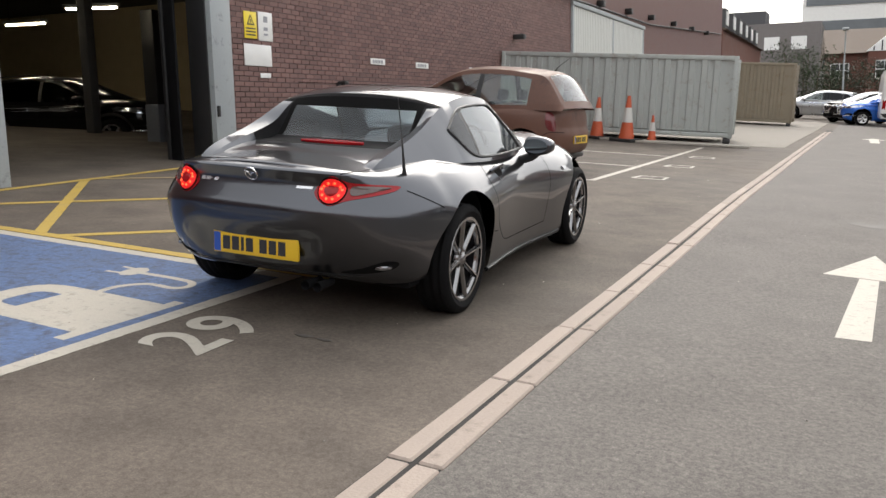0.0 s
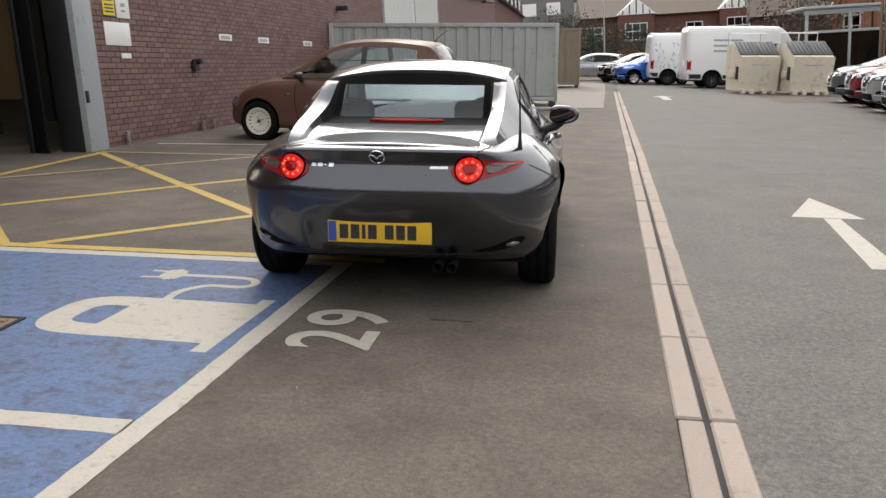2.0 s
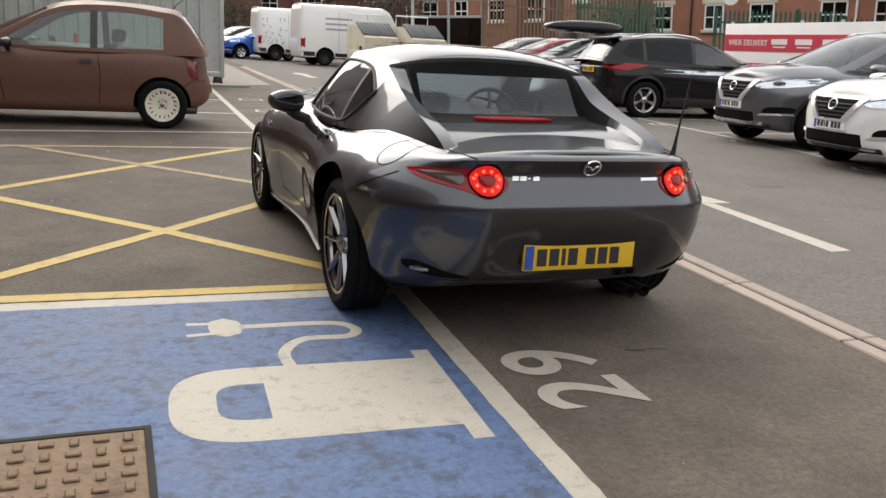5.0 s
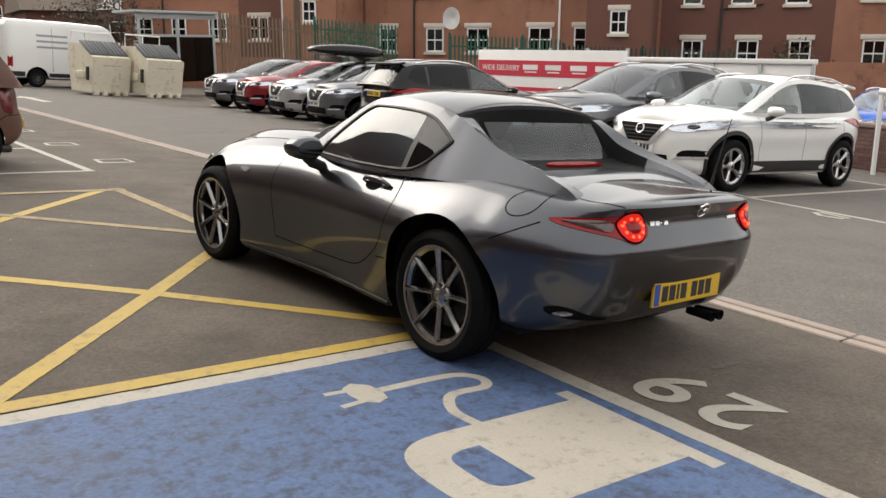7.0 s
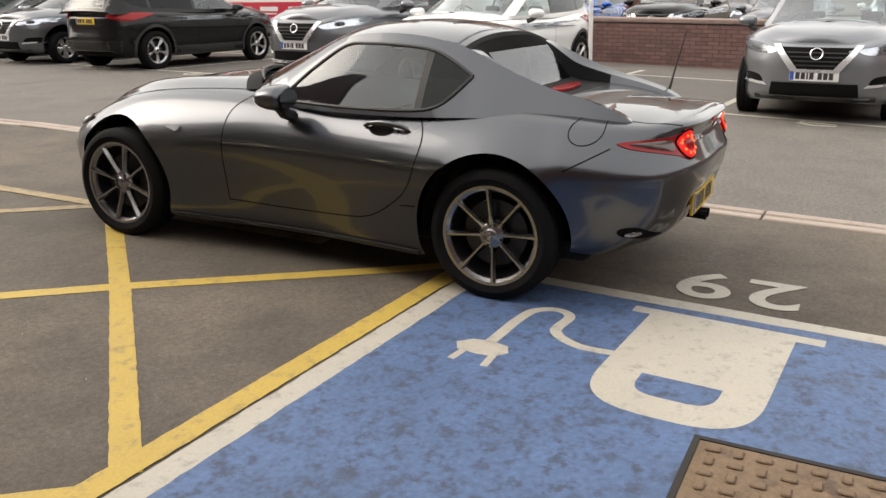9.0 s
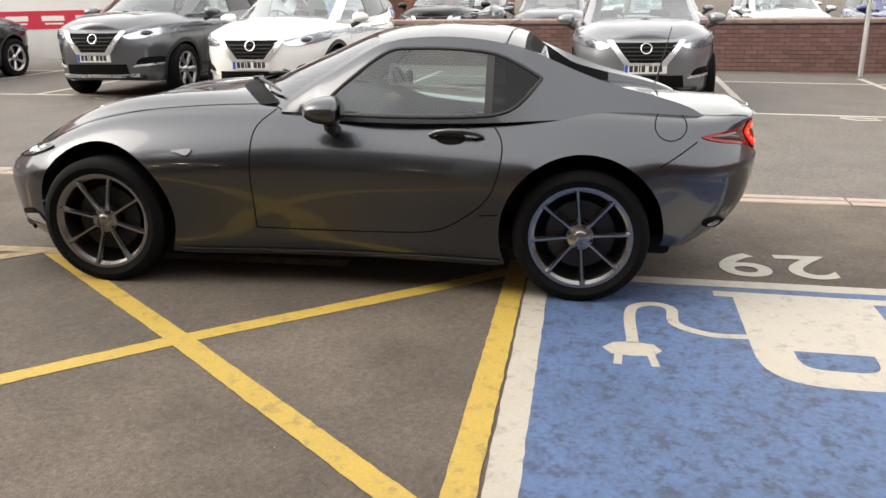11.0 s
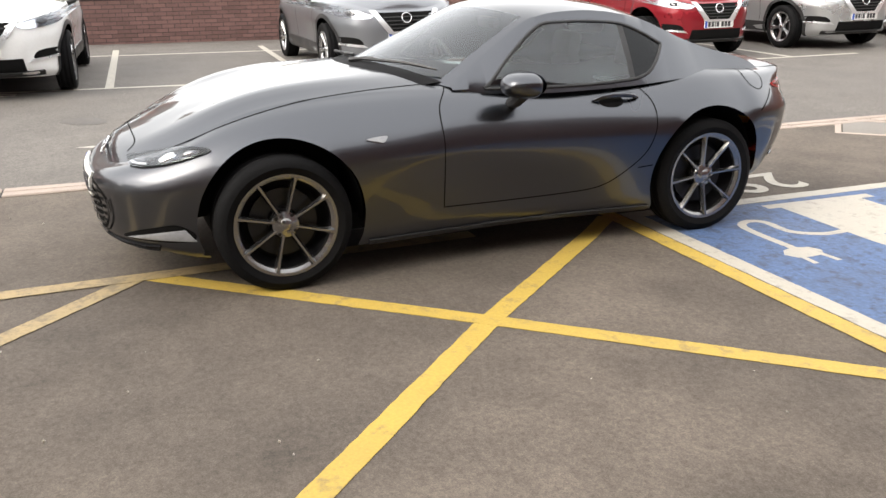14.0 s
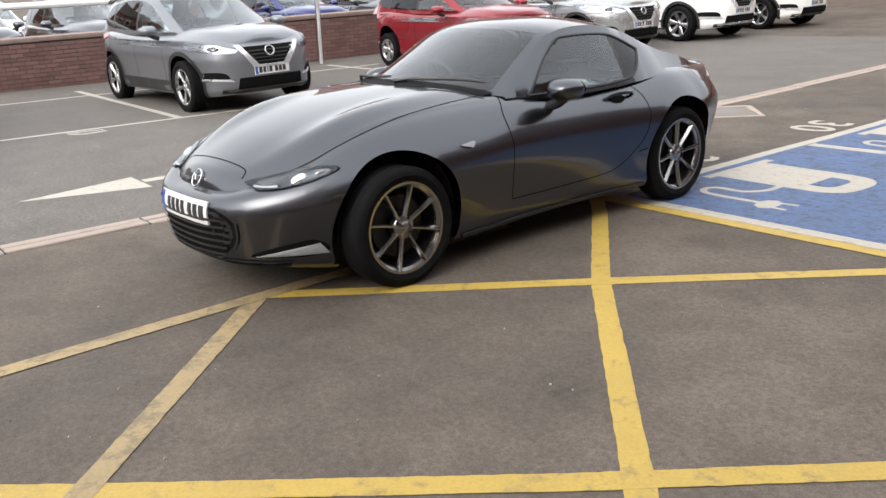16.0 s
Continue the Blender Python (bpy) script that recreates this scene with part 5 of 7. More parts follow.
# oil stains soaked into the asphalt
STAIN = mat("oil stain", (0.07, 0.061, 0.054), 0.65, vary=0.25, scale=9, fine=50, wear=0.5, wear_scale=9, dark=(0.11, 0.098, 0.087), bump=0.15)
for k, (x, y, ra, rb, tn) in enumerate(((0.33, -0.82, 0.05, 0.022, 0.1), (0.45, -0.83, 0.045, 0.02, -0.1), (3.1, 4.9, 0.30, 0.16, 0.2), (4.3, 3.2, 0.22, 0.14, 0.8), (3.7, 7.6, 0.34, 0.15, 0.0), (4.6, 10.5, 0.35, 0.2, 0.3))):
    rng = random.Random(k)
    poly = [((x + ra * (1 + rng.uniform(-0.25, 0.2)) * math.cos(a) - rb * math.sin(tn) * math.sin(a)), y + rb * (1 + rng.uniform(-0.25, 0.2)) * math.sin(a) + ra * math.sin(tn) * math.cos(a)) for a in (2 * math.pi * j / 18 for j in range(18))]
    mark("oil_stain", slab(poly, 0, 0.0008), STAIN, "small dark oil stain soaked into the asphalt", "stain", "oil stains", z=0.003, near=y < 0)


# loose grit and small pale stones
grit = bmesh.new()
rng = random.Random(21)
for k in range(420):
    x, y = rng.uniform(-5.0, 6.5), rng.uniform(-4.5, 12.0)
    r = rng.choice((0.002, 0.003, 0.004))
    m = SITE @ pose(x, y, r * 0.8 + rise(x, y), rng.uniform(0, 90), rng.uniform(0, 90), rng.uniform(0, 90))
    b = box(-r, -r * rng.uniform(0.6, 1), -r * 0.6, r, r * 0.9, r * 0.6)
    merge(grit, b, m)
solid("loose_grit", grit, mat("pale grit", (0.36, 0.33, 0.29), 0.85, island=0.4, bump=0), Matrix.Identity(4), "scattered pale grit and small stones on the asphalt", "grit", kind="stuff", smooth=None)


# ---- parked cars: crossovers, hatchbacks and vans ----
BASE_PAINT = paint("base paint", (0.5, 0.5, 0.5))
PAINTS = {"white": paint("white paint", (0.78, 0.78, 0.77), 0.0, 0.35), "grey": paint("mid grey metallic paint", (0.21, 0.22, 0.24), 0.6, 0.34),
          "dark": paint("dark grey metallic paint", (0.135, 0.14, 0.155), 0.7, 0.3), "black": paint("black paint", (0.008, 0.008, 0.009), 0.0, 0.14, 0.2),
          "red": paint("red metallic paint", (0.23, 0.012, 0.02), 0.35, 0.28), "blue": paint("bright blue paint", (0.02, 0.12, 0.5), 0.4, 0.28),
          "silver": paint("silver metallic paint", (0.48, 0.49, 0.5), 0.75, 0.28), "navy": paint("dark blue paint", (0.02, 0.03, 0.14), 0.4, 0.28)}


def stretched(f, ky, kv):
    return lambda y: kv * f(y / ky)


def crossover_spec(ky=1.0, kw=1.0, kz=1.0, R=0.345, kind="twin", rim=ALLOY, n=5):
    s = dict(front=3.52, rear=-0.86, mid=1.3, nf=3.6, nr=4.6, base=2.646, arch_z=0.35, arch_r=0.405, privacy=True,
             half=spl((-0.9, 0.90), (0, 0.915), (0.8, 0.885), (1.8, 0.885), (2.65, 0.925), (3.5, 0.92)),
             bottom=spl((-0.86, 0.33), (-0.4, 0.24), (0.4, 0.22), (2.2, 0.22), (3.0, 0.21), (3.5, 0.24)),
             shoulder=spl((-0.86, 0.98), (-0.5, 1.03), (0.3, 1.02), (1.4, 0.985), (2.2, 0.985), (2.8, 0.975), (3.2, 0.945), (3.5, 0.875)),
             crown=spl((-0.86, 1.0), (0.0, 1.08), (1.4, 1.08), (2.2, 1.11), (2.8, 1.075), (3.2, 1.01), (3.5, 0.90)),
             side=spl((0, 0.07), (0.08, 0.03), (0.25, 0.025), (0.45, 0.02), (0.62, 0.0), (0.78, 0.012), (0.88, 0.03), (0.95, 0.06), (1, 0.12)),
             nose=spl((0, 0.16), (0.1, 0.05), (0.3, 0.015), (0.55, 0.0), (0.75, 0.012), (0.88, 0.035), (0.95, 0.075), (1, 0.16)),
             tail=spl((0, 0.16), (0.1, 0.05), (0.3, 0.0), (0.5, 0.03), (0.7, 0.055), (0.88, 0.06), (1, 0.1)),
             crest=spl((1.6, 0.0), (2.4, 0.02), (3.0, 0.02), (3.3, 0.0)),
             wheel=dict(R=R, r=R - 0.11, w=0.215, track=0.79, n=n, kind=kind, mat=rim))
    s["cabin"] = dict(front=2.36, rear=-0.83, cuts=(1.42, 2.32, -0.5, -0.8), windows=((1.07, 2.2, "door_window"), (0.02, 1.0, "rear_side_window"), (-0.5, -0.04, "quarter_window")),
                      xb=spl((-0.83, 0.70), (-0.5, 0.76), (0.3, 0.80), (1.4, 0.80), (2.36, 0.74)), zb=spl((-0.83, 0.98), (0.5, 0.99), (2.36, 0.98)),
                      xr=spl((-0.83, 0.62), (-0.45, 0.58), (0.3, 0.60), (1.2, 0.61), (1.8, 0.66), (2.36, 0.73)),
                      zr=spl((-0.83, 1.02), (-0.66, 1.22), (-0.48, 1.40), (0.0, 1.485), (0.7, 1.525), (1.2, 1.49), (1.5, 1.41), (1.95, 1.2), (2.36, 1.01)),
                      zc=spl((-0.83, 1.04), (-0.66, 1.27), (-0.48, 1.48), (0.0, 1.555), (0.7, 1.59), (1.2, 1.555), (1.5, 1.47), (1.95, 1.26), (2.36, 1.08)),
                      belt=spl((-0.5, 1.2), (-0.3, 1.12), (0.0, 1.085), (1.0, 1.05), (2.2, 1.035)), glass_top=spl((-0.5, 1.2), (-0.3, 1.375), (0.0, 1.43), (0.7, 1.47), (1.2, 1.435), (1.5, 1.35), (1.9, 1.165), (2.2, 1.04)),
                      bow=spl((-0.83, -0.06), (-0.5, -0.05), (0.5, 0.0), (1.4, 0.12), (2.36, 0.36)), bulge=0.03, screen=(1.42, 2.33), back=(-0.79, -0.5), rear_u=0.84)
    for key in ("half", "bottom", "shoulder", "crown", "crest"):
        s[key] = stretched(s[key], ky, {"half": kw}.get(key, kz))
    for key in ("front", "rear", "mid", "base"):
        s[key] *= ky
    c = s["cabin"]
    for key in ("xb", "zb", "xr", "zr", "zc", "belt", "glass_top", "bow"):
        c[key] = stretched(c[key], ky, {"xb": kw, "xr": kw, "bow": ky}.get(key, kz))
    for key in ("front", "rear"):
        c[key] *= ky
    for key in ("cuts", "screen", "back"):
        c[key] = tuple(v * ky for v in c[key])
    c["windows"] = tuple((a * ky, b * ky, nm) for a, b, nm in c["windows"])
    s["wheel"]["track"] *= kw
    s["k"] = (ky, kw, kz)
    return s


def crossover(key, s, rails=True, cladding=True, bright_chin=False):
    """A crossover with its lamps, V-shaped grille, cladding, mirrors and seats, in base paint."""
    ky, kw, kz = s["k"]
    car = new("parked_car")
    skin = cut_arches(body_mesh(s, 120, 16), s)
    tree = tree_of(skin)
    part("body", skin, BASE_PAINT, car, smooth=35)
    part("underbody", box(-0.7 * kw, -0.6 * ky, 0.24, 0.7 * kw, 3.1 * ky, 0.34, 0.03), WELL, car)
    for yw in (0.0, s["base"]):
        for sd in (-1, 1):
            part("wheel_arch", arch_liner(s, yw, sd), WELL, car)
    add_wheels(car, s, key)
    add_cabin(car, s, BASE_PAINT)
    seats(car, s, ((-0.38 * kw, 0.95 * ky), (0.38 * kw, 0.95 * ky), (-0.38 * kw, 0.05), (0.38 * kw, 0.05)), 1.85 * ky, 1.02 * kz, 0.66 * kw, 1, 0.42)

    def P(*pts):
        return [(x * kw, z * kz) for x, z in pts]
    for sd in (-1, 1):
        w = "left" if sd < 0 else "right"
        hl = smooth_poly(P((sd * 0.42, 0.80), (sd * 0.62, 0.865), (sd * 0.87, 0.925), (sd * 0.885, 0.86), (sd * 0.75, 0.785), (sd * 0.52, 0.755)), 4)
        head = part("headlamp", wrap(tree, "front", hl, 0.004), REFLECTOR, car, smooth=50)
        part("lamp_projector", wrap(tree, "front", oval(sd * 0.66 * kw, 0.825 * kz, 0.05, 0.03), 0.012, crown=0.01), DARK_INK, head, smooth=50)
        part("lamp_glass", wrap(tree, "front", hl, 0.02, crown=0.008), LENS_CLEAR, head, smooth=60).visible_shadow = False
        fp = part("fog_pocket", wrap(tree, "front", smooth_poly(P((sd * 0.55, 0.44), (sd * 0.60, 0.52), (sd * 0.76, 0.53), (sd * 0.775, 0.47), (sd * 0.70, 0.42)), 4), 0.003), SEAM, car, smooth=50)
        part("chrome_blade", wrap(tree, "front", fine_poly(P((sd * 0.50, 0.41), (sd * 0.54, 0.44), (sd * 0.765, 0.455), (sd * 0.77, 0.43)), 0.06), 0.02, rings=2), SATIN, fp)
        tl = smooth_poly(P((sd * 0.50, 0.93), (sd * 0.52, 0.985), (sd * 0.78, 1.0), (sd * 0.85, 0.96), (sd * 0.80, 0.87), (sd * 0.62, 0.89)), 4)
        part("tail_lamp", wrap(tree, "rear", tl, 0.012, crown=0.008), LAMP_RED, car, smooth=50)
        part("door_handle", wrap(tree, w, fine_poly([(1.10 * ky, 0.90 * kz), (1.10 * ky, 0.925 * kz), (1.28 * ky, 0.925 * kz), (1.28 * ky, 0.90 * kz)], 0.05), 0.02, rings=2), BASE_PAINT, car)
        part("door_handle", wrap(tree, w, fine_poly([(0.12 * ky, 0.925 * kz), (0.12 * ky, 0.95 * kz), (0.30 * ky, 0.95 * kz), (0.30 * ky, 0.925 * kz)], 0.05), 0.02, rings=2), BASE_PAINT, car)
        for yd in (2.10, 1.03, 0.05):
            part("door_seam", seam(tree, w, [(yd * ky, 1.0 * kz), (yd * ky, 0.7 * kz), ((yd - 0.02) * ky, 0.34 * kz)], 0.008), SEAM, car)
        if cladding:
            for yw in (0.0, s["base"]):
                R = s["arch_r"] + 0.022
                part("arch_cladding", seam(tree, w, [(yw + R * math.cos(a), s["arch_z"] + R * math.sin(a)) for a in (radians(-18 + 216 * k / 16) for k in range(17))], 0.055, 0.008, 3), TRIM, car)
            part("sill_cladding", wrap(tree, w, fine_poly([(0.42, 0.25), (0.42, 0.40 * kz), (s["base"] - 0.42, 0.40 * kz), (s["base"] - 0.42, 0.25)], 0.12), 0.008, rings=2), TRIM, car)
        side_mirror(car, s, sd, 0.99 * kw, 1.98 * ky, 1.07 * kz, BASE_PAINT, 1.1)
        if rails:
            rb = bmesh.new()
            tube([(sd * 0.60 * kw, y * ky, s["cabin"]["zr"](y * ky) + dz) for y, dz in ((-0.25, 0.03), (0.1, 0.065), (0.7, 0.06), (1.1, 0.05), (1.25, 0.02))], 0.016, 8, rb)
            part("roof_rail", rb, CHROME, car)
    grille = part("grille", wrap(tree, "front", fine_poly(P((-0.40, 0.83), (0.40, 0.83), (0.26, 0.60), (-0.26, 0.60)), 0.05), 0.004), SEAM, car, smooth=50)
    for sd in (-1, 1):
        part("grille_blade", wrap(tree, "front", fine_poly(P((sd * 0.455, 0.845), (sd * 0.385, 0.845), (sd * 0.195, 0.615), (sd * 0.17, 0.57), (sd * 0.25, 0.578)), 0.04), 0.026, rings=3), SATIN, grille)
    part("grille_blade", wrap(tree, "front", fine_poly(P((-0.2, 0.57), (-0.18, 0.60), (0.18, 0.60), (0.2, 0.57)), 0.05), 0.022, rings=2), SATIN, grille)
    for k in range(4):
        z = 0.64 + 0.045 * k
        part("grille_bar", seam(tree, "front", P((-0.2 - 0.035 * k, z), (0, z), (0.2 + 0.035 * k, z)), 0.014, 0.01), TRIM, grille)
    part("lower_grille", wrap(tree, "front", fine_poly(P((-0.46, 0.315), (-0.44, 0.45), (0.44, 0.45), (0.46, 0.315)), 0.04), 0.009, rings=6), SEAM, car, smooth=50)
    if bright_chin:
        part("chin_blade", wrap(tree, "front", fine_poly(P((-0.55, 0.30), (-0.56, 0.325), (0.56, 0.325), (0.55, 0.30)), 0.05), 0.03, rings=2), SATIN, car)
    part("chin", wrap(tree, "front", fine_poly(P((-0.62, 0.265), (-0.62, 0.31), (0.62, 0.31), (0.62, 0.265)), 0.06), 0.02, rings=2), TRIM, car)
    hf, nf = on_skin(tree, "front", 0.0, 0.76 * kz)
    part("badge", lathe([(0.062 + 0.009 * math.cos(t), 0.009 * math.sin(t)) for t in (2 * math.pi * k / 8 for k in range(8))], 24, "y", closed=True), CHROME, car, m=facing(hf, nf, 0.014, "front"))
    number_plate(car, tree, "front", 0.53 * kz, PLATE_W, w=0.50)
    number_plate(car, tree, "rear", 0.86 * kz, PLATE_Y, w=0.50)
    part("rear_bumper_trim", wrap(tree, "rear", fine_poly(P((-0.7, 0.36), (-0.72, 0.52), (0.72, 0.52), (0.7, 0.36)), 0.08), 0.006), TRIM, car, smooth=50)
    part("spoiler", box(-0.56 * kw, -0.2, -0.02, 0.56 * kw, 0.06, 0.025, 0.015), BASE_PAINT, car, m=pose(0, -0.50 * ky, 1.475 * kz, 8))
    for x0, x1 in ((-0.62, 0.0), (0.0, 0.55)):
        wp = bmesh.new()
        tube([(x0 * kw, (2.36 + 0.36 * (1 - x0 * x0 * 1.7)) * ky, (1.08 - 0.07 * abs(x0)) * kz), (x1 * kw, (2.36 + 0.36 * (1 - x1 * x1 * 1.7)) * ky, (1.085 - 0.07 * abs(x1)) * kz)], 0.011, 6, wp)
        part("wiper", wp, TRIM, car)
    return car


def repaint(car, paint_key):
    for ob in car.children_recursive:
        if ob.data and ob.data.materials and ob.data.materials[0] == BASE_PAINT:
            ob.material_slots[0].link = "OBJECT"
            ob.material_slots[0].material = PAINTS[paint_key]
    return car


def park(proto, key_used, m, color, label, group="parked cars"):
    """Puts a car of a kind at a pose; the first use takes the pattern itself."""
    if key_used.get(proto):
        car = copy_thing(proto, m)
    else:
        key_used[proto] = True
        car = proto
        car.matrix_world = m
    repaint(car, color)
    return tagged(car, label, "car", group)


def nosed(x, y, s, rz):
    """The pose of a car whose nose is at (x, y) and that points along rz."""
    return on(x, y, rz) @ Matrix.Translation((0, -s["front"], 0))


USED = {}
S_MID = crossover_spec()
MID = crossover("mid crossover", S_MID)
S_BIG = crossover_spec(1.045, 1.01, 1.075, 0.36, "wide", ALLOY, 6)
BIG = crossover("big crossover", S_BIG, bright_chin=True)
S_SML = crossover_spec(0.915, 0.955, 0.975, 0.31, "five", ALLOY, 5)
SML = crossover("small hatch", S_SML, rails=False, cladding=False)
FACE = 87.0
park(MID, USED, nosed(6.05, -0.70, S_MID, 90), "grey", "mid grey crossover with chrome V grille before the brick wall")
park(MID, USED, nosed(5.95, 4.2, S_MID, FACE), "white", "white crossover with black cladding parked nose out in a bay")
park(BIG, USED, nosed(6.40, 6.62, S_BIG, FACE), "dark", "dark grey large crossover parked nose out beside the white one")
park(MID, USED, on(7.5, 11.4, FACE + 180), "black", "black crossover parked tail out with a yellow rear plate")
park(SML, USED, nosed(6.9, 14.1, S_SML, FACE), "dark", "dark grey hatchback parked nose out beside the black crossover")
park(SML, USED, nosed(7.2, 16.5, S_SML, FACE), "silver", "silver grey hatchback parked nose out under a roof box")
park(SML, USED, nosed(7.5, 19.0, S_SML, FACE), "red", "red hatchback parked nose out in the row")
park(SML, USED, nosed(7.7, 21.5, S_SML, FACE), "dark", "dark grey small crossover at the end of the row")
park(SML, USED, nosed(6.2, -5.66, S_SML, FACE), "red", "red hatchback parked nose out beside a white post")
park(MID, USED, nosed(6.1, -8.4, S_MID, FACE), "silver", "silver grey crossover parked nose out beside the red hatchback")
park(BIG, USED, nosed(5.9, -11.3, S_BIG, FACE), "white", "large white four by four parked nose out")
park(MID, USED, nosed(5.9, -14.2, S_MID, FACE), "white", "white crossover parked at the far end of the bays")
# the row behind the low wall
for k, (col, pr) in enumerate((("white", MID), ("grey", MID), ("black", MID), ("silver", MID), ("navy", MID), ("blue", MID), ("dark", MID), ("dark", MID), ("white", BIG), ("silver", MID), ("dark", BIG))):
    y0 = -17.0 + 2.55 * k
    c = ("white", "blue", "white", "dark", "navy", "silver", "dark", "dark", "black", "blue", "dark")[k]
    park(pr, USED, nosed(14.6 + 0.05 * y0, y0, S_MID, 90 + random.Random(k).uniform(-2, 2)), c, f"{c} crossover parked behind the low brick wall", "cars behind the wall")
for k, c in enumerate(("white", "blue", "silver", "white", "dark", "red")):
    park(MID, USED, nosed(22.0, -15 + 4.6 * k, S_MID, 90), c, f"{c} crossover in the second row behind the wall", "cars behind the wall")
# far end of the lane
park(SML, USED, on(2.2, 46.5, 82), "silver", "silver hatchback parked across the far end of the lane")
park(SML, USED, on(4.3, 43.0, 120), "black", "black hatchback parked at the far end of the lane")
park(SML, USED, on(5.2, 40.0, 105), "blue", "bright blue hatchback parked beside the white vans")


# ---- the brown hatchback by the wall ----
def brown_hatchback():
    rust = mat("matt rust brown paint", (0.105, 0.043, 0.026), 0.6, 0.0, vary=0.12, scale=2.0, fine=30, bump=0.03, wear=0.18, wear_scale=2.5, dark=(0.055, 0.025, 0.018), coat=0.15)
    cream = mat("cream wheel paint", (0.72, 0.68, 0.58), 0.4, vary=0.05)
    s = dict(painted_behind=0.2, front=2.98, rear=-0.56, mid=1.15, nf=3.2, nr=4.2, base=2.32, arch_z=0.285, arch_r=0.325,
             half=spl((-0.6, 0.82), (0, 0.835), (0.8, 0.805), (1.6, 0.81), (2.32, 0.86), (3.0, 0.85)), bottom=spl((-0.56, 0.26), (0, 0.2), (2.3, 0.2), (2.98, 0.2)),
             shoulder=spl((-0.56, 0.86), (-0.2, 0.885), (1.0, 0.87), (1.9, 0.86), (2.3, 0.82), (2.65, 0.72), (2.98, 0.56)),
             crown=spl((-0.56, 0.88), (0, 0.92), (1.6, 0.95), (2.0, 0.94), (2.4, 0.86), (2.7, 0.75), (2.98, 0.57)),
             side=spl((0, 0.05), (0.08, 0.02), (0.3, 0.012), (0.55, 0.0), (0.8, 0.012), (0.92, 0.035), (1, 0.085)),
             nose=spl((0, 0.12), (0.1, 0.03), (0.35, 0.0), (0.6, 0.01), (0.85, 0.05), (1, 0.13)), tail=spl((0, 0.1), (0.1, 0.03), (0.3, 0.0), (0.5, 0.01), (0.6, 0.035), (0.85, 0.05), (1, 0.07)),
             wheel=dict(R=0.285, r=0.19, w=0.185, track=0.715, n=18, kind="steel", mat=cream, nuts=4))
    s["cabin"] = dict(front=1.98, rear=-0.52, cuts=(1.22, 1.93, -0.46, -0.22), windows=((0.78, 1.8, "door_window"), (-0.02, 0.70, "rear_side_window")),
                      xb=spl((-0.52, 0.66), (0.2, 0.745), (1.2, 0.745), (1.98, 0.66)), zb=spl((-0.52, 0.86), (1.0, 0.865), (1.98, 0.86)),
                      xr=spl((-0.52, 0.6), (-0.2, 0.54), (0.5, 0.55), (1.1, 0.55), (1.6, 0.60), (1.98, 0.655)),
                      zr=spl((-0.52, 0.89), (-0.4, 1.08), (-0.22, 1.30), (0.0, 1.355), (0.5, 1.40), (1.0, 1.375), (1.25, 1.30), (1.65, 1.08), (1.98, 0.885)),
                      zc=spl((-0.52, 0.90), (-0.4, 1.10), (-0.22, 1.36), (0.0, 1.42), (0.5, 1.455), (1.0, 1.435), (1.25, 1.355), (1.65, 1.13), (1.98, 0.935)),
                      belt=spl((-0.18, 0.95), (0.0, 0.92), (1.8, 0.90)), glass_top=spl((-0.18, 1.20), (-0.05, 1.27), (0.3, 1.325), (0.7, 1.335), (1.0, 1.315), (1.25, 1.24), (1.55, 1.065), (1.8, 0.91)),
                      bow=spl((-0.52, -0.04), (0.0, 0.0), (1.2, 0.08), (1.98, 0.26)), bulge=0.02, screen=(1.23, 1.94), back=(-0.45, -0.23), rear_u=0.82)
    car = thing("brown_hatchback", on(-1.35, 7.78, 86), "matt rust-brown three-door hatchback with cream steel wheels by the wall", "car")
    skin = cut_arches(body_mesh(s, 120, 16), s)
    tree = tree_of(skin)
    part("body", skin, rust, car, smooth=35)
    part("underbody", box(-0.65, -0.4, 0.17, 0.65, 2.6, 0.25, 0.03), TRIM, car)
    for yw in (0.0, s["base"]):
        for sd in (-1, 1):
            part("wheel_arch", arch_liner(s, yw, sd), WELL, car)
    add_wheels(car, s, "brown hatch")
    add_cabin(car, s, rust)
    seats(car, s, ((-0.34, 0.75), (0.34, 0.75), (-0.34, 0.02), (0.34, 0.02)), 1.5, 0.88, 0.6, 1, 0.4)
    for sd in (-1, 1):
        w = "left" if sd < 0 else "right"
        part("tail_lamp", wrap(tree, "rear", smooth_poly([(sd * 0.60, 0.60), (sd * 0.61, 0.82), (sd * 0.67, 0.82), (sd * 0.69, 0.70), (sd * 0.67, 0.60)], 4), 0.008, crown=0.008), LAMP_DARK, car, smooth=50)
        hd = part("headlamp", wrap(tree, "front", oval(sd * 0.55, 0.55, 0.12, 0.085, 20), 0.006), REFLECTOR, car, smooth=50)
        part("lamp_glass", wrap(tree, "front", oval(sd * 0.55, 0.55, 0.12, 0.085, 20), 0.02, crown=0.02), LENS_CLEAR, hd, smooth=60).visible_shadow = False
        part("bumper_seam", seam(tree, w, [(-0.5, 0.57), (-0.35, 0.565), (-0.25, 0.50)], 0.008), SEAM, car)
        part("door_seam", seam(tree, w, [(1.72, 0.86), (1.74, 0.6), (1.70, 0.28)], 0.008), SEAM, car)
        part("door_seam", seam(tree, w, [(0.70, 0.88), (0.68, 0.6), (0.70, 0.28)], 0.008), SEAM, car)
        part("door_handle", wrap(tree, w, fine_poly([(0.76, 0.74), (0.76, 0.775), (0.90, 0.775), (0.90, 0.74)], 0.05), 0.022, rings=2), TRIM, car)
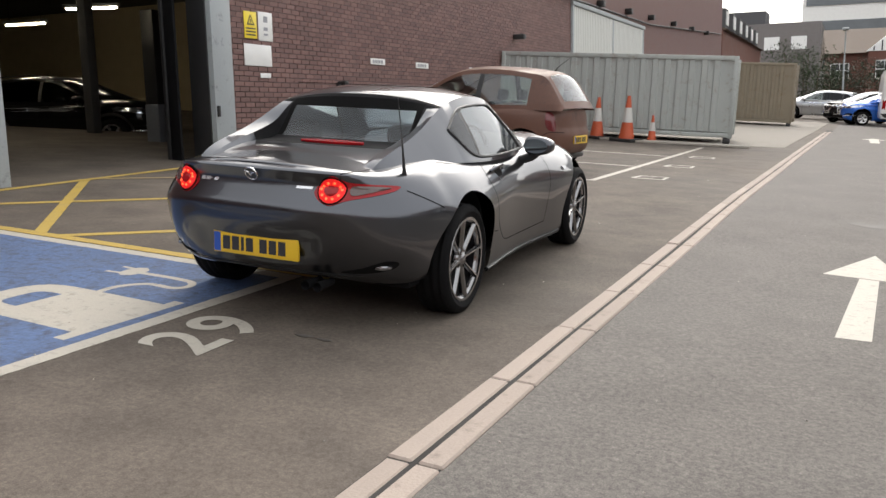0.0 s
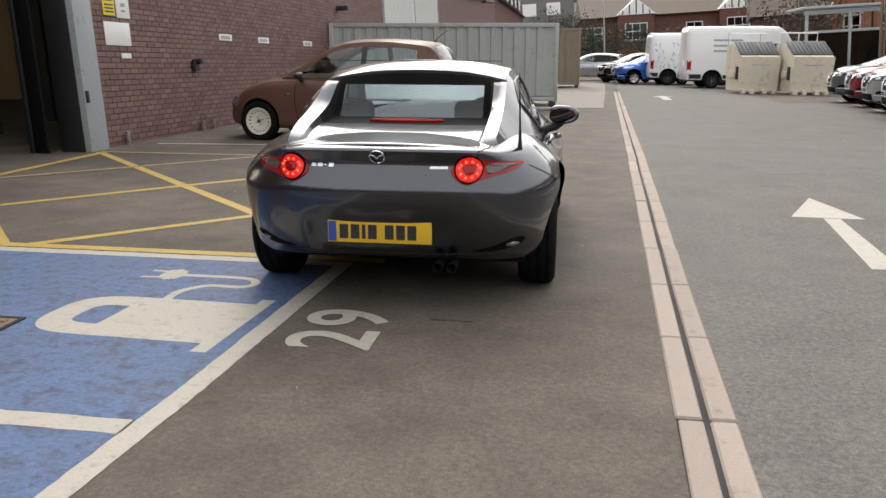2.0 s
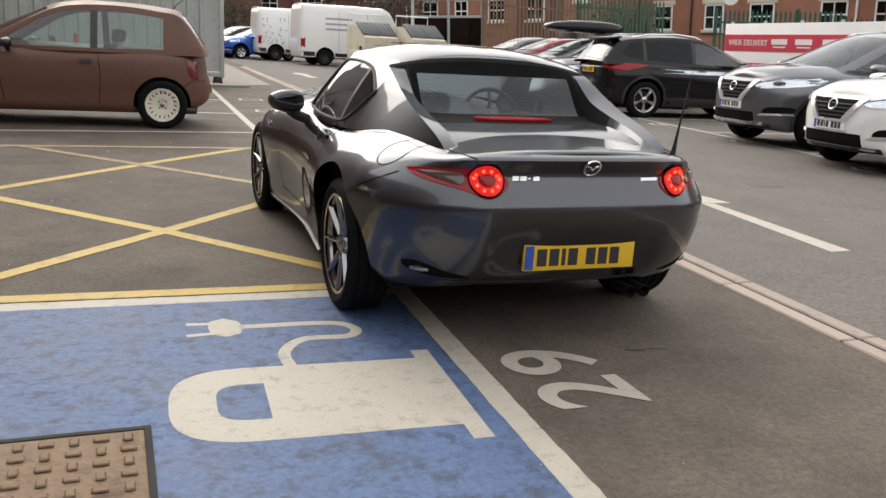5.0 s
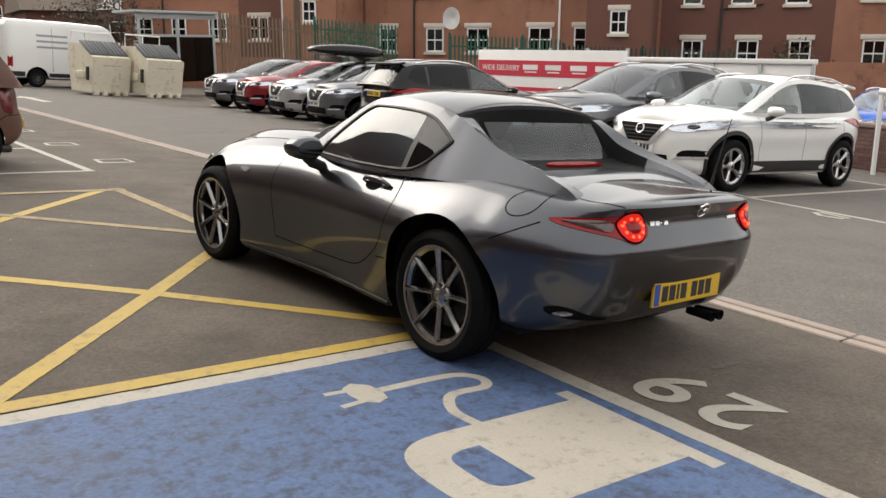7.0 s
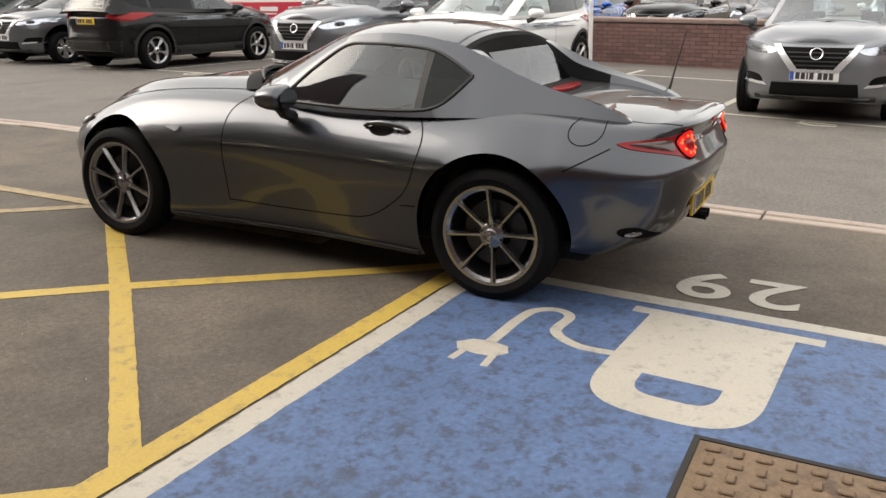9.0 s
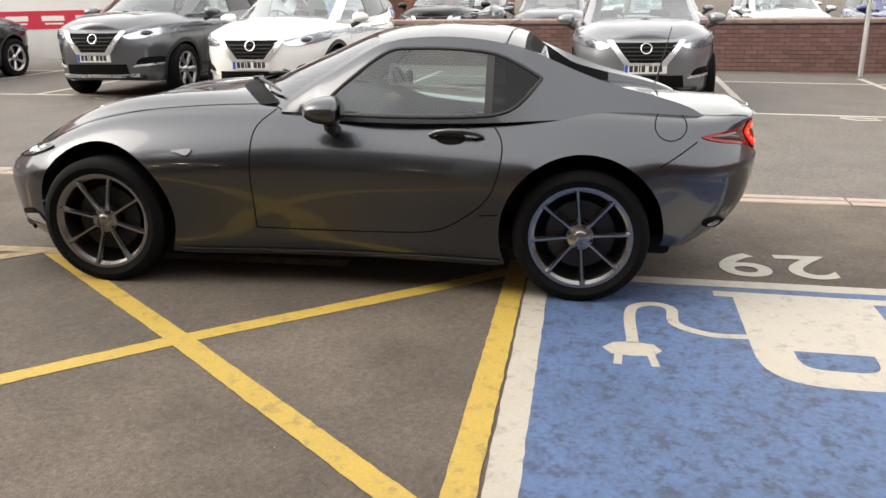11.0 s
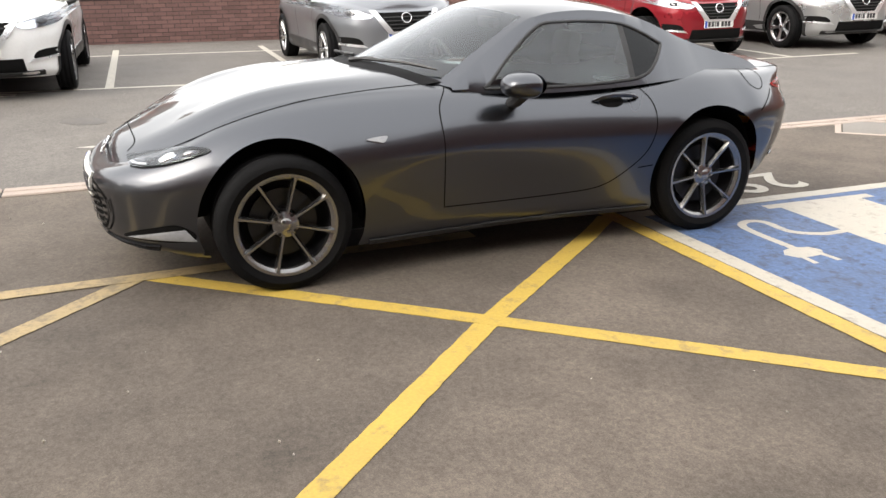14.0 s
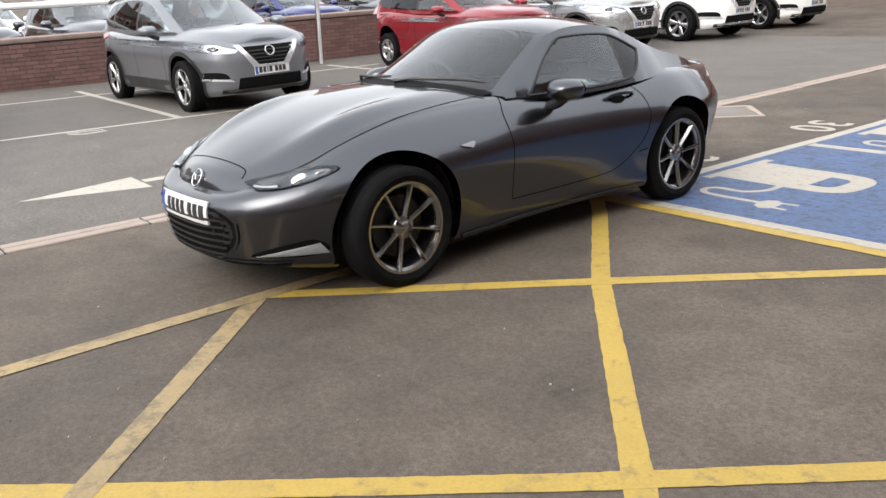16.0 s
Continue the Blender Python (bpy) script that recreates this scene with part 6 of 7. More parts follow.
        part("side_indicator", wrap(tree, w, oval(1.86, 0.68, 0.035, 0.014, 12), 0.008), REFLECTOR, car)
        side_mirror(car, s, sd, 0.86, 1.62, 0.93, TRIM, 0.85)
    number_plate(car, tree, "rear", 0.46, PLATE_Y)
    ae = bmesh.new()
    tube([(0, -0.12, 1.40), (0, -0.16, 1.46), (0, -0.32, 1.58)], [0.012, 0.006, 0.004], 6, ae)
    part("aerial", ae, TRIM, car)


brown_hatchback()


# ---- roof box on the silver hatchback ----
rb = bmesh.new()
bmesh.ops.create_uvsphere(rb, u_segments=32, v_segments=16, radius=1.0)
for v in rb.verts:
    a, b, c = v.co
    v.co = (0.42 * math.copysign(abs(a) ** 0.55, a), 1.05 * math.copysign(abs(b) ** 0.7, b), (0.20 if c > 0 else 0.12) * math.copysign(abs(c) ** 0.6, c) * (1 - 0.25 * max(0, b)))
box_thing = thing("roof_box", on(9.0, 16.1, FACE, 1.74), "glossy black roof box carried on bars above a hatchback", "roof box")
part("shell", rb, PAINTS["black"], box_thing, smooth=50)
for y in (-0.45, 0.4):
    part("roof_bar", box(-0.55, y - 0.03, -0.27, 0.55, y + 0.03, -0.12, 0.012), TRIM, box_thing)


# ---- vans ----
LIVERY = mat("pale blue livery print", (0.30, 0.42, 0.56), 0.5, vary=0.2)


def van(x, y, rz, label, height=2.35, ky=1.0, livery=True):
    s = dict(front=3.9 * ky, rear=-1.0 * ky, mid=1.3 * ky, nf=5.0, nr=9.0, base=3.0 * ky, arch_z=0.36, arch_r=0.42,
             half=lambda yy: 0.98, bottom=lambda yy: 0.36, shoulder=spl((-1.0 * ky, height), (2.2 * ky, height), (2.7 * ky, height - 0.15), (3.3 * ky, 1.35), (3.9 * ky, 1.0)),
             crown=spl((-1.0 * ky, height + 0.08), (2.2 * ky, height + 0.08), (2.7 * ky, height - 0.05), (3.3 * ky, 1.42), (3.9 * ky, 1.05)),
             side=spl((0, 0.03), (0.1, 0.0), (0.5, 0.01), (0.85, 0.07), (0.95, 0.11), (1, 0.17)), nose=spl((0, 0.1), (0.2, 0.0), (0.7, 0.05), (1, 0.2)), tail=spl((0, 0.04), (0.1, 0.0), (0.9, 0.03), (1, 0.09)),
             wheel=dict(R=0.34, r=0.21, w=0.215, track=0.86, n=6, kind="steel", mat=TRIM))
    v = thing("delivery_van", on(x, y, rz), label, "van", "white vans")
    skin = cut_arches(body_mesh(s, 120, 12), s)
    tree = tree_of(skin)
    part("body", skin, PAINTS["white"], v, smooth=35)
    part("underbody", box(-0.85, -0.85 * ky, 0.3, 0.85, 3.6 * ky, 0.42, 0.03), TRIM, v)
    for yw in (0.0, s["base"]):
        for sd in (-1, 1):
            part("wheel_arch", arch_liner(s, yw, sd), WELL, v)
    add_wheels(v, s, "van")
    for sd in (-1, 1):
        w = "left" if sd < 0 else "right"
        part("sill_trim", wrap(tree, w, fine_poly([(0.45, 0.40), (0.45, 0.55), (2.5 * ky, 0.55), (2.5 * ky, 0.40)], 0.15), 0.012, rings=2), TRIM, v)
        part("bumper_trim", wrap(tree, w, fine_poly([(-0.95 * ky, 0.40), (-0.95 * ky, 0.58), (-0.46, 0.58), (-0.46, 0.40)], 0.1), 0.012, rings=2), TRIM, v)
        part("door_seam", seam(tree, w, [(0.6, 0.6), (0.6, 1.3), (0.6, height - 0.2)], 0.012), SEAM, v)
        part("door_seam", seam(tree, w, [(1.9, 0.6), (1.9, 1.3), (1.9, height - 0.2)], 0.012), SEAM, v)
        part("cab_window", wrap(tree, w, fine_poly([(2.1 * ky, 1.3), (2.1 * ky, 1.85), (2.5 * ky, 1.85), (3.0 * ky, 1.35)], 0.1), 0.004), DARK_INK, v, smooth=50)
        part("tail_lamp", wrap(tree, "rear", fine_poly([(sd * 0.82, 0.75), (sd * 0.82, 1.15), (sd * 0.92, 1.15), (sd * 0.92, 0.75)], 0.06), 0.01, rings=2), LAMP_RED, v)
        if livery:
            rng = random.Random(7)
            for k in range(80):
                yy, zz = rng.uniform(-0.85, 1.6) * ky, rng.uniform(0.75, height - 0.35)
                part("livery_dot", wrap(tree, w, oval(yy, zz, rng.uniform(0.02, 0.06), rng.uniform(0.012, 0.04), 8, rng.uniform(0, 3)), 0.004, rings=1), LIVERY, v)
        else:
            for k in range(3):
                part("livery_bar", wrap(tree, w, fine_poly([(0.0, 1.5 + 0.22 * k), (0.0, 1.58 + 0.22 * k), (1.2, 1.58 + 0.22 * k), (1.2, 1.5 + 0.22 * k)], 0.2), 0.004, rings=2), GREY_INK, v)
    return v


van(4.5, 38.8, -84, "white delivery van with blue dotted livery beside the bins", 2.35, 0.85)
van(5.95, 34.5, -84, "tall white delivery van with grey lettering bars behind the bins", 2.5, 1.1, False)


# ---- the brick building with the open workshop ----
WX = -5.24                 # face of the wall


def brick_wall(name, x0, y0, y1, z0, z1, near, label, thick=0.24, sign=1, part_mat=BRICK, all_mat=BRICKS, hole=None):
    """A wall along y whose bricks stand proud of recessed mortar on one face; the nearest are parts of their own."""
    w = thing(name, Matrix.Identity(4), label, "wall", kind="structure")
    xm = x0 - sign * 0.012
    part("mortar", box(min(xm, xm - sign * thick), y0, z0, max(xm, xm - sign * thick), y1, z1), MORTAR, w)
    L, H, G, D = 0.215, 0.065, 0.010, 0.03
    brick_me = mesh_of("brick", box(-D / 2, -L / 2, -H / 2, D / 2, L / 2, H / 2, 0.003, segments=1), part_mat)
    verts, faces, count = [], [], 0
    rows = int((z1 - z0) / (H + G))
    rng = random.Random(11)
    for r in range(rows):
        z = z0 + (r + 0.5) * (H + G)
        k, y = 0, y0 + L / 2 - (L + G) / 2 * (r % 2)
        while y < y1 - L * 0.4:
            lo, hi = max(y - L / 2, y0), min(y + L / 2, y1)
            if hole and hole(lo, hi, z):
                y += L + G
                continue
            dx = rng.uniform(-0.002, 0.002)
            if near[0] < y < near[1] and near[2] < z < near[3] and count < 300 and lo == y - L / 2:
                part("brick", brick_me, part_mat, w, m=pose(x0 - sign * D / 2 + dx, y, z))
                count += 1
            else:
                b = len(verts)
                xa, xb = x0 - sign * D + dx, x0 + dx
                verts += [(xa, lo, z - H / 2), (xb, lo, z - H / 2), (xb, hi, z - H / 2), (xa, hi, z - H / 2), (xa, lo, z + H / 2), (xb, lo, z + H / 2), (xb, hi, z + H / 2), (xa, hi, z + H / 2)]
                faces += [(b, b + 3, b + 2, b + 1), (b + 4, b + 5, b + 6, b + 7), (b, b + 1, b + 5, b + 4), (b + 1, b + 2, b + 6, b + 5), (b + 2, b + 3, b + 7, b + 6)]
            y += L + G
    me = bpy.data.meshes.new("brick_field")
    me.from_pydata(verts, [], faces)
    me.materials.append(all_mat)
    tagged(part("brick_field", me, all_mat, w), kind="stuff")
    return w


brick_wall("wall_building", WX, 5.62, 23.0, 0.2, 7.6, (5.6, 8.7, 0.5, 2.3), "dark brown brick wall of the workshop building")
solid("wall_building_far", box(WX - 0.25, 23.0, 0.2, WX, 55, 8.0), mat("far brown brick", (0.15, 0.083, 0.073), 0.7, vary=0.2, scale=5, fine=40), Matrix.Identity(4), "dark brown brick wall running on to the far end", "wall", kind="structure")
brick_wall("wall_south", WX, -16, 1.6, 0.2, 5.2, (0, 0, 0, 0), "dark brown brick wall beside the workshop opening")
lintel = solid("wall_over_opening", box(WX - 0.25, 1.6, 4.2, WX, 5.62, 5.2), BRICKS, Matrix.Identity(4), "dark brown brick wall over the workshop opening", "wall", kind="structure")
# door frame posts of the opening
for y0, y1 in ((5.22, 5.64), (1.47, 1.92)):
    fr = thing("door_post", Matrix.Identity(4), "pale grey steel post of the workshop opening", "door frame", "door posts", "structure")
    part("post_face", box(WX - 0.3, y0, 0.2, WX + 0.06, y1, 4.2, 0.012), CLADDING, fr)
    part("post_edge", box(WX - 0.34, y0 - 0.03, 0.2, WX - 0.02, y0, 4.2, 0.008), TRIM, fr)
    part("hinge", box(WX + 0.06, y0 + 0.02, 1.05, WX + 0.09, y0 + 0.07, 1.2, 0.006), TRIM, fr)
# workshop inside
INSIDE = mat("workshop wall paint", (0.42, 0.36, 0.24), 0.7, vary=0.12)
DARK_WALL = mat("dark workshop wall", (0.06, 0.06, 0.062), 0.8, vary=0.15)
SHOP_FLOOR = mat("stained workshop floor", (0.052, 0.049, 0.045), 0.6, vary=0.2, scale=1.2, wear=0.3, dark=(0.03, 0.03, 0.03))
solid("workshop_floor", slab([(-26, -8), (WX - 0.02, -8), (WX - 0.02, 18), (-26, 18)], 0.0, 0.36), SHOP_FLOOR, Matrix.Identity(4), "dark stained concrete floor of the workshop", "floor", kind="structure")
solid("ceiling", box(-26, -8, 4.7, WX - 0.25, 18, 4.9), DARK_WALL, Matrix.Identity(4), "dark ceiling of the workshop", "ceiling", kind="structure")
solid("wall_workshop_back", box(-26.2, -8, 0, -26, 18, 5), INSIDE, Matrix.Identity(4), "tan painted back wall of the workshop", "wall", kind="structure")
solid("wall_workshop_north", box(-26, 18, 0, WX - 0.25, 18.2, 5), INSIDE, Matrix.Identity(4), "tan painted side wall of the workshop", "wall", kind="structure")
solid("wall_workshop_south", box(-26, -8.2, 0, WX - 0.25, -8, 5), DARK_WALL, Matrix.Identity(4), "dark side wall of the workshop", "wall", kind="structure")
TUBE = lit("fluorescent tube", (1.0, 0.88, 0.66), 26.0)
for x, y, a in ((-12.5, 7.6, 20), (-13, 10.5, 20), (-9.5, 5.2, 10), (-17, 12, 10), (-17, 6, 0)):
    lp = thing("strip_light", pose(x, y, 3.55, 0, 0, a), "lit fluorescent strip light hanging in the workshop", "light", "strip lights")
    part("housing", box(-0.65, -0.08, 0.0, 0.65, 0.08, 0.07, 0.01), CLADDING, lp)
    part("tube", tube([(-0.6, 0, -0.02), (0.6, 0, -0.02)], 0.03, 10), TUBE, lp)
    for sx in (-0.5, 0.5):
        part("hanger", tube([(sx, 0, 0.07), (sx, 0, 1.15)], 0.006, 6), TRIM, lp)
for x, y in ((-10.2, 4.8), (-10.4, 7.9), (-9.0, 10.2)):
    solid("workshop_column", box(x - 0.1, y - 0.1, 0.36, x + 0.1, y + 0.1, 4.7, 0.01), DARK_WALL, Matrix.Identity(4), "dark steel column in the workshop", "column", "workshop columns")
bo = thing("lift_post", pose(-8.15, 7.25, 0.36), "dark vehicle lift post with a grey base in the workshop", "vehicle lift")
part("post", box(-0.14, -0.14, 0.9, 0.14, 0.14, 2.5, 0.02), TRIM, bo)
part("base", box(-0.15, -0.15, 0, 0.15, 0.15, 0.92, 0.02), mat("grey lift paint", (0.16, 0.17, 0.19), 0.5), bo)
part("lift_arm", box(-0.9, -0.09, 0.05, 0.0, 0.09, 0.16, 0.02), TRIM, bo)
for x, y, a in ((-11.5, 4.0, -70), (-11.2, 8.7, -75)):
    park(MID, USED, pose(x - 2.2, y, 0.36, 0, 0, a), "black", "black crossover parked in the dark workshop", "cars in the workshop")
gp = thing("folded_door_leaf", pose(-5.85, 5.03, 0.36, 0, 0, 80), "dark narrow leaf of the folded workshop door", "door", "", "structure")
part("leaf_frame", box(-0.05, -0.03, 0, 0.05, 0.03, 3.6, 0.01), TRIM, gp)
part("leaf_panel", box(-0.02, -0.24, 0.05, 0.02, -0.03, 3.55, 0.005), WELL, gp)


# signs, tags and fittings on the wall
def board(y0, y1, z0, z1, material, label, name="sign"):
    sg = thing(name, pose(WX, (y0 + y1) / 2, (z0 + z1) / 2), label, "sign", "wall signs")
    part("panel", box(0.002, (y0 - y1) / 2, (z0 - z1) / 2, 0.012, (y1 - y0) / 2, (z1 - z0) / 2, 0.003), material, sg)
    return sg


sg = board(6.0, 6.29, 2.17, 2.55, SIGN_YELLOW, "yellow warning sign with a black triangle on the brick wall", "warning_sign")
part("triangle", slab([(-0.09, 0.0), (0.09, 0.0), (0.0, 0.15)], 0.012, 0.015, axis="x"), DARK_INK, sg)
part("triangle_fill", slab([(-0.055, 0.02), (0.055, 0.02), (0.0, 0.115)], 0.015, 0.017, axis="x"), SIGN_YELLOW, sg)
part("symbol", box(0.017, -0.012, 0.03, 0.019, 0.012, 0.08), DARK_INK, sg)
for k in range(3):
    part("text_bar", box(0.012, -0.11, -0.06 - 0.045 * k, 0.014, 0.11, -0.04 - 0.045 * k), DARK_INK, sg)
sg = board(6.33, 6.67, 2.15, 2.57, SIGN_WHITE, "white safety notice with dark symbols on the brick wall", "notice")
for zz, hh in ((0.06, 0.09), (-0.06, 0.05), (-0.13, 0.03)):
    part("symbol", box(0.012, -0.05, zz, 0.014, 0.05, zz + hh), GREY_INK, sg)
board(5.97, 6.62, 1.78, 2.09, SIGN_WHITE, "blank white board on the brick wall", "notice")
board(6.33, 6.58, 1.61, 1.68, SIGN_WHITE, "small white label on the brick wall", "notice")
for y0, y1 in ((9.6, 10.14), (11.41, 11.97), (14.1, 14.7)):
    sg = board(y0, y1, 1.94, 2.05, SIGN_WHITE, "small white bay tag with grey writing bars on bricks", "bay_tag")
    for k in range(4):
        yy = -0.2 + 0.1 * k
        part("text_bar", box(0.012, yy, -0.03, 0.014, yy + 0.075, 0.03), GREY_INK, sg)
tp = thing("wall_socket", pose(WX, 8.5, 1.5), "dark weatherproof outlet with a hood on the bricks", "outlet")
part("box", box(0, -0.09, -0.08, 0.08, 0.09, 0.08, 0.012), TRIM, tp)
part("hood", box(0.0, -0.05, 0.03, 0.16, 0.08, 0.11, 0.02), DISC, tp)
for y in (6.15, 8.5, 8.9):
    pp = thing("pipe_stub", pose(WX + 0.05, y, 0.38), "short metal pipe stub at the foot of the brick wall", "pipe", "pipe stubs")
    part("pipe", tube([(0, 0, -0.1), (0, 0, 0.22)], 0.03, 10), ALLOY, pp)
    part("cap", lathe([(0, 0.25), (0.038, 0.25), (0.038, 0.2)], 12, "z"), ALLOY, pp)


# ---- big light doors high on the far wall, pipe run ----
def ribbed(x0, z0, x1, z1, pitch, depth, flat=0.5):
    """A corrugated sheet in the x-z plane facing -y, with real folds."""
    bm = bmesh.new()
    n = int((x1 - x0) / pitch)
    prof = []
    for k in range(n):
        a = x0 + k * pitch
        prof += [(a, 0), (a + pitch * flat * 0.8, 0), (a + pitch * 0.5, depth), (a + pitch * (0.5 + flat * 0.8), depth)]
    prof.append((x1, 0))
    lo, hi = [bm.verts.new((a, d, z0)) for a, d in prof], [bm.verts.new((a, d, z1)) for a, d in prof]
    for i in range(len(prof) - 1):
        bm.faces.new((lo[i], lo[i + 1], hi[i + 1], hi[i]))
    return bm


DOOR_SHEET = mat("pale door sheet", (0.56, 0.57, 0.54), 0.5, vary=0.06, wear=0.15, dark=(0.4, 0.38, 0.34))
bd = thing("sliding_door", pose(WX + 0.05, 22.0, 0.3, 0, 0, 90), "tall pale ribbed double sliding door on the far wall", "door")
part("leaf", ribbed(0.05, 0, 4.85, 3.9, 0.2, 0.025), DOOR_SHEET, bd)
part("leaf", ribbed(4.95, 0, 9.75, 3.9, 0.2, 0.025), DOOR_SHEET, bd)
for x in (0.0, 4.9, 9.8):
    part("door_edge", box(x - 0.05, -0.03, 0, x + 0.05, 0.06, 3.95, 0.01), CLADDING, bd)
part("track", box(-0.1, -0.05, 3.92, 10, 0.06, 4.05, 0.01), CLADDING, bd)
pr_ = thing("pipe_run", Matrix.Identity(4), "dark pipe run with brackets along the far brick wall", "pipe")
part("pipe", tube([(WX + 0.1, 20, 4.35), (WX + 0.1, 33, 4.5), (WX + 0.1, 54, 5.6)], 0.04, 8), DISC, pr_)
for y in (21, 25, 29, 33, 38, 43, 48):
    part("bracket", box(WX, y - 0.15, 4.3 + (y - 20) * 0.03, WX + 0.25, y + 0.15, 4.5 + (y - 20) * 0.03, 0.01), DISC, pr_)


# ---- steel containers ----
def container(m, length, height, material, label):
    c = thing("shipping_container", m, label, "container", "containers")
    part("front_sheet", ribbed(0.08, 0.14, length - 0.08, height - 0.08, 0.278, 0.036), material, c)
    part("back_sheet", box(0.08, 2.36, 0.14, length - 0.08, 2.4, height - 0.08), material, c)
    for x in (0.0, length - 0.1):
        for y in (-0.02, 2.32):
            part("corner_post", box(x, y, 0.0, x + 0.1, y + 0.1, height, 0.01), material, c)
        part("end_sheet", ribbed(0.1, 0.14, 2.32, height - 0.08, 0.278, 0.036), material, c, m=pose(x + (0.02 if x == 0 else 0.08), 0, 0, 0, 0, 90) if x else pose(0.06, 0, 0, 0, 0, 90))
    for z in (0.02, height - 0.09):
        part("rail", box(0, -0.015, z, length, 0.07, z + 0.1, 0.008), material, c)
        part("rail", box(0, 2.33, z, length, 2.42, z + 0.1, 0.008), material, c)
    part("roof_sheet", box(0.05, 0.0, height - 0.06, length - 0.05, 2.4, height - 0.03), material, c)
    for x in (0.05, length - 0.2):
        part("foot_block", box(x, 0.0, -0.16, x + 0.16, 0.3, 0.02, 0.01), TRIM, c)
    return c


container(on(-5.35, 16.1, 5.5, 0.14), 5.6, 1.86, CONTAINER, "pale grey corrugated steel container across the bays' end")
container(on(-5.4, 32.0, 1.0, 0.1), 5.95, 2.3, CONTAINER_B, "beige-brown corrugated steel container at the yard's end")
jn = thing("junction_lamp", stand(-5.2, 17.0, 0, 2.35), "dark floodlight on the container's corner", "lamp")
part("head", box(-0.05, -0.1, 0, 0.25, 0.1, 0.12, 0.02), TRIM, jn)
for k, z in enumerate((0.05, 0.1, 0.16)):
    solid("timber_plank", box(-1.4, -0.1, 0, 1.4, 0.1, 0.045, 0.005), mat("grey weathered timber", (0.34, 0.31, 0.27), 0.8, vary=0.2, scale=6), on(-1.3 + 0.3 * k, 16.1 - 0.16 * k, 5 + k, 0.005), "weathered grey plank lying before the container", "plank", "planks")
con = bmesh.new()
slab([(-5.3, 17.0), (0.3, 16.6), (1.35, 17.0), (1.6, 30), (1.7, 40), (-5.3, 40)], -0.05, 0.006, con)
mark("concrete_pad", con, CONCRETE, "pale worn concrete pad under the containers", "pavement")


# ---- traffic cones ----
CONE_O = mat("orange cone plastic", (0.48, 0.085, 0.03), 0.5, vary=0.12, wear=0.2, dark=(0.35, 0.06, 0.03))
CONE_W = mat("white cone sleeve", (0.55, 0.54, 0.51), 0.4, vary=0.08)


def cone(x, y, h):
    c = thing("traffic_cone", on(x, y, 10 * x), f"{'tall' if h > 0.9 else 'small'} orange traffic cone with a white sleeve on a dark base", "traffic cone", "traffic cones")
    part("base", box(-h * 0.27, -h * 0.27, 0, h * 0.27, h * 0.27, h * 0.07, 0.015), TRIM, c)
    r = lambda f: h * (0.17 - 0.135 * f)
    part("cone_body", lathe([(r(0), h * 0.06), (r(0.45), h * 0.45), (r(0.75), h * 0.75), (r(1), h), (0.001, h)], 24, "z"), CONE_O, c)
    part("sleeve", lathe([(r(0.42) + 0.003, h * 0.42), (r(0.74) + 0.003, h * 0.74)], 24, "z"), CONE_W, c)


cone(-2.84, 16.2, 0.98)
cone(-2.0, 15.7, 1.05)
cone(-1.5, 16.1, 0.62)

# ---- low brick wall behind the bays, white rail, banner ----
LOW_A, LOW_B = SITE @ Vector((10.7, -19.0, -0.05)), SITE @ Vector((13.85, 11.84, 0.06))


def low_wall():
    """Built along y, then turned into line."""
    z0 = -0.2
    w = brick_wall("wall_low", 0.0, 0.0, 31.0, z0, 0.80, (16, 19.5, 0.0, 0.8), "low dark brown brick wall behind the parking bays", 0.24, -1)
    a = math.degrees(math.atan2(-(LOW_B.x - LOW_A.x), LOW_B.y - LOW_A.y))
    w.matrix_world = Matrix.Translation(LOW_A) @ pose(0, 0, 0, math.degrees(math.atan2(LOW_B.z - LOW_A.z, 31.0)), 0, a)
    part("coping", box(-0.02, 0, 0.80, 0.27, 31.0, 0.88, 0.012), mat("coping brick", (0.24, 0.17, 0.15), 0.75, vary=0.2, scale=8, wear=0.3, dark=(0.14, 0.1, 0.09)), w)


low_wall()
RAIL = mat("white rail paint", (0.78, 0.78, 0.77), 0.4, vary=0.06, wear=0.1, dark=(0.5, 0.48, 0.45))
for ya, yb in ((3.95, -4.7), (-4.7, -12.8)):
    gr = thing("guard_rail", Matrix.Identity(4), "white painted tubular guard rail before the low wall", "guard rail", "guard rails")
    pa, pb = SITE @ Vector((11.95 + 0.10 * ya, ya, rise(12, ya))), SITE @ Vector((11.95 + 0.10 * yb, yb, rise(12, yb)))
    for p in (pa, pb):
        part("post", tube([p - Vector((0, 0, 0.05)), p + Vector((0, 0, 1.46))], 0.042, 10), RAIL, gr)
    part("top_rail", tube([pa + Vector((0, 0.04, 1.46)), pb + Vector((0, -0.04, 1.46))], 0.06, 10), RAIL, gr)

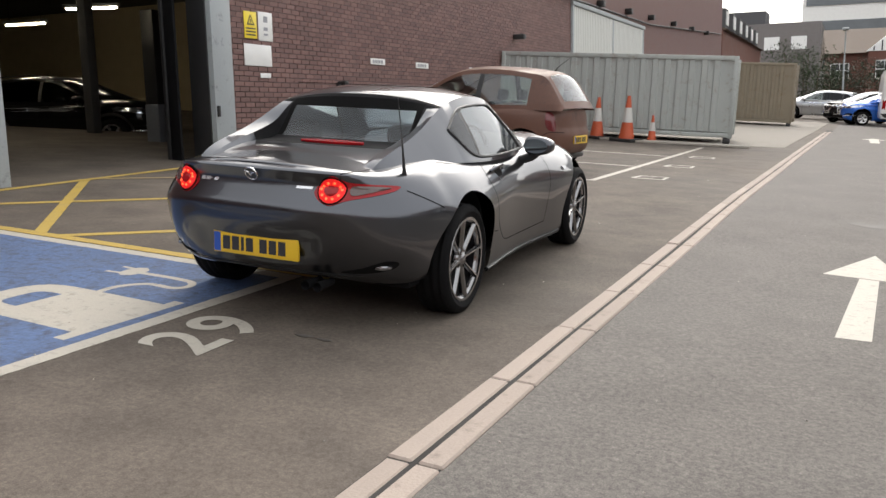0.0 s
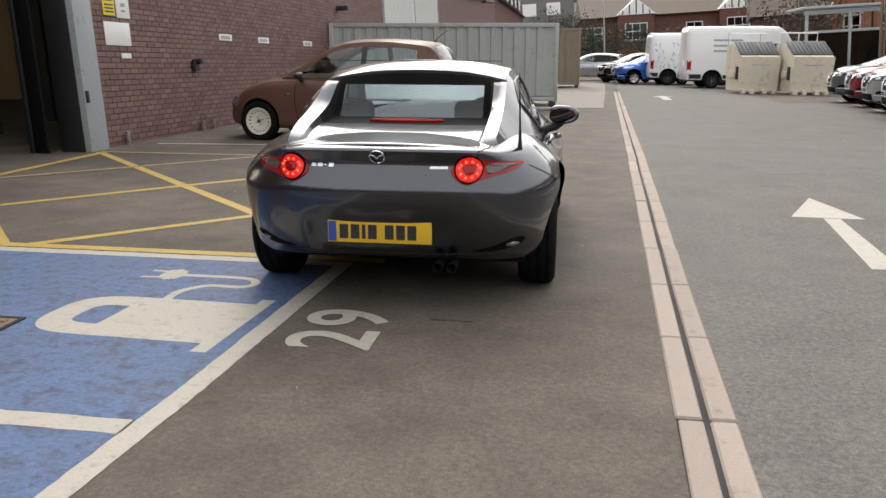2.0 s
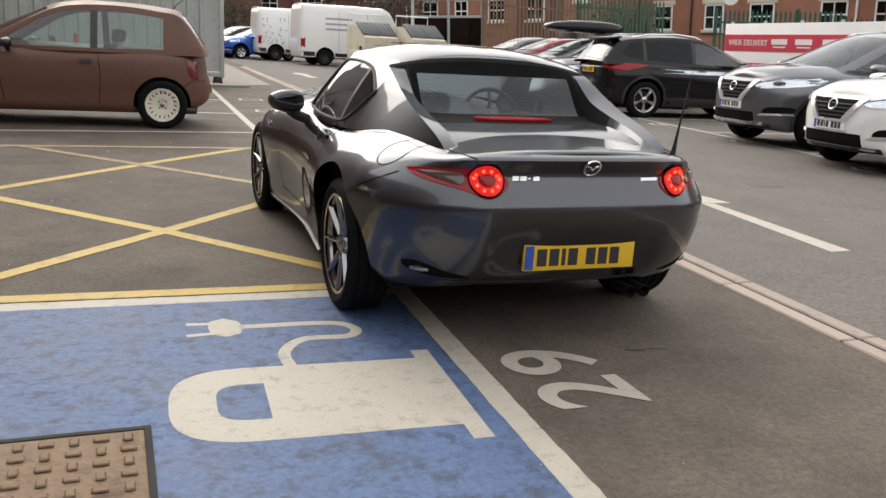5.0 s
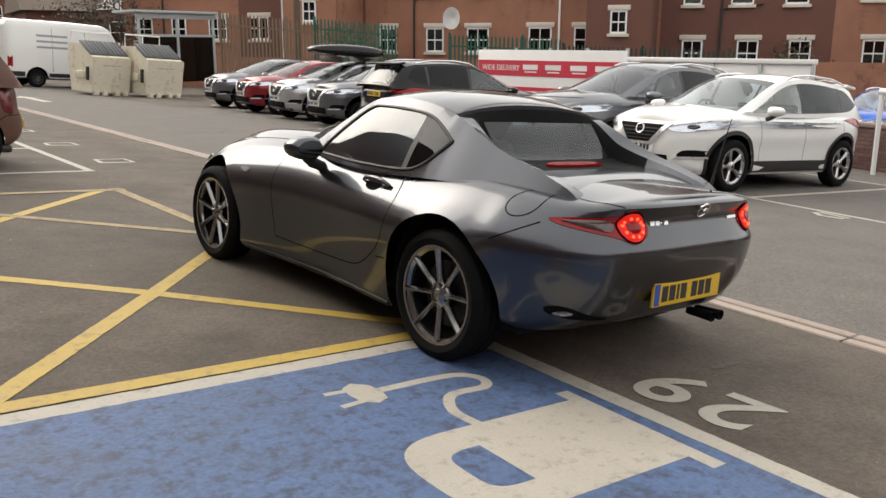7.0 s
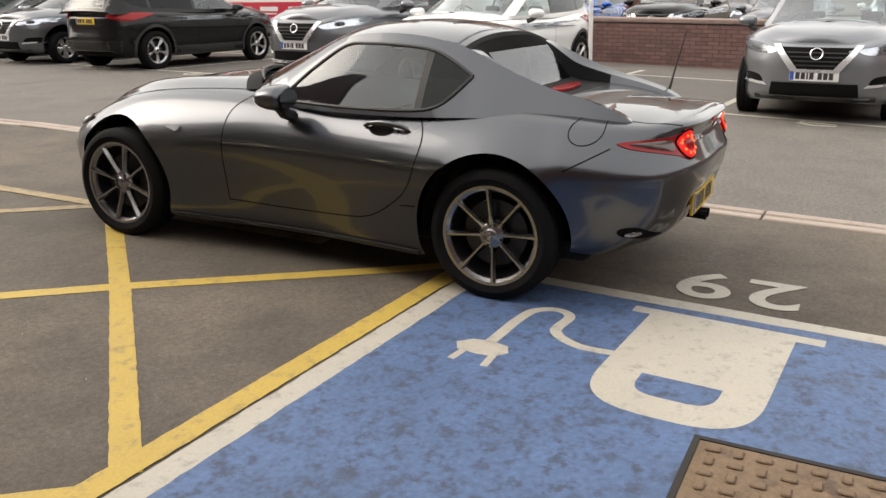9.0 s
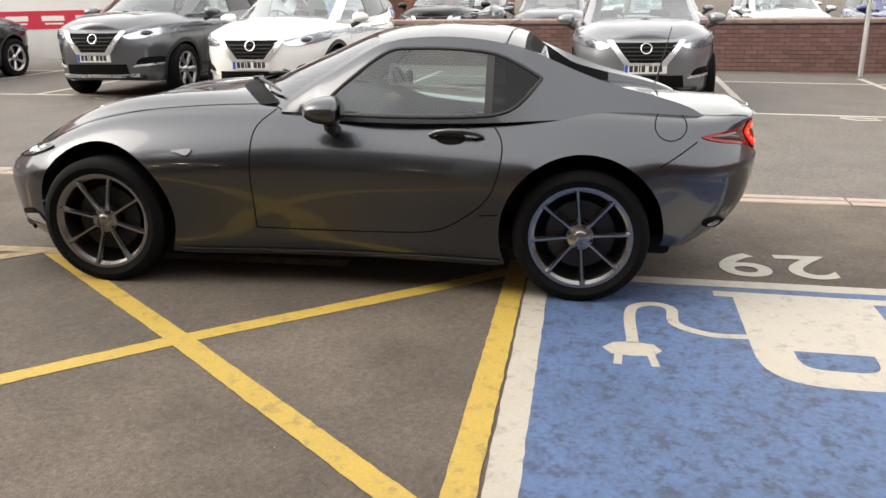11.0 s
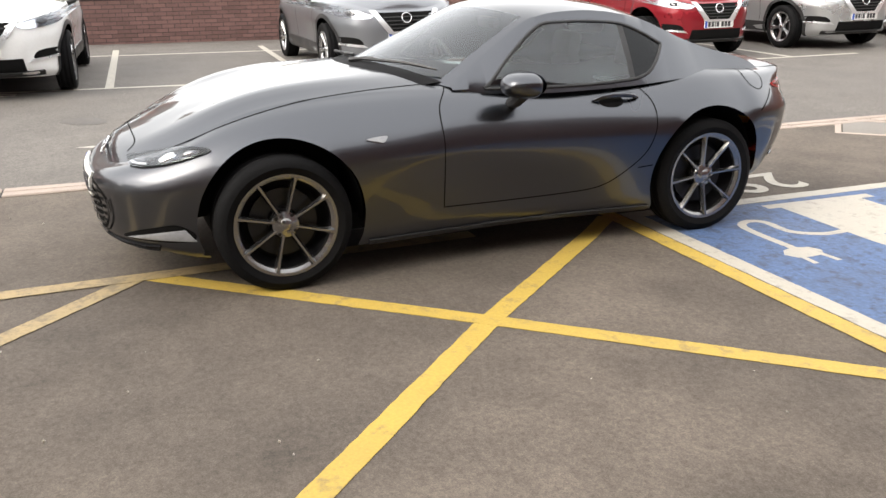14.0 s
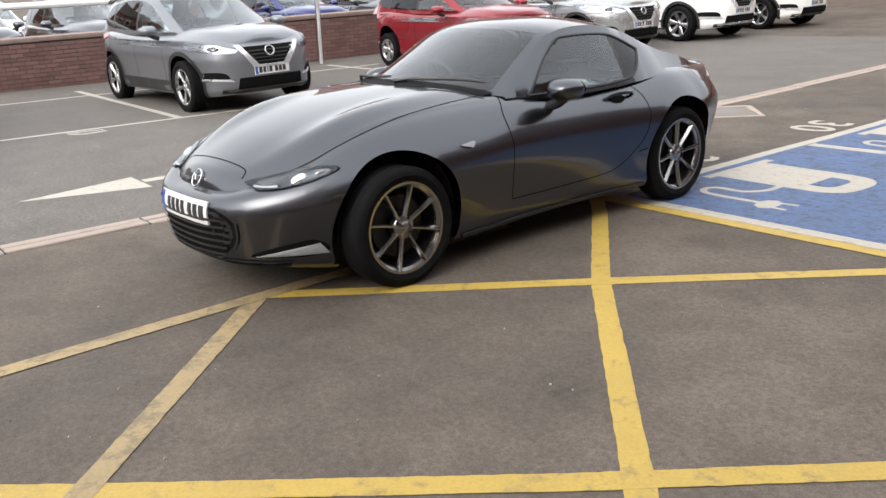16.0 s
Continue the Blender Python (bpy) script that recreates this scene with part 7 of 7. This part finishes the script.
BANNER_RED = mat("red banner", (0.55, 0.03, 0.06), 0.5, vary=0.06)
BANNER_W = mat("white banner", (0.75, 0.74, 0.73), 0.5, vary=0.06)
bn = thing("banner_fence", stand(12.1, 9.4, 91), "white and red advertising banner on a fence above the wall", "banner")
part("back_sheet", box(0, 0.0, 0.2, 4.8, 0.04, 2.05, 0.005), BANNER_W, bn)
for z0, z1 in ((1.42, 1.80), (0.80, 1.16)):
    stripe = part("red_stripe", box(0.02, 0.04, z0, 4.78, 0.05, z1), BANNER_RED, bn, "red printed stripe")
    for x in (1.9, 2.65, 0.35, 1.1):
        part("logo_bar", box(x, 0.05, z0 + 0.16, x + 0.5, 0.054, z1 - 0.1), BANNER_W, stripe)
        part("logo_bar", box(x + 0.04, 0.05, z0 + 0.09, x + 0.44, 0.054, z0 + 0.12), BANNER_W, stripe)
    letters("WIDE DELIVERY", 0.19, 0.003, BANNER_W, "lettering", stripe, pose(3.95, 0.053, (z0 + z1) / 2, 90, 0, 180))
for k in range(5):
    part("fence_post", box(1.15 * k + 0.0, -0.06, -0.1, 1.15 * k + 0.06, 0.0, 2.1, 0.006), CLADDING, bn)
pf = thing("panel_fence", stand(11.9, 5.0, 91), "white boarded panel fence with a coping above the low wall", "fence")
for k in range(4):
    part("panel", box(1.02 * k, 0, 0.7, 1.02 * k + 0.99, 0.05, 1.86, 0.01), BANNER_W, pf)
    part("post", box(1.02 * k - 0.04, 0.02, 0.6, 1.02 * k + 0.02, 0.09, 1.9, 0.006), CLADDING, pf)
part("coping", box(-0.05, -0.03, 1.86, 4.12, 0.1, 1.95, 0.01), BANNER_W, pf)


# ---- bins ----
BIN = mat("cream bin steel", (0.66, 0.61, 0.49), 0.5, vary=0.08, wear=0.3, wear_scale=3, dark=(0.4, 0.32, 0.2))
BIN_LID = mat("dark grey bin lid", (0.075, 0.08, 0.085), 0.5, vary=0.1)


def skip_bin(x, y, rz):
    b = thing("waste_bin", on(x, y, rz), "cream steel waste bin with ribbed dark lids", "waste bin", "waste bins")
    body = bmesh.new()
    slab([(-0.75, 0.1), (0.75, 0.1), (0.95, 1.28), (-0.95, 1.28)], -0.68, 0.68, body, axis="x")
    for v in body.verts:
        v.co = (v.co.x, v.co.y, v.co.z)
    part("body", body, BIN, b)
    for sd in (-1, 1):
        part("side_pocket", box(sd * 0.68 - 0.06, -0.3, 0.55, sd * 0.68 + 0.06, 0.3, 0.8, 0.015), BIN, b)
        part("handle", box(sd * 0.71 - 0.04, -0.62, 0.5, sd * 0.71 + 0.04, -0.5, 0.95, 0.01), TRIM, b)
        lid = part("lid", box(-0.335, -0.95, 0, 0.335, 0.0, 0.05, 0.012), BIN_LID, b, m=pose(sd * 0.345, 0.1, 1.78, 28))
        for k in range(5):
            part("lid_rib", box(-0.30 + 0.135 * k, -0.93, 0.05, -0.24 + 0.135 * k, -0.02, 0.075, 0.006), BIN_LID, lid)
        for k in range(2):
            part("foot", box(sd * (0.22 + 0.3 * k) - 0.08, -0.85, 0.0, sd * (0.22 + 0.3 * k) + 0.08, -0.6, 0.16, 0.01), BIN, b)
    top = bmesh.new()
    slab([(0.95, 1.28), (-0.9, 1.27), (0.1, 1.72), (0.95, 1.72)], -0.67, 0.67, top, axis="x")
    part("hopper", top, BIN, b)
    rail = bmesh.new()
    tube([(-0.66, 0.7, 1.7), (-0.66, 0.7, 2.12), (0.66, 0.7, 2.12), (0.66, 0.7, 1.7)], 0.025, 8, rail)
    tube([(0, 0.7, 1.75), (0, 0.7, 2.12)], 0.02, 8, rail)
    part("rail", rail, RAIL, b)
    part("label_bar", box(-0.3, -0.925, 1.0, 0.3, -0.89, 1.12), PLATE_B, b, "blue printed strip", m=pose(0, 0.02, 0.0, 0))
    return b


skip_bin(6.75, 28.3, 8)
skip_bin(8.35, 27.6, 8)

# ---- palisade fences ----
PAL_B = mat("rusty palisade steel", (0.17, 0.12, 0.08), 0.7, 0.2, vary=0.25)
PAL_D = mat("dark palisade steel", (0.022, 0.035, 0.03), 0.6, 0.0, vary=0.15)
PAL_G = mat("green palisade steel", (0.02, 0.085, 0.06), 0.55, 0.0, vary=0.12)


def palisade(a, b, height, material, label, lift=0.0):
    """Pointed pales between two points of the yard, on two rails and posts."""
    va, vb = Vector((*a, 0)), Vector((*b, 0))
    L = (vb - va).length
    f = thing("palisade_fence", stand(a[0], a[1], math.degrees(math.atan2(vb.y - va.y, vb.x - va.x)), lift), label, "fence", "palisade fences")
    drop = ((SITE @ vb).z - (SITE @ va).z) / L
    pale = mesh_of("pale", slab([(-0.035, 0), (0.035, 0), (0.035, height - 0.1), (0, height), (-0.035, height - 0.1)], -0.008, 0.008, axis="y"), material)
    n = int(L / 0.155)
    for k in range(n):
        part("pale", pale, material, f, m=pose(0.08 + 0.155 * k, 0, drop * 0.155 * k))
    for z in (0.45, height - 0.45):
        part("rail", slab([(0, z), (L, z + drop * L), (L, z + 0.06 + drop * L), (0, z + 0.06)], 0.01, 0.05, axis="y"), material, f)
    for k in range(int(L / 2.75) + 1):
        part("post", box(2.75 * k - 0.04, 0.05, -0.2, 2.75 * k + 0.04, 0.13, height + 0.05 + drop * 2.75 * k), material, f)


palisade((10.6, 26.5), (14.6, 26.7), 2.6, PAL_B, "rust-brown steel palisade fence behind the parked cars", 0.5)
palisade((14.6, 26.7), (18.2, 26.2), 2.7, PAL_G, "green steel palisade fence before the brick houses", 0.55)
palisade((17.0, 21.5), (19.0, 17.8), 2.6, PAL_G, "green steel palisade fence before the brick houses", 0.2)
palisade((19.0, 17.8), (21.3, 12.4), 2.3, PAL_D, "dark green steel palisade fence on the terrace side", 0.3)

# ---- red brick terrace behind ----
RED_BRICK = mat("red brick", (0.30, 0.135, 0.085), 0.75, vary=0.25, scale=1.1, fine=45, bump=0.25, wear=0.22, wear_scale=0.6, dark=(0.13, 0.058, 0.042))
RED_BRICK_B = mat("darker red brick", (0.135, 0.056, 0.04), 0.75, vary=0.25, scale=1.1, fine=45, bump=0.25)
STONE = mat("pale lintel stone", (0.58, 0.53, 0.46), 0.7, vary=0.1)
SLATE = mat("brown roof tiles", (0.115, 0.085, 0.065), 0.75, vary=0.2, scale=4, fine=30, bump=0.4)
PANE_DARK = pane("house window glass", (0.1, 0.11, 0.12))
ROOM = mat("dark room", (0.02, 0.02, 0.02), 0.9)


def window_in(house, x, z, w, h, lintel=True, bars=1):
    """A sash window set in a wall that faces -y at y = 0: reveal, frame, panes, sill and lintel."""
    win = part("window", box(-w / 2, 0.02, -h / 2, w / 2, 0.10, h / 2), ROOM, house, m=pose(x, -0.025, z))
    fr = bmesh.new()
    for bx in ((-w / 2, -h / 2, -w / 2 + 0.07, h / 2), (w / 2 - 0.07, -h / 2, w / 2, h / 2), (-w / 2, h / 2 - 0.07, w / 2, h / 2), (-w / 2, -h / 2, w / 2, -h / 2 + 0.08), (-w / 2, -0.03, w / 2, 0.03)):
        box(bx[0], -0.03, bx[1], bx[2], 0.03, bx[3], bm=fr)
    for k in range(bars):
        xx = -w / 2 + w * (k + 1) / (bars + 1)
        box(xx - 0.02, -0.03, -h / 2, xx + 0.02, 0.03, h / 2, bm=fr)
    part("frame", fr, RAIL, win)
    part("pane", box(-w / 2 + 0.05, -0.004, -h / 2 + 0.05, w / 2 - 0.05, 0.004, h / 2 - 0.05), PANE_DARK, win)
    part("sill", box(-w / 2 - 0.1, -0.12, -h / 2 - 0.13, w / 2 + 0.1, 0.05, -h / 2, 0.01), STONE, win)
    if lintel:
        part("lintel", box(-w / 2 - 0.12, -0.06, h / 2, w / 2 + 0.12, 0.04, h / 2 + 0.22, 0.01), STONE, win)
    return win


def terrace(x, y, rz, length, height, base, brick, label, seed, wing=True):
    """A terraced house back: wall, roof, chimney, windows, downpipe and a rear wing."""
    rng = random.Random(seed)
    h = thing("terraced_house", stand(x, y, rz, base), label, "house", "terraced houses")
    part("wall", box(0, 0, -1.5, length, 7, height), brick, h)
    rf = bmesh.new()
    slab([(-0.3, height - 0.05), (3.5, height + 2.4), (7.3, height - 0.05)], 0, length, rf, axis="x")
    roof = part("roof", rf, SLATE, h)
    chim = part("chimney", box(length * 0.5 - 0.4, 3.1, height + 1.6, length * 0.5 + 0.4, 3.8, height + 3.6, 0.02), brick, roof)
    part("chimney_pot", lathe([(0.12, height + 3.6), (0.10, height + 4.0), (0.07, height + 4.0)], 12, "z"), SLATE, chim, m=pose(length * 0.5, 3.45, 0))
    for k, xx in enumerate((0.2, 0.5, 0.8)):
        window_in(h, length * xx + rng.uniform(-0.2, 0.2), height - 1.6, rng.choice((0.8, 0.95)), rng.choice((1.0, 1.25)), bars=0)
        window_in(h, length * xx + rng.uniform(-0.3, 0.3), height - 4.3, rng.choice((0.9, 1.1)), 1.15)
    dp = bmesh.new()
    tube([(length * 0.36, -0.08, -1), (length * 0.36, -0.08, height - 0.4), (length * 0.42, -0.08, height - 0.1)], 0.05, 8, dp)
    tube([(length * 0.36, -0.08, height - 2.4), (length * 0.6, -0.08, height - 2.2)], 0.04, 8, dp)
    part("downpipe", dp, RAIL if seed % 2 else TRIM, h)
    if wing:
        wg = part("rear_wing", box(length * 0.60, -3.2, -1.5, length * 0.98, 0, height - 2.2), RED_BRICK_B if brick is RED_BRICK else RED_BRICK, h)
        wr = bmesh.new()
        slab([(-3.3, height - 2.25), (0, height - 0.9), (0, height - 2.25)], length * 0.59, length * 0.99, wr, axis="x")
        part("wing_roof", wr, SLATE, wg)
        w2 = window_in(wg, length * 0.79, height - 3.6, 0.7, 0.95)
        w2.matrix_basis = pose(length * 0.79, -3.225, height - 3.6)
    return h


TA, TB = Vector((14.0, 46.0)), Vector((40.0, 6.0))
tdir = (TB - TA).normalized()
trz = math.degrees(math.atan2(tdir.y, tdir.x))
for k in range(7):
    p = TA + tdir * 7.2 * k
    terrace(p.x, p.y, trz, 7.2, 6.6 + 0.3 * (k % 2), 0.6, (RED_BRICK, RED_BRICK_B)[k % 3 == 1], "red brick terraced house with stone sills and a rear wing", k, k % 2 == 1)
solid("wall_yard", box(0, 0, -1, 42, 0.22, 1.3), RED_BRICK, stand(15.5, 39.5, trz, 0.3), "red brick yard wall before the terraced houses", "wall", kind="structure")
ds = thing("satellite_dish", stand(23.6, 28.9, trz, 4.0), "pale grey satellite dish on the house wall", "satellite dish")
part("dish", lathe([(0.0, -0.1), (0.3, -0.16), (0.5, -0.3), (0.48, -0.3), (0.0, -0.07)], 28, "y"), mat("pale grey dish", (0.55, 0.55, 0.54), 0.5), ds, m=pose(0, -0.3, 0, 0, 0, -20))
part("arm", tube([(0, 0.6, -0.2), (0, -0.3, 0)], 0.03, 8), CLADDING, ds)


# ---- long brick block with gabled bays at the end of the lane ----
def gable_block(x, y, rz, length, height, base, n, label, rise=4.2):
    b = thing("brick_block", stand(x, y, rz, base), label, "building", "brick blocks")
    part("wall", box(0, 0, -4, length, 10, height), RED_BRICK_B, b)
    rf = bmesh.new()
    slab([(-0.6, height - 0.1), (5, height + rise), (10.6, height - 0.1)], -0.4, length + 0.4, rf, axis="x")
    part("roof", rf, SLATE, b)
    for k in range(n):
        xx = length * (k + 0.5) / n
        bay_ = part("gable_bay", box(xx - 1.6, -0.9, -4, xx + 1.6, 0.1, height), RED_BRICK_B, b)
        gb = bmesh.new()
        slab([(xx - 1.75, height), (xx + 1.75, height), (xx, height + 1.45)], -1.0, 2.5, gb, axis="y")
        gable = part("gable", gb, RAIL, bay_, "white boarded gable")
        for j in range(5):
            xj = xx - 1.2 + 0.6 * j
            part("timber", box(xj - 0.05, -1.03, height + 0.05, xj + 0.05, -1.0, height + 1.36 - abs(xj - xx) * 0.83), TRIM, bay_)
        for zz in (height - 1.5, height - 4.3):
            w2 = window_in(bay_, xx, zz, 2.0, 1.5, False, 2)
            w2.matrix_basis = pose(xx, -0.925, zz)
    for k in range(n * 2):
        xx = length * (k + 0.5) / (2 * n)
        if k % 2 == 0 or n == 1:
            window_in(b, xx - length / n * 0.16, height - 1.5, 1.5, 1.2, False, 1)
            window_in(b, xx - length / n * 0.16, height - 4.3, 1.5, 1.2, False, 1)
    return b


gable_block(0.6, 78.0, 4, 18.0, 5.2, -0.3, 2, "dark red brick block with white gabled bays and a brown roof", 2.3)
gable_block(12.5, 60.0, -8, 24.0, 4.0, 0.2, 2, "lower dark red brick block with a broad brown tiled roof", 3.4)
ob_ = thing("office_tower", stand(-3.5, 110.0, 3, 1.5), "white banded office building above the roofs", "building")
part("wall", box(0, 0, -3, 28, 14, 21), mat("white cladding", (0.72, 0.71, 0.68), 0.6, vary=0.06), ob_)
for fl in range(5):
    part("window_band", box(0.4, -0.15, 3.0 + 3.6 * fl, 27.6, 0.02, 4.8 + 3.6 * fl), mat("banded glass", (0.10, 0.11, 0.12), 0.15, vary=0.15, scale=0.8, bump=0), ob_)
gb_ = thing("flat_roofed_block", stand(-22, 100.0, 0, 1.5), "grey flat-roofed block with a row of windows far off", "building")
part("wall", box(0, 0, -3, 21, 12, 6.5), mat("grey plaster", (0.17, 0.155, 0.15), 0.8, vary=0.15), gb_)
for k in range(7):
    part("window", box(1.2 + 2.8 * k, -0.1, 3.6, 2.8 + 2.8 * k, 0.05, 5.0), SIGN_WHITE, gb_)
part("roof_plant", box(9, 3, 6.5, 15, 8, 8.2), mat("dark roof plant", (0.07, 0.07, 0.075), 0.7), gb_)
# continuation of the building line with dormers
nb = thing("slated_building", stand(-14.5, 57.0, 0, 0.3), "dark slated building with small dormers along the lane", "building")
part("wall", box(0, 0, -2, 9, 26, 4.6), RED_BRICK_B, nb)
rf = bmesh.new()
slab([(-0.3, 4.5), (4.5, 7.2), (9.3, 4.5)], 0, 26, rf, axis="y")
part("roof", rf, SLATE, nb)
for k in range(6):
    dm = part("dormer", box(6.6, 2 + 4 * k, 4.8, 8.9, 3.6 + 4 * k, 6.1), DARK_WALL, nb)
    part("dormer_window", box(8.9, 2.2 + 4 * k, 5.0, 8.95, 3.4 + 4 * k, 5.9), SIGN_WHITE, dm)

# ---- lamp post, glazed shelter ----
lp = thing("street_lamp", stand(2.0, 58.0, 0), "slim grey street lamp post at the end of the lane", "street lamp")
part("pole", tube([(0, 0, 0), (0, 0, 5.5)], [0.06, 0.04], 10), CLADDING, lp)
part("head", box(-0.2, -0.5, 5.45, 0.2, 0.3, 5.6, 0.03), CLADDING, lp)
sh = thing("glazed_shelter", stand(9.2, 30.8, 6, 0.1), "glazed shelter with pale posts beside the fence", "shelter")
for xx in (0, 1.6, 3.2):
    part("post", box(xx - 0.05, -0.05, 0, xx + 0.05, 0.05, 2.9, 0.01), CLADDING, sh)
part("beam", box(-0.1, -0.06, 2.75, 3.3, 0.06, 2.95, 0.01), CLADDING, sh)
part("beam", box(-0.1, -0.05, 2.05, 3.3, 0.05, 2.15, 0.01), CLADDING, sh)
part("pane", box(0.05, -0.01, 0.3, 1.55, 0.01, 2.05), PANE_DARK, sh)
part("pane", box(1.65, -0.01, 0.3, 3.15, 0.01, 2.05), PANE_DARK, sh)
part("roof", box(-0.2, -0.2, 2.95, 3.4, 1.8, 3.05, 0.02), CLADDING, sh)
pp = thing("telegraph_pole", stand(14.3, 27.6, 0), "dark timber pole behind the palisade fence", "pole")
part("pole", tube([(0, 0, -0.3), (0, 0, 8.0)], [0.15, 0.11], 12), mat("dark timber", (0.11, 0.075, 0.05), 0.85, vary=0.2, scale=6), pp)


# ---- hedges and bushes ----
def bush(x, y, w, d, h, label, seed, green=(0.03, 0.05, 0.016), count=2600):
    """Stems and many small leaves in an uneven crown."""
    rng = random.Random(seed)
    b = thing("bush", stand(x, y, 0), label, "bush", "bushes")
    stems = bmesh.new()
    for k in range(6):
        sx, sy = rng.uniform(-w, w) * 0.4, rng.uniform(-d, d) * 0.4
        tube([(sx, sy, -0.1), (sx * 1.2, sy * 1.2, h * 0.45), (sx * 1.7, sy * 1.7, h * 0.85)], [0.06, 0.04, 0.015], 6, stems)
    part("stem", stems, mat("bark", (0.09, 0.065, 0.045), 0.9), b)
    verts, faces = [], []
    lumps = [(rng.uniform(-w, w) * 0.7, rng.uniform(-d, d) * 0.6, h * rng.uniform(0.25, 0.85), rng.uniform(0.25, 0.5) * h) for _ in range(14)]
    for k in range(int(count * 1.6)):
        lx, ly, lz, lr = rng.choice(lumps)
        v = Vector((rng.gauss(0, 1), rng.gauss(0, 1), rng.gauss(0, 1))).normalized() * lr * rng.uniform(0.55, 1.05)
        c = Vector((lx + v.x, ly + v.y * 0.7, max(0.05, lz + v.z * 0.8)))
        a, e = Vector((rng.gauss(0, 1), rng.gauss(0, 1), rng.gauss(0, 1))).normalized(), Vector((rng.gauss(0, 1), rng.gauss(0, 1), rng.gauss(0, 1))).normalized()
        s = rng.uniform(0.045, 0.10) * min(1.2, h / 2.5)
        i = len(verts)
        verts += [c - a * s, c + e * s * 0.5, c + a * s, c - e * s * 0.5]
        faces.append((i, i + 1, i + 2, i + 3))
    me = bpy.data.meshes.new("leaves")
    me.from_pydata(verts, [], faces)
    lm = mat("leaf green", green, 0.6, vary=0.3, scale=1.5, island=0.35, bump=0)
    me.materials.append(lm)
    tagged(part("leaves", me, lm, b), kind="stuff")


for k in range(5):
    bush(2.0 + 4.2 * k, 66.0 - 3.2 * k, 2.6, 1.6, 3.6 if k < 2 else 2.6, "dense dark green hedge bush before the brick block", k, (0.02, 0.033, 0.013))
bush(-0.5, 62.0, 2.2, 1.8, 5.0, "tall green bush beside the beige container", 9, (0.028, 0.042, 0.014))
bush(19.5, 31.5, 1.3, 1.0, 3.2, "green garden bush against the brick houses", 10, (0.06, 0.09, 0.03), 1500)
bush(32.5, 17.0, 1.6, 1.0, 3.6, "brownish shrub against the brick houses", 12, (0.08, 0.065, 0.03), 1500)
bush(13.0, 44.5, 3.0, 1.5, 6.0, "bare brown tree thicket beside the brick houses", 13, (0.055, 0.045, 0.03), 3500)


# ---- unseen wall added behind the camera: closes the yard, darkens low reflections ----
solid("wall_yard_south", box(-60, -0.3, -6, 60, 0, 7.5), RED_BRICK_B, stand(0, -27.0, 3), "unseen dark brick wall added to close the yard and darken reflections", "wall", kind="structure")
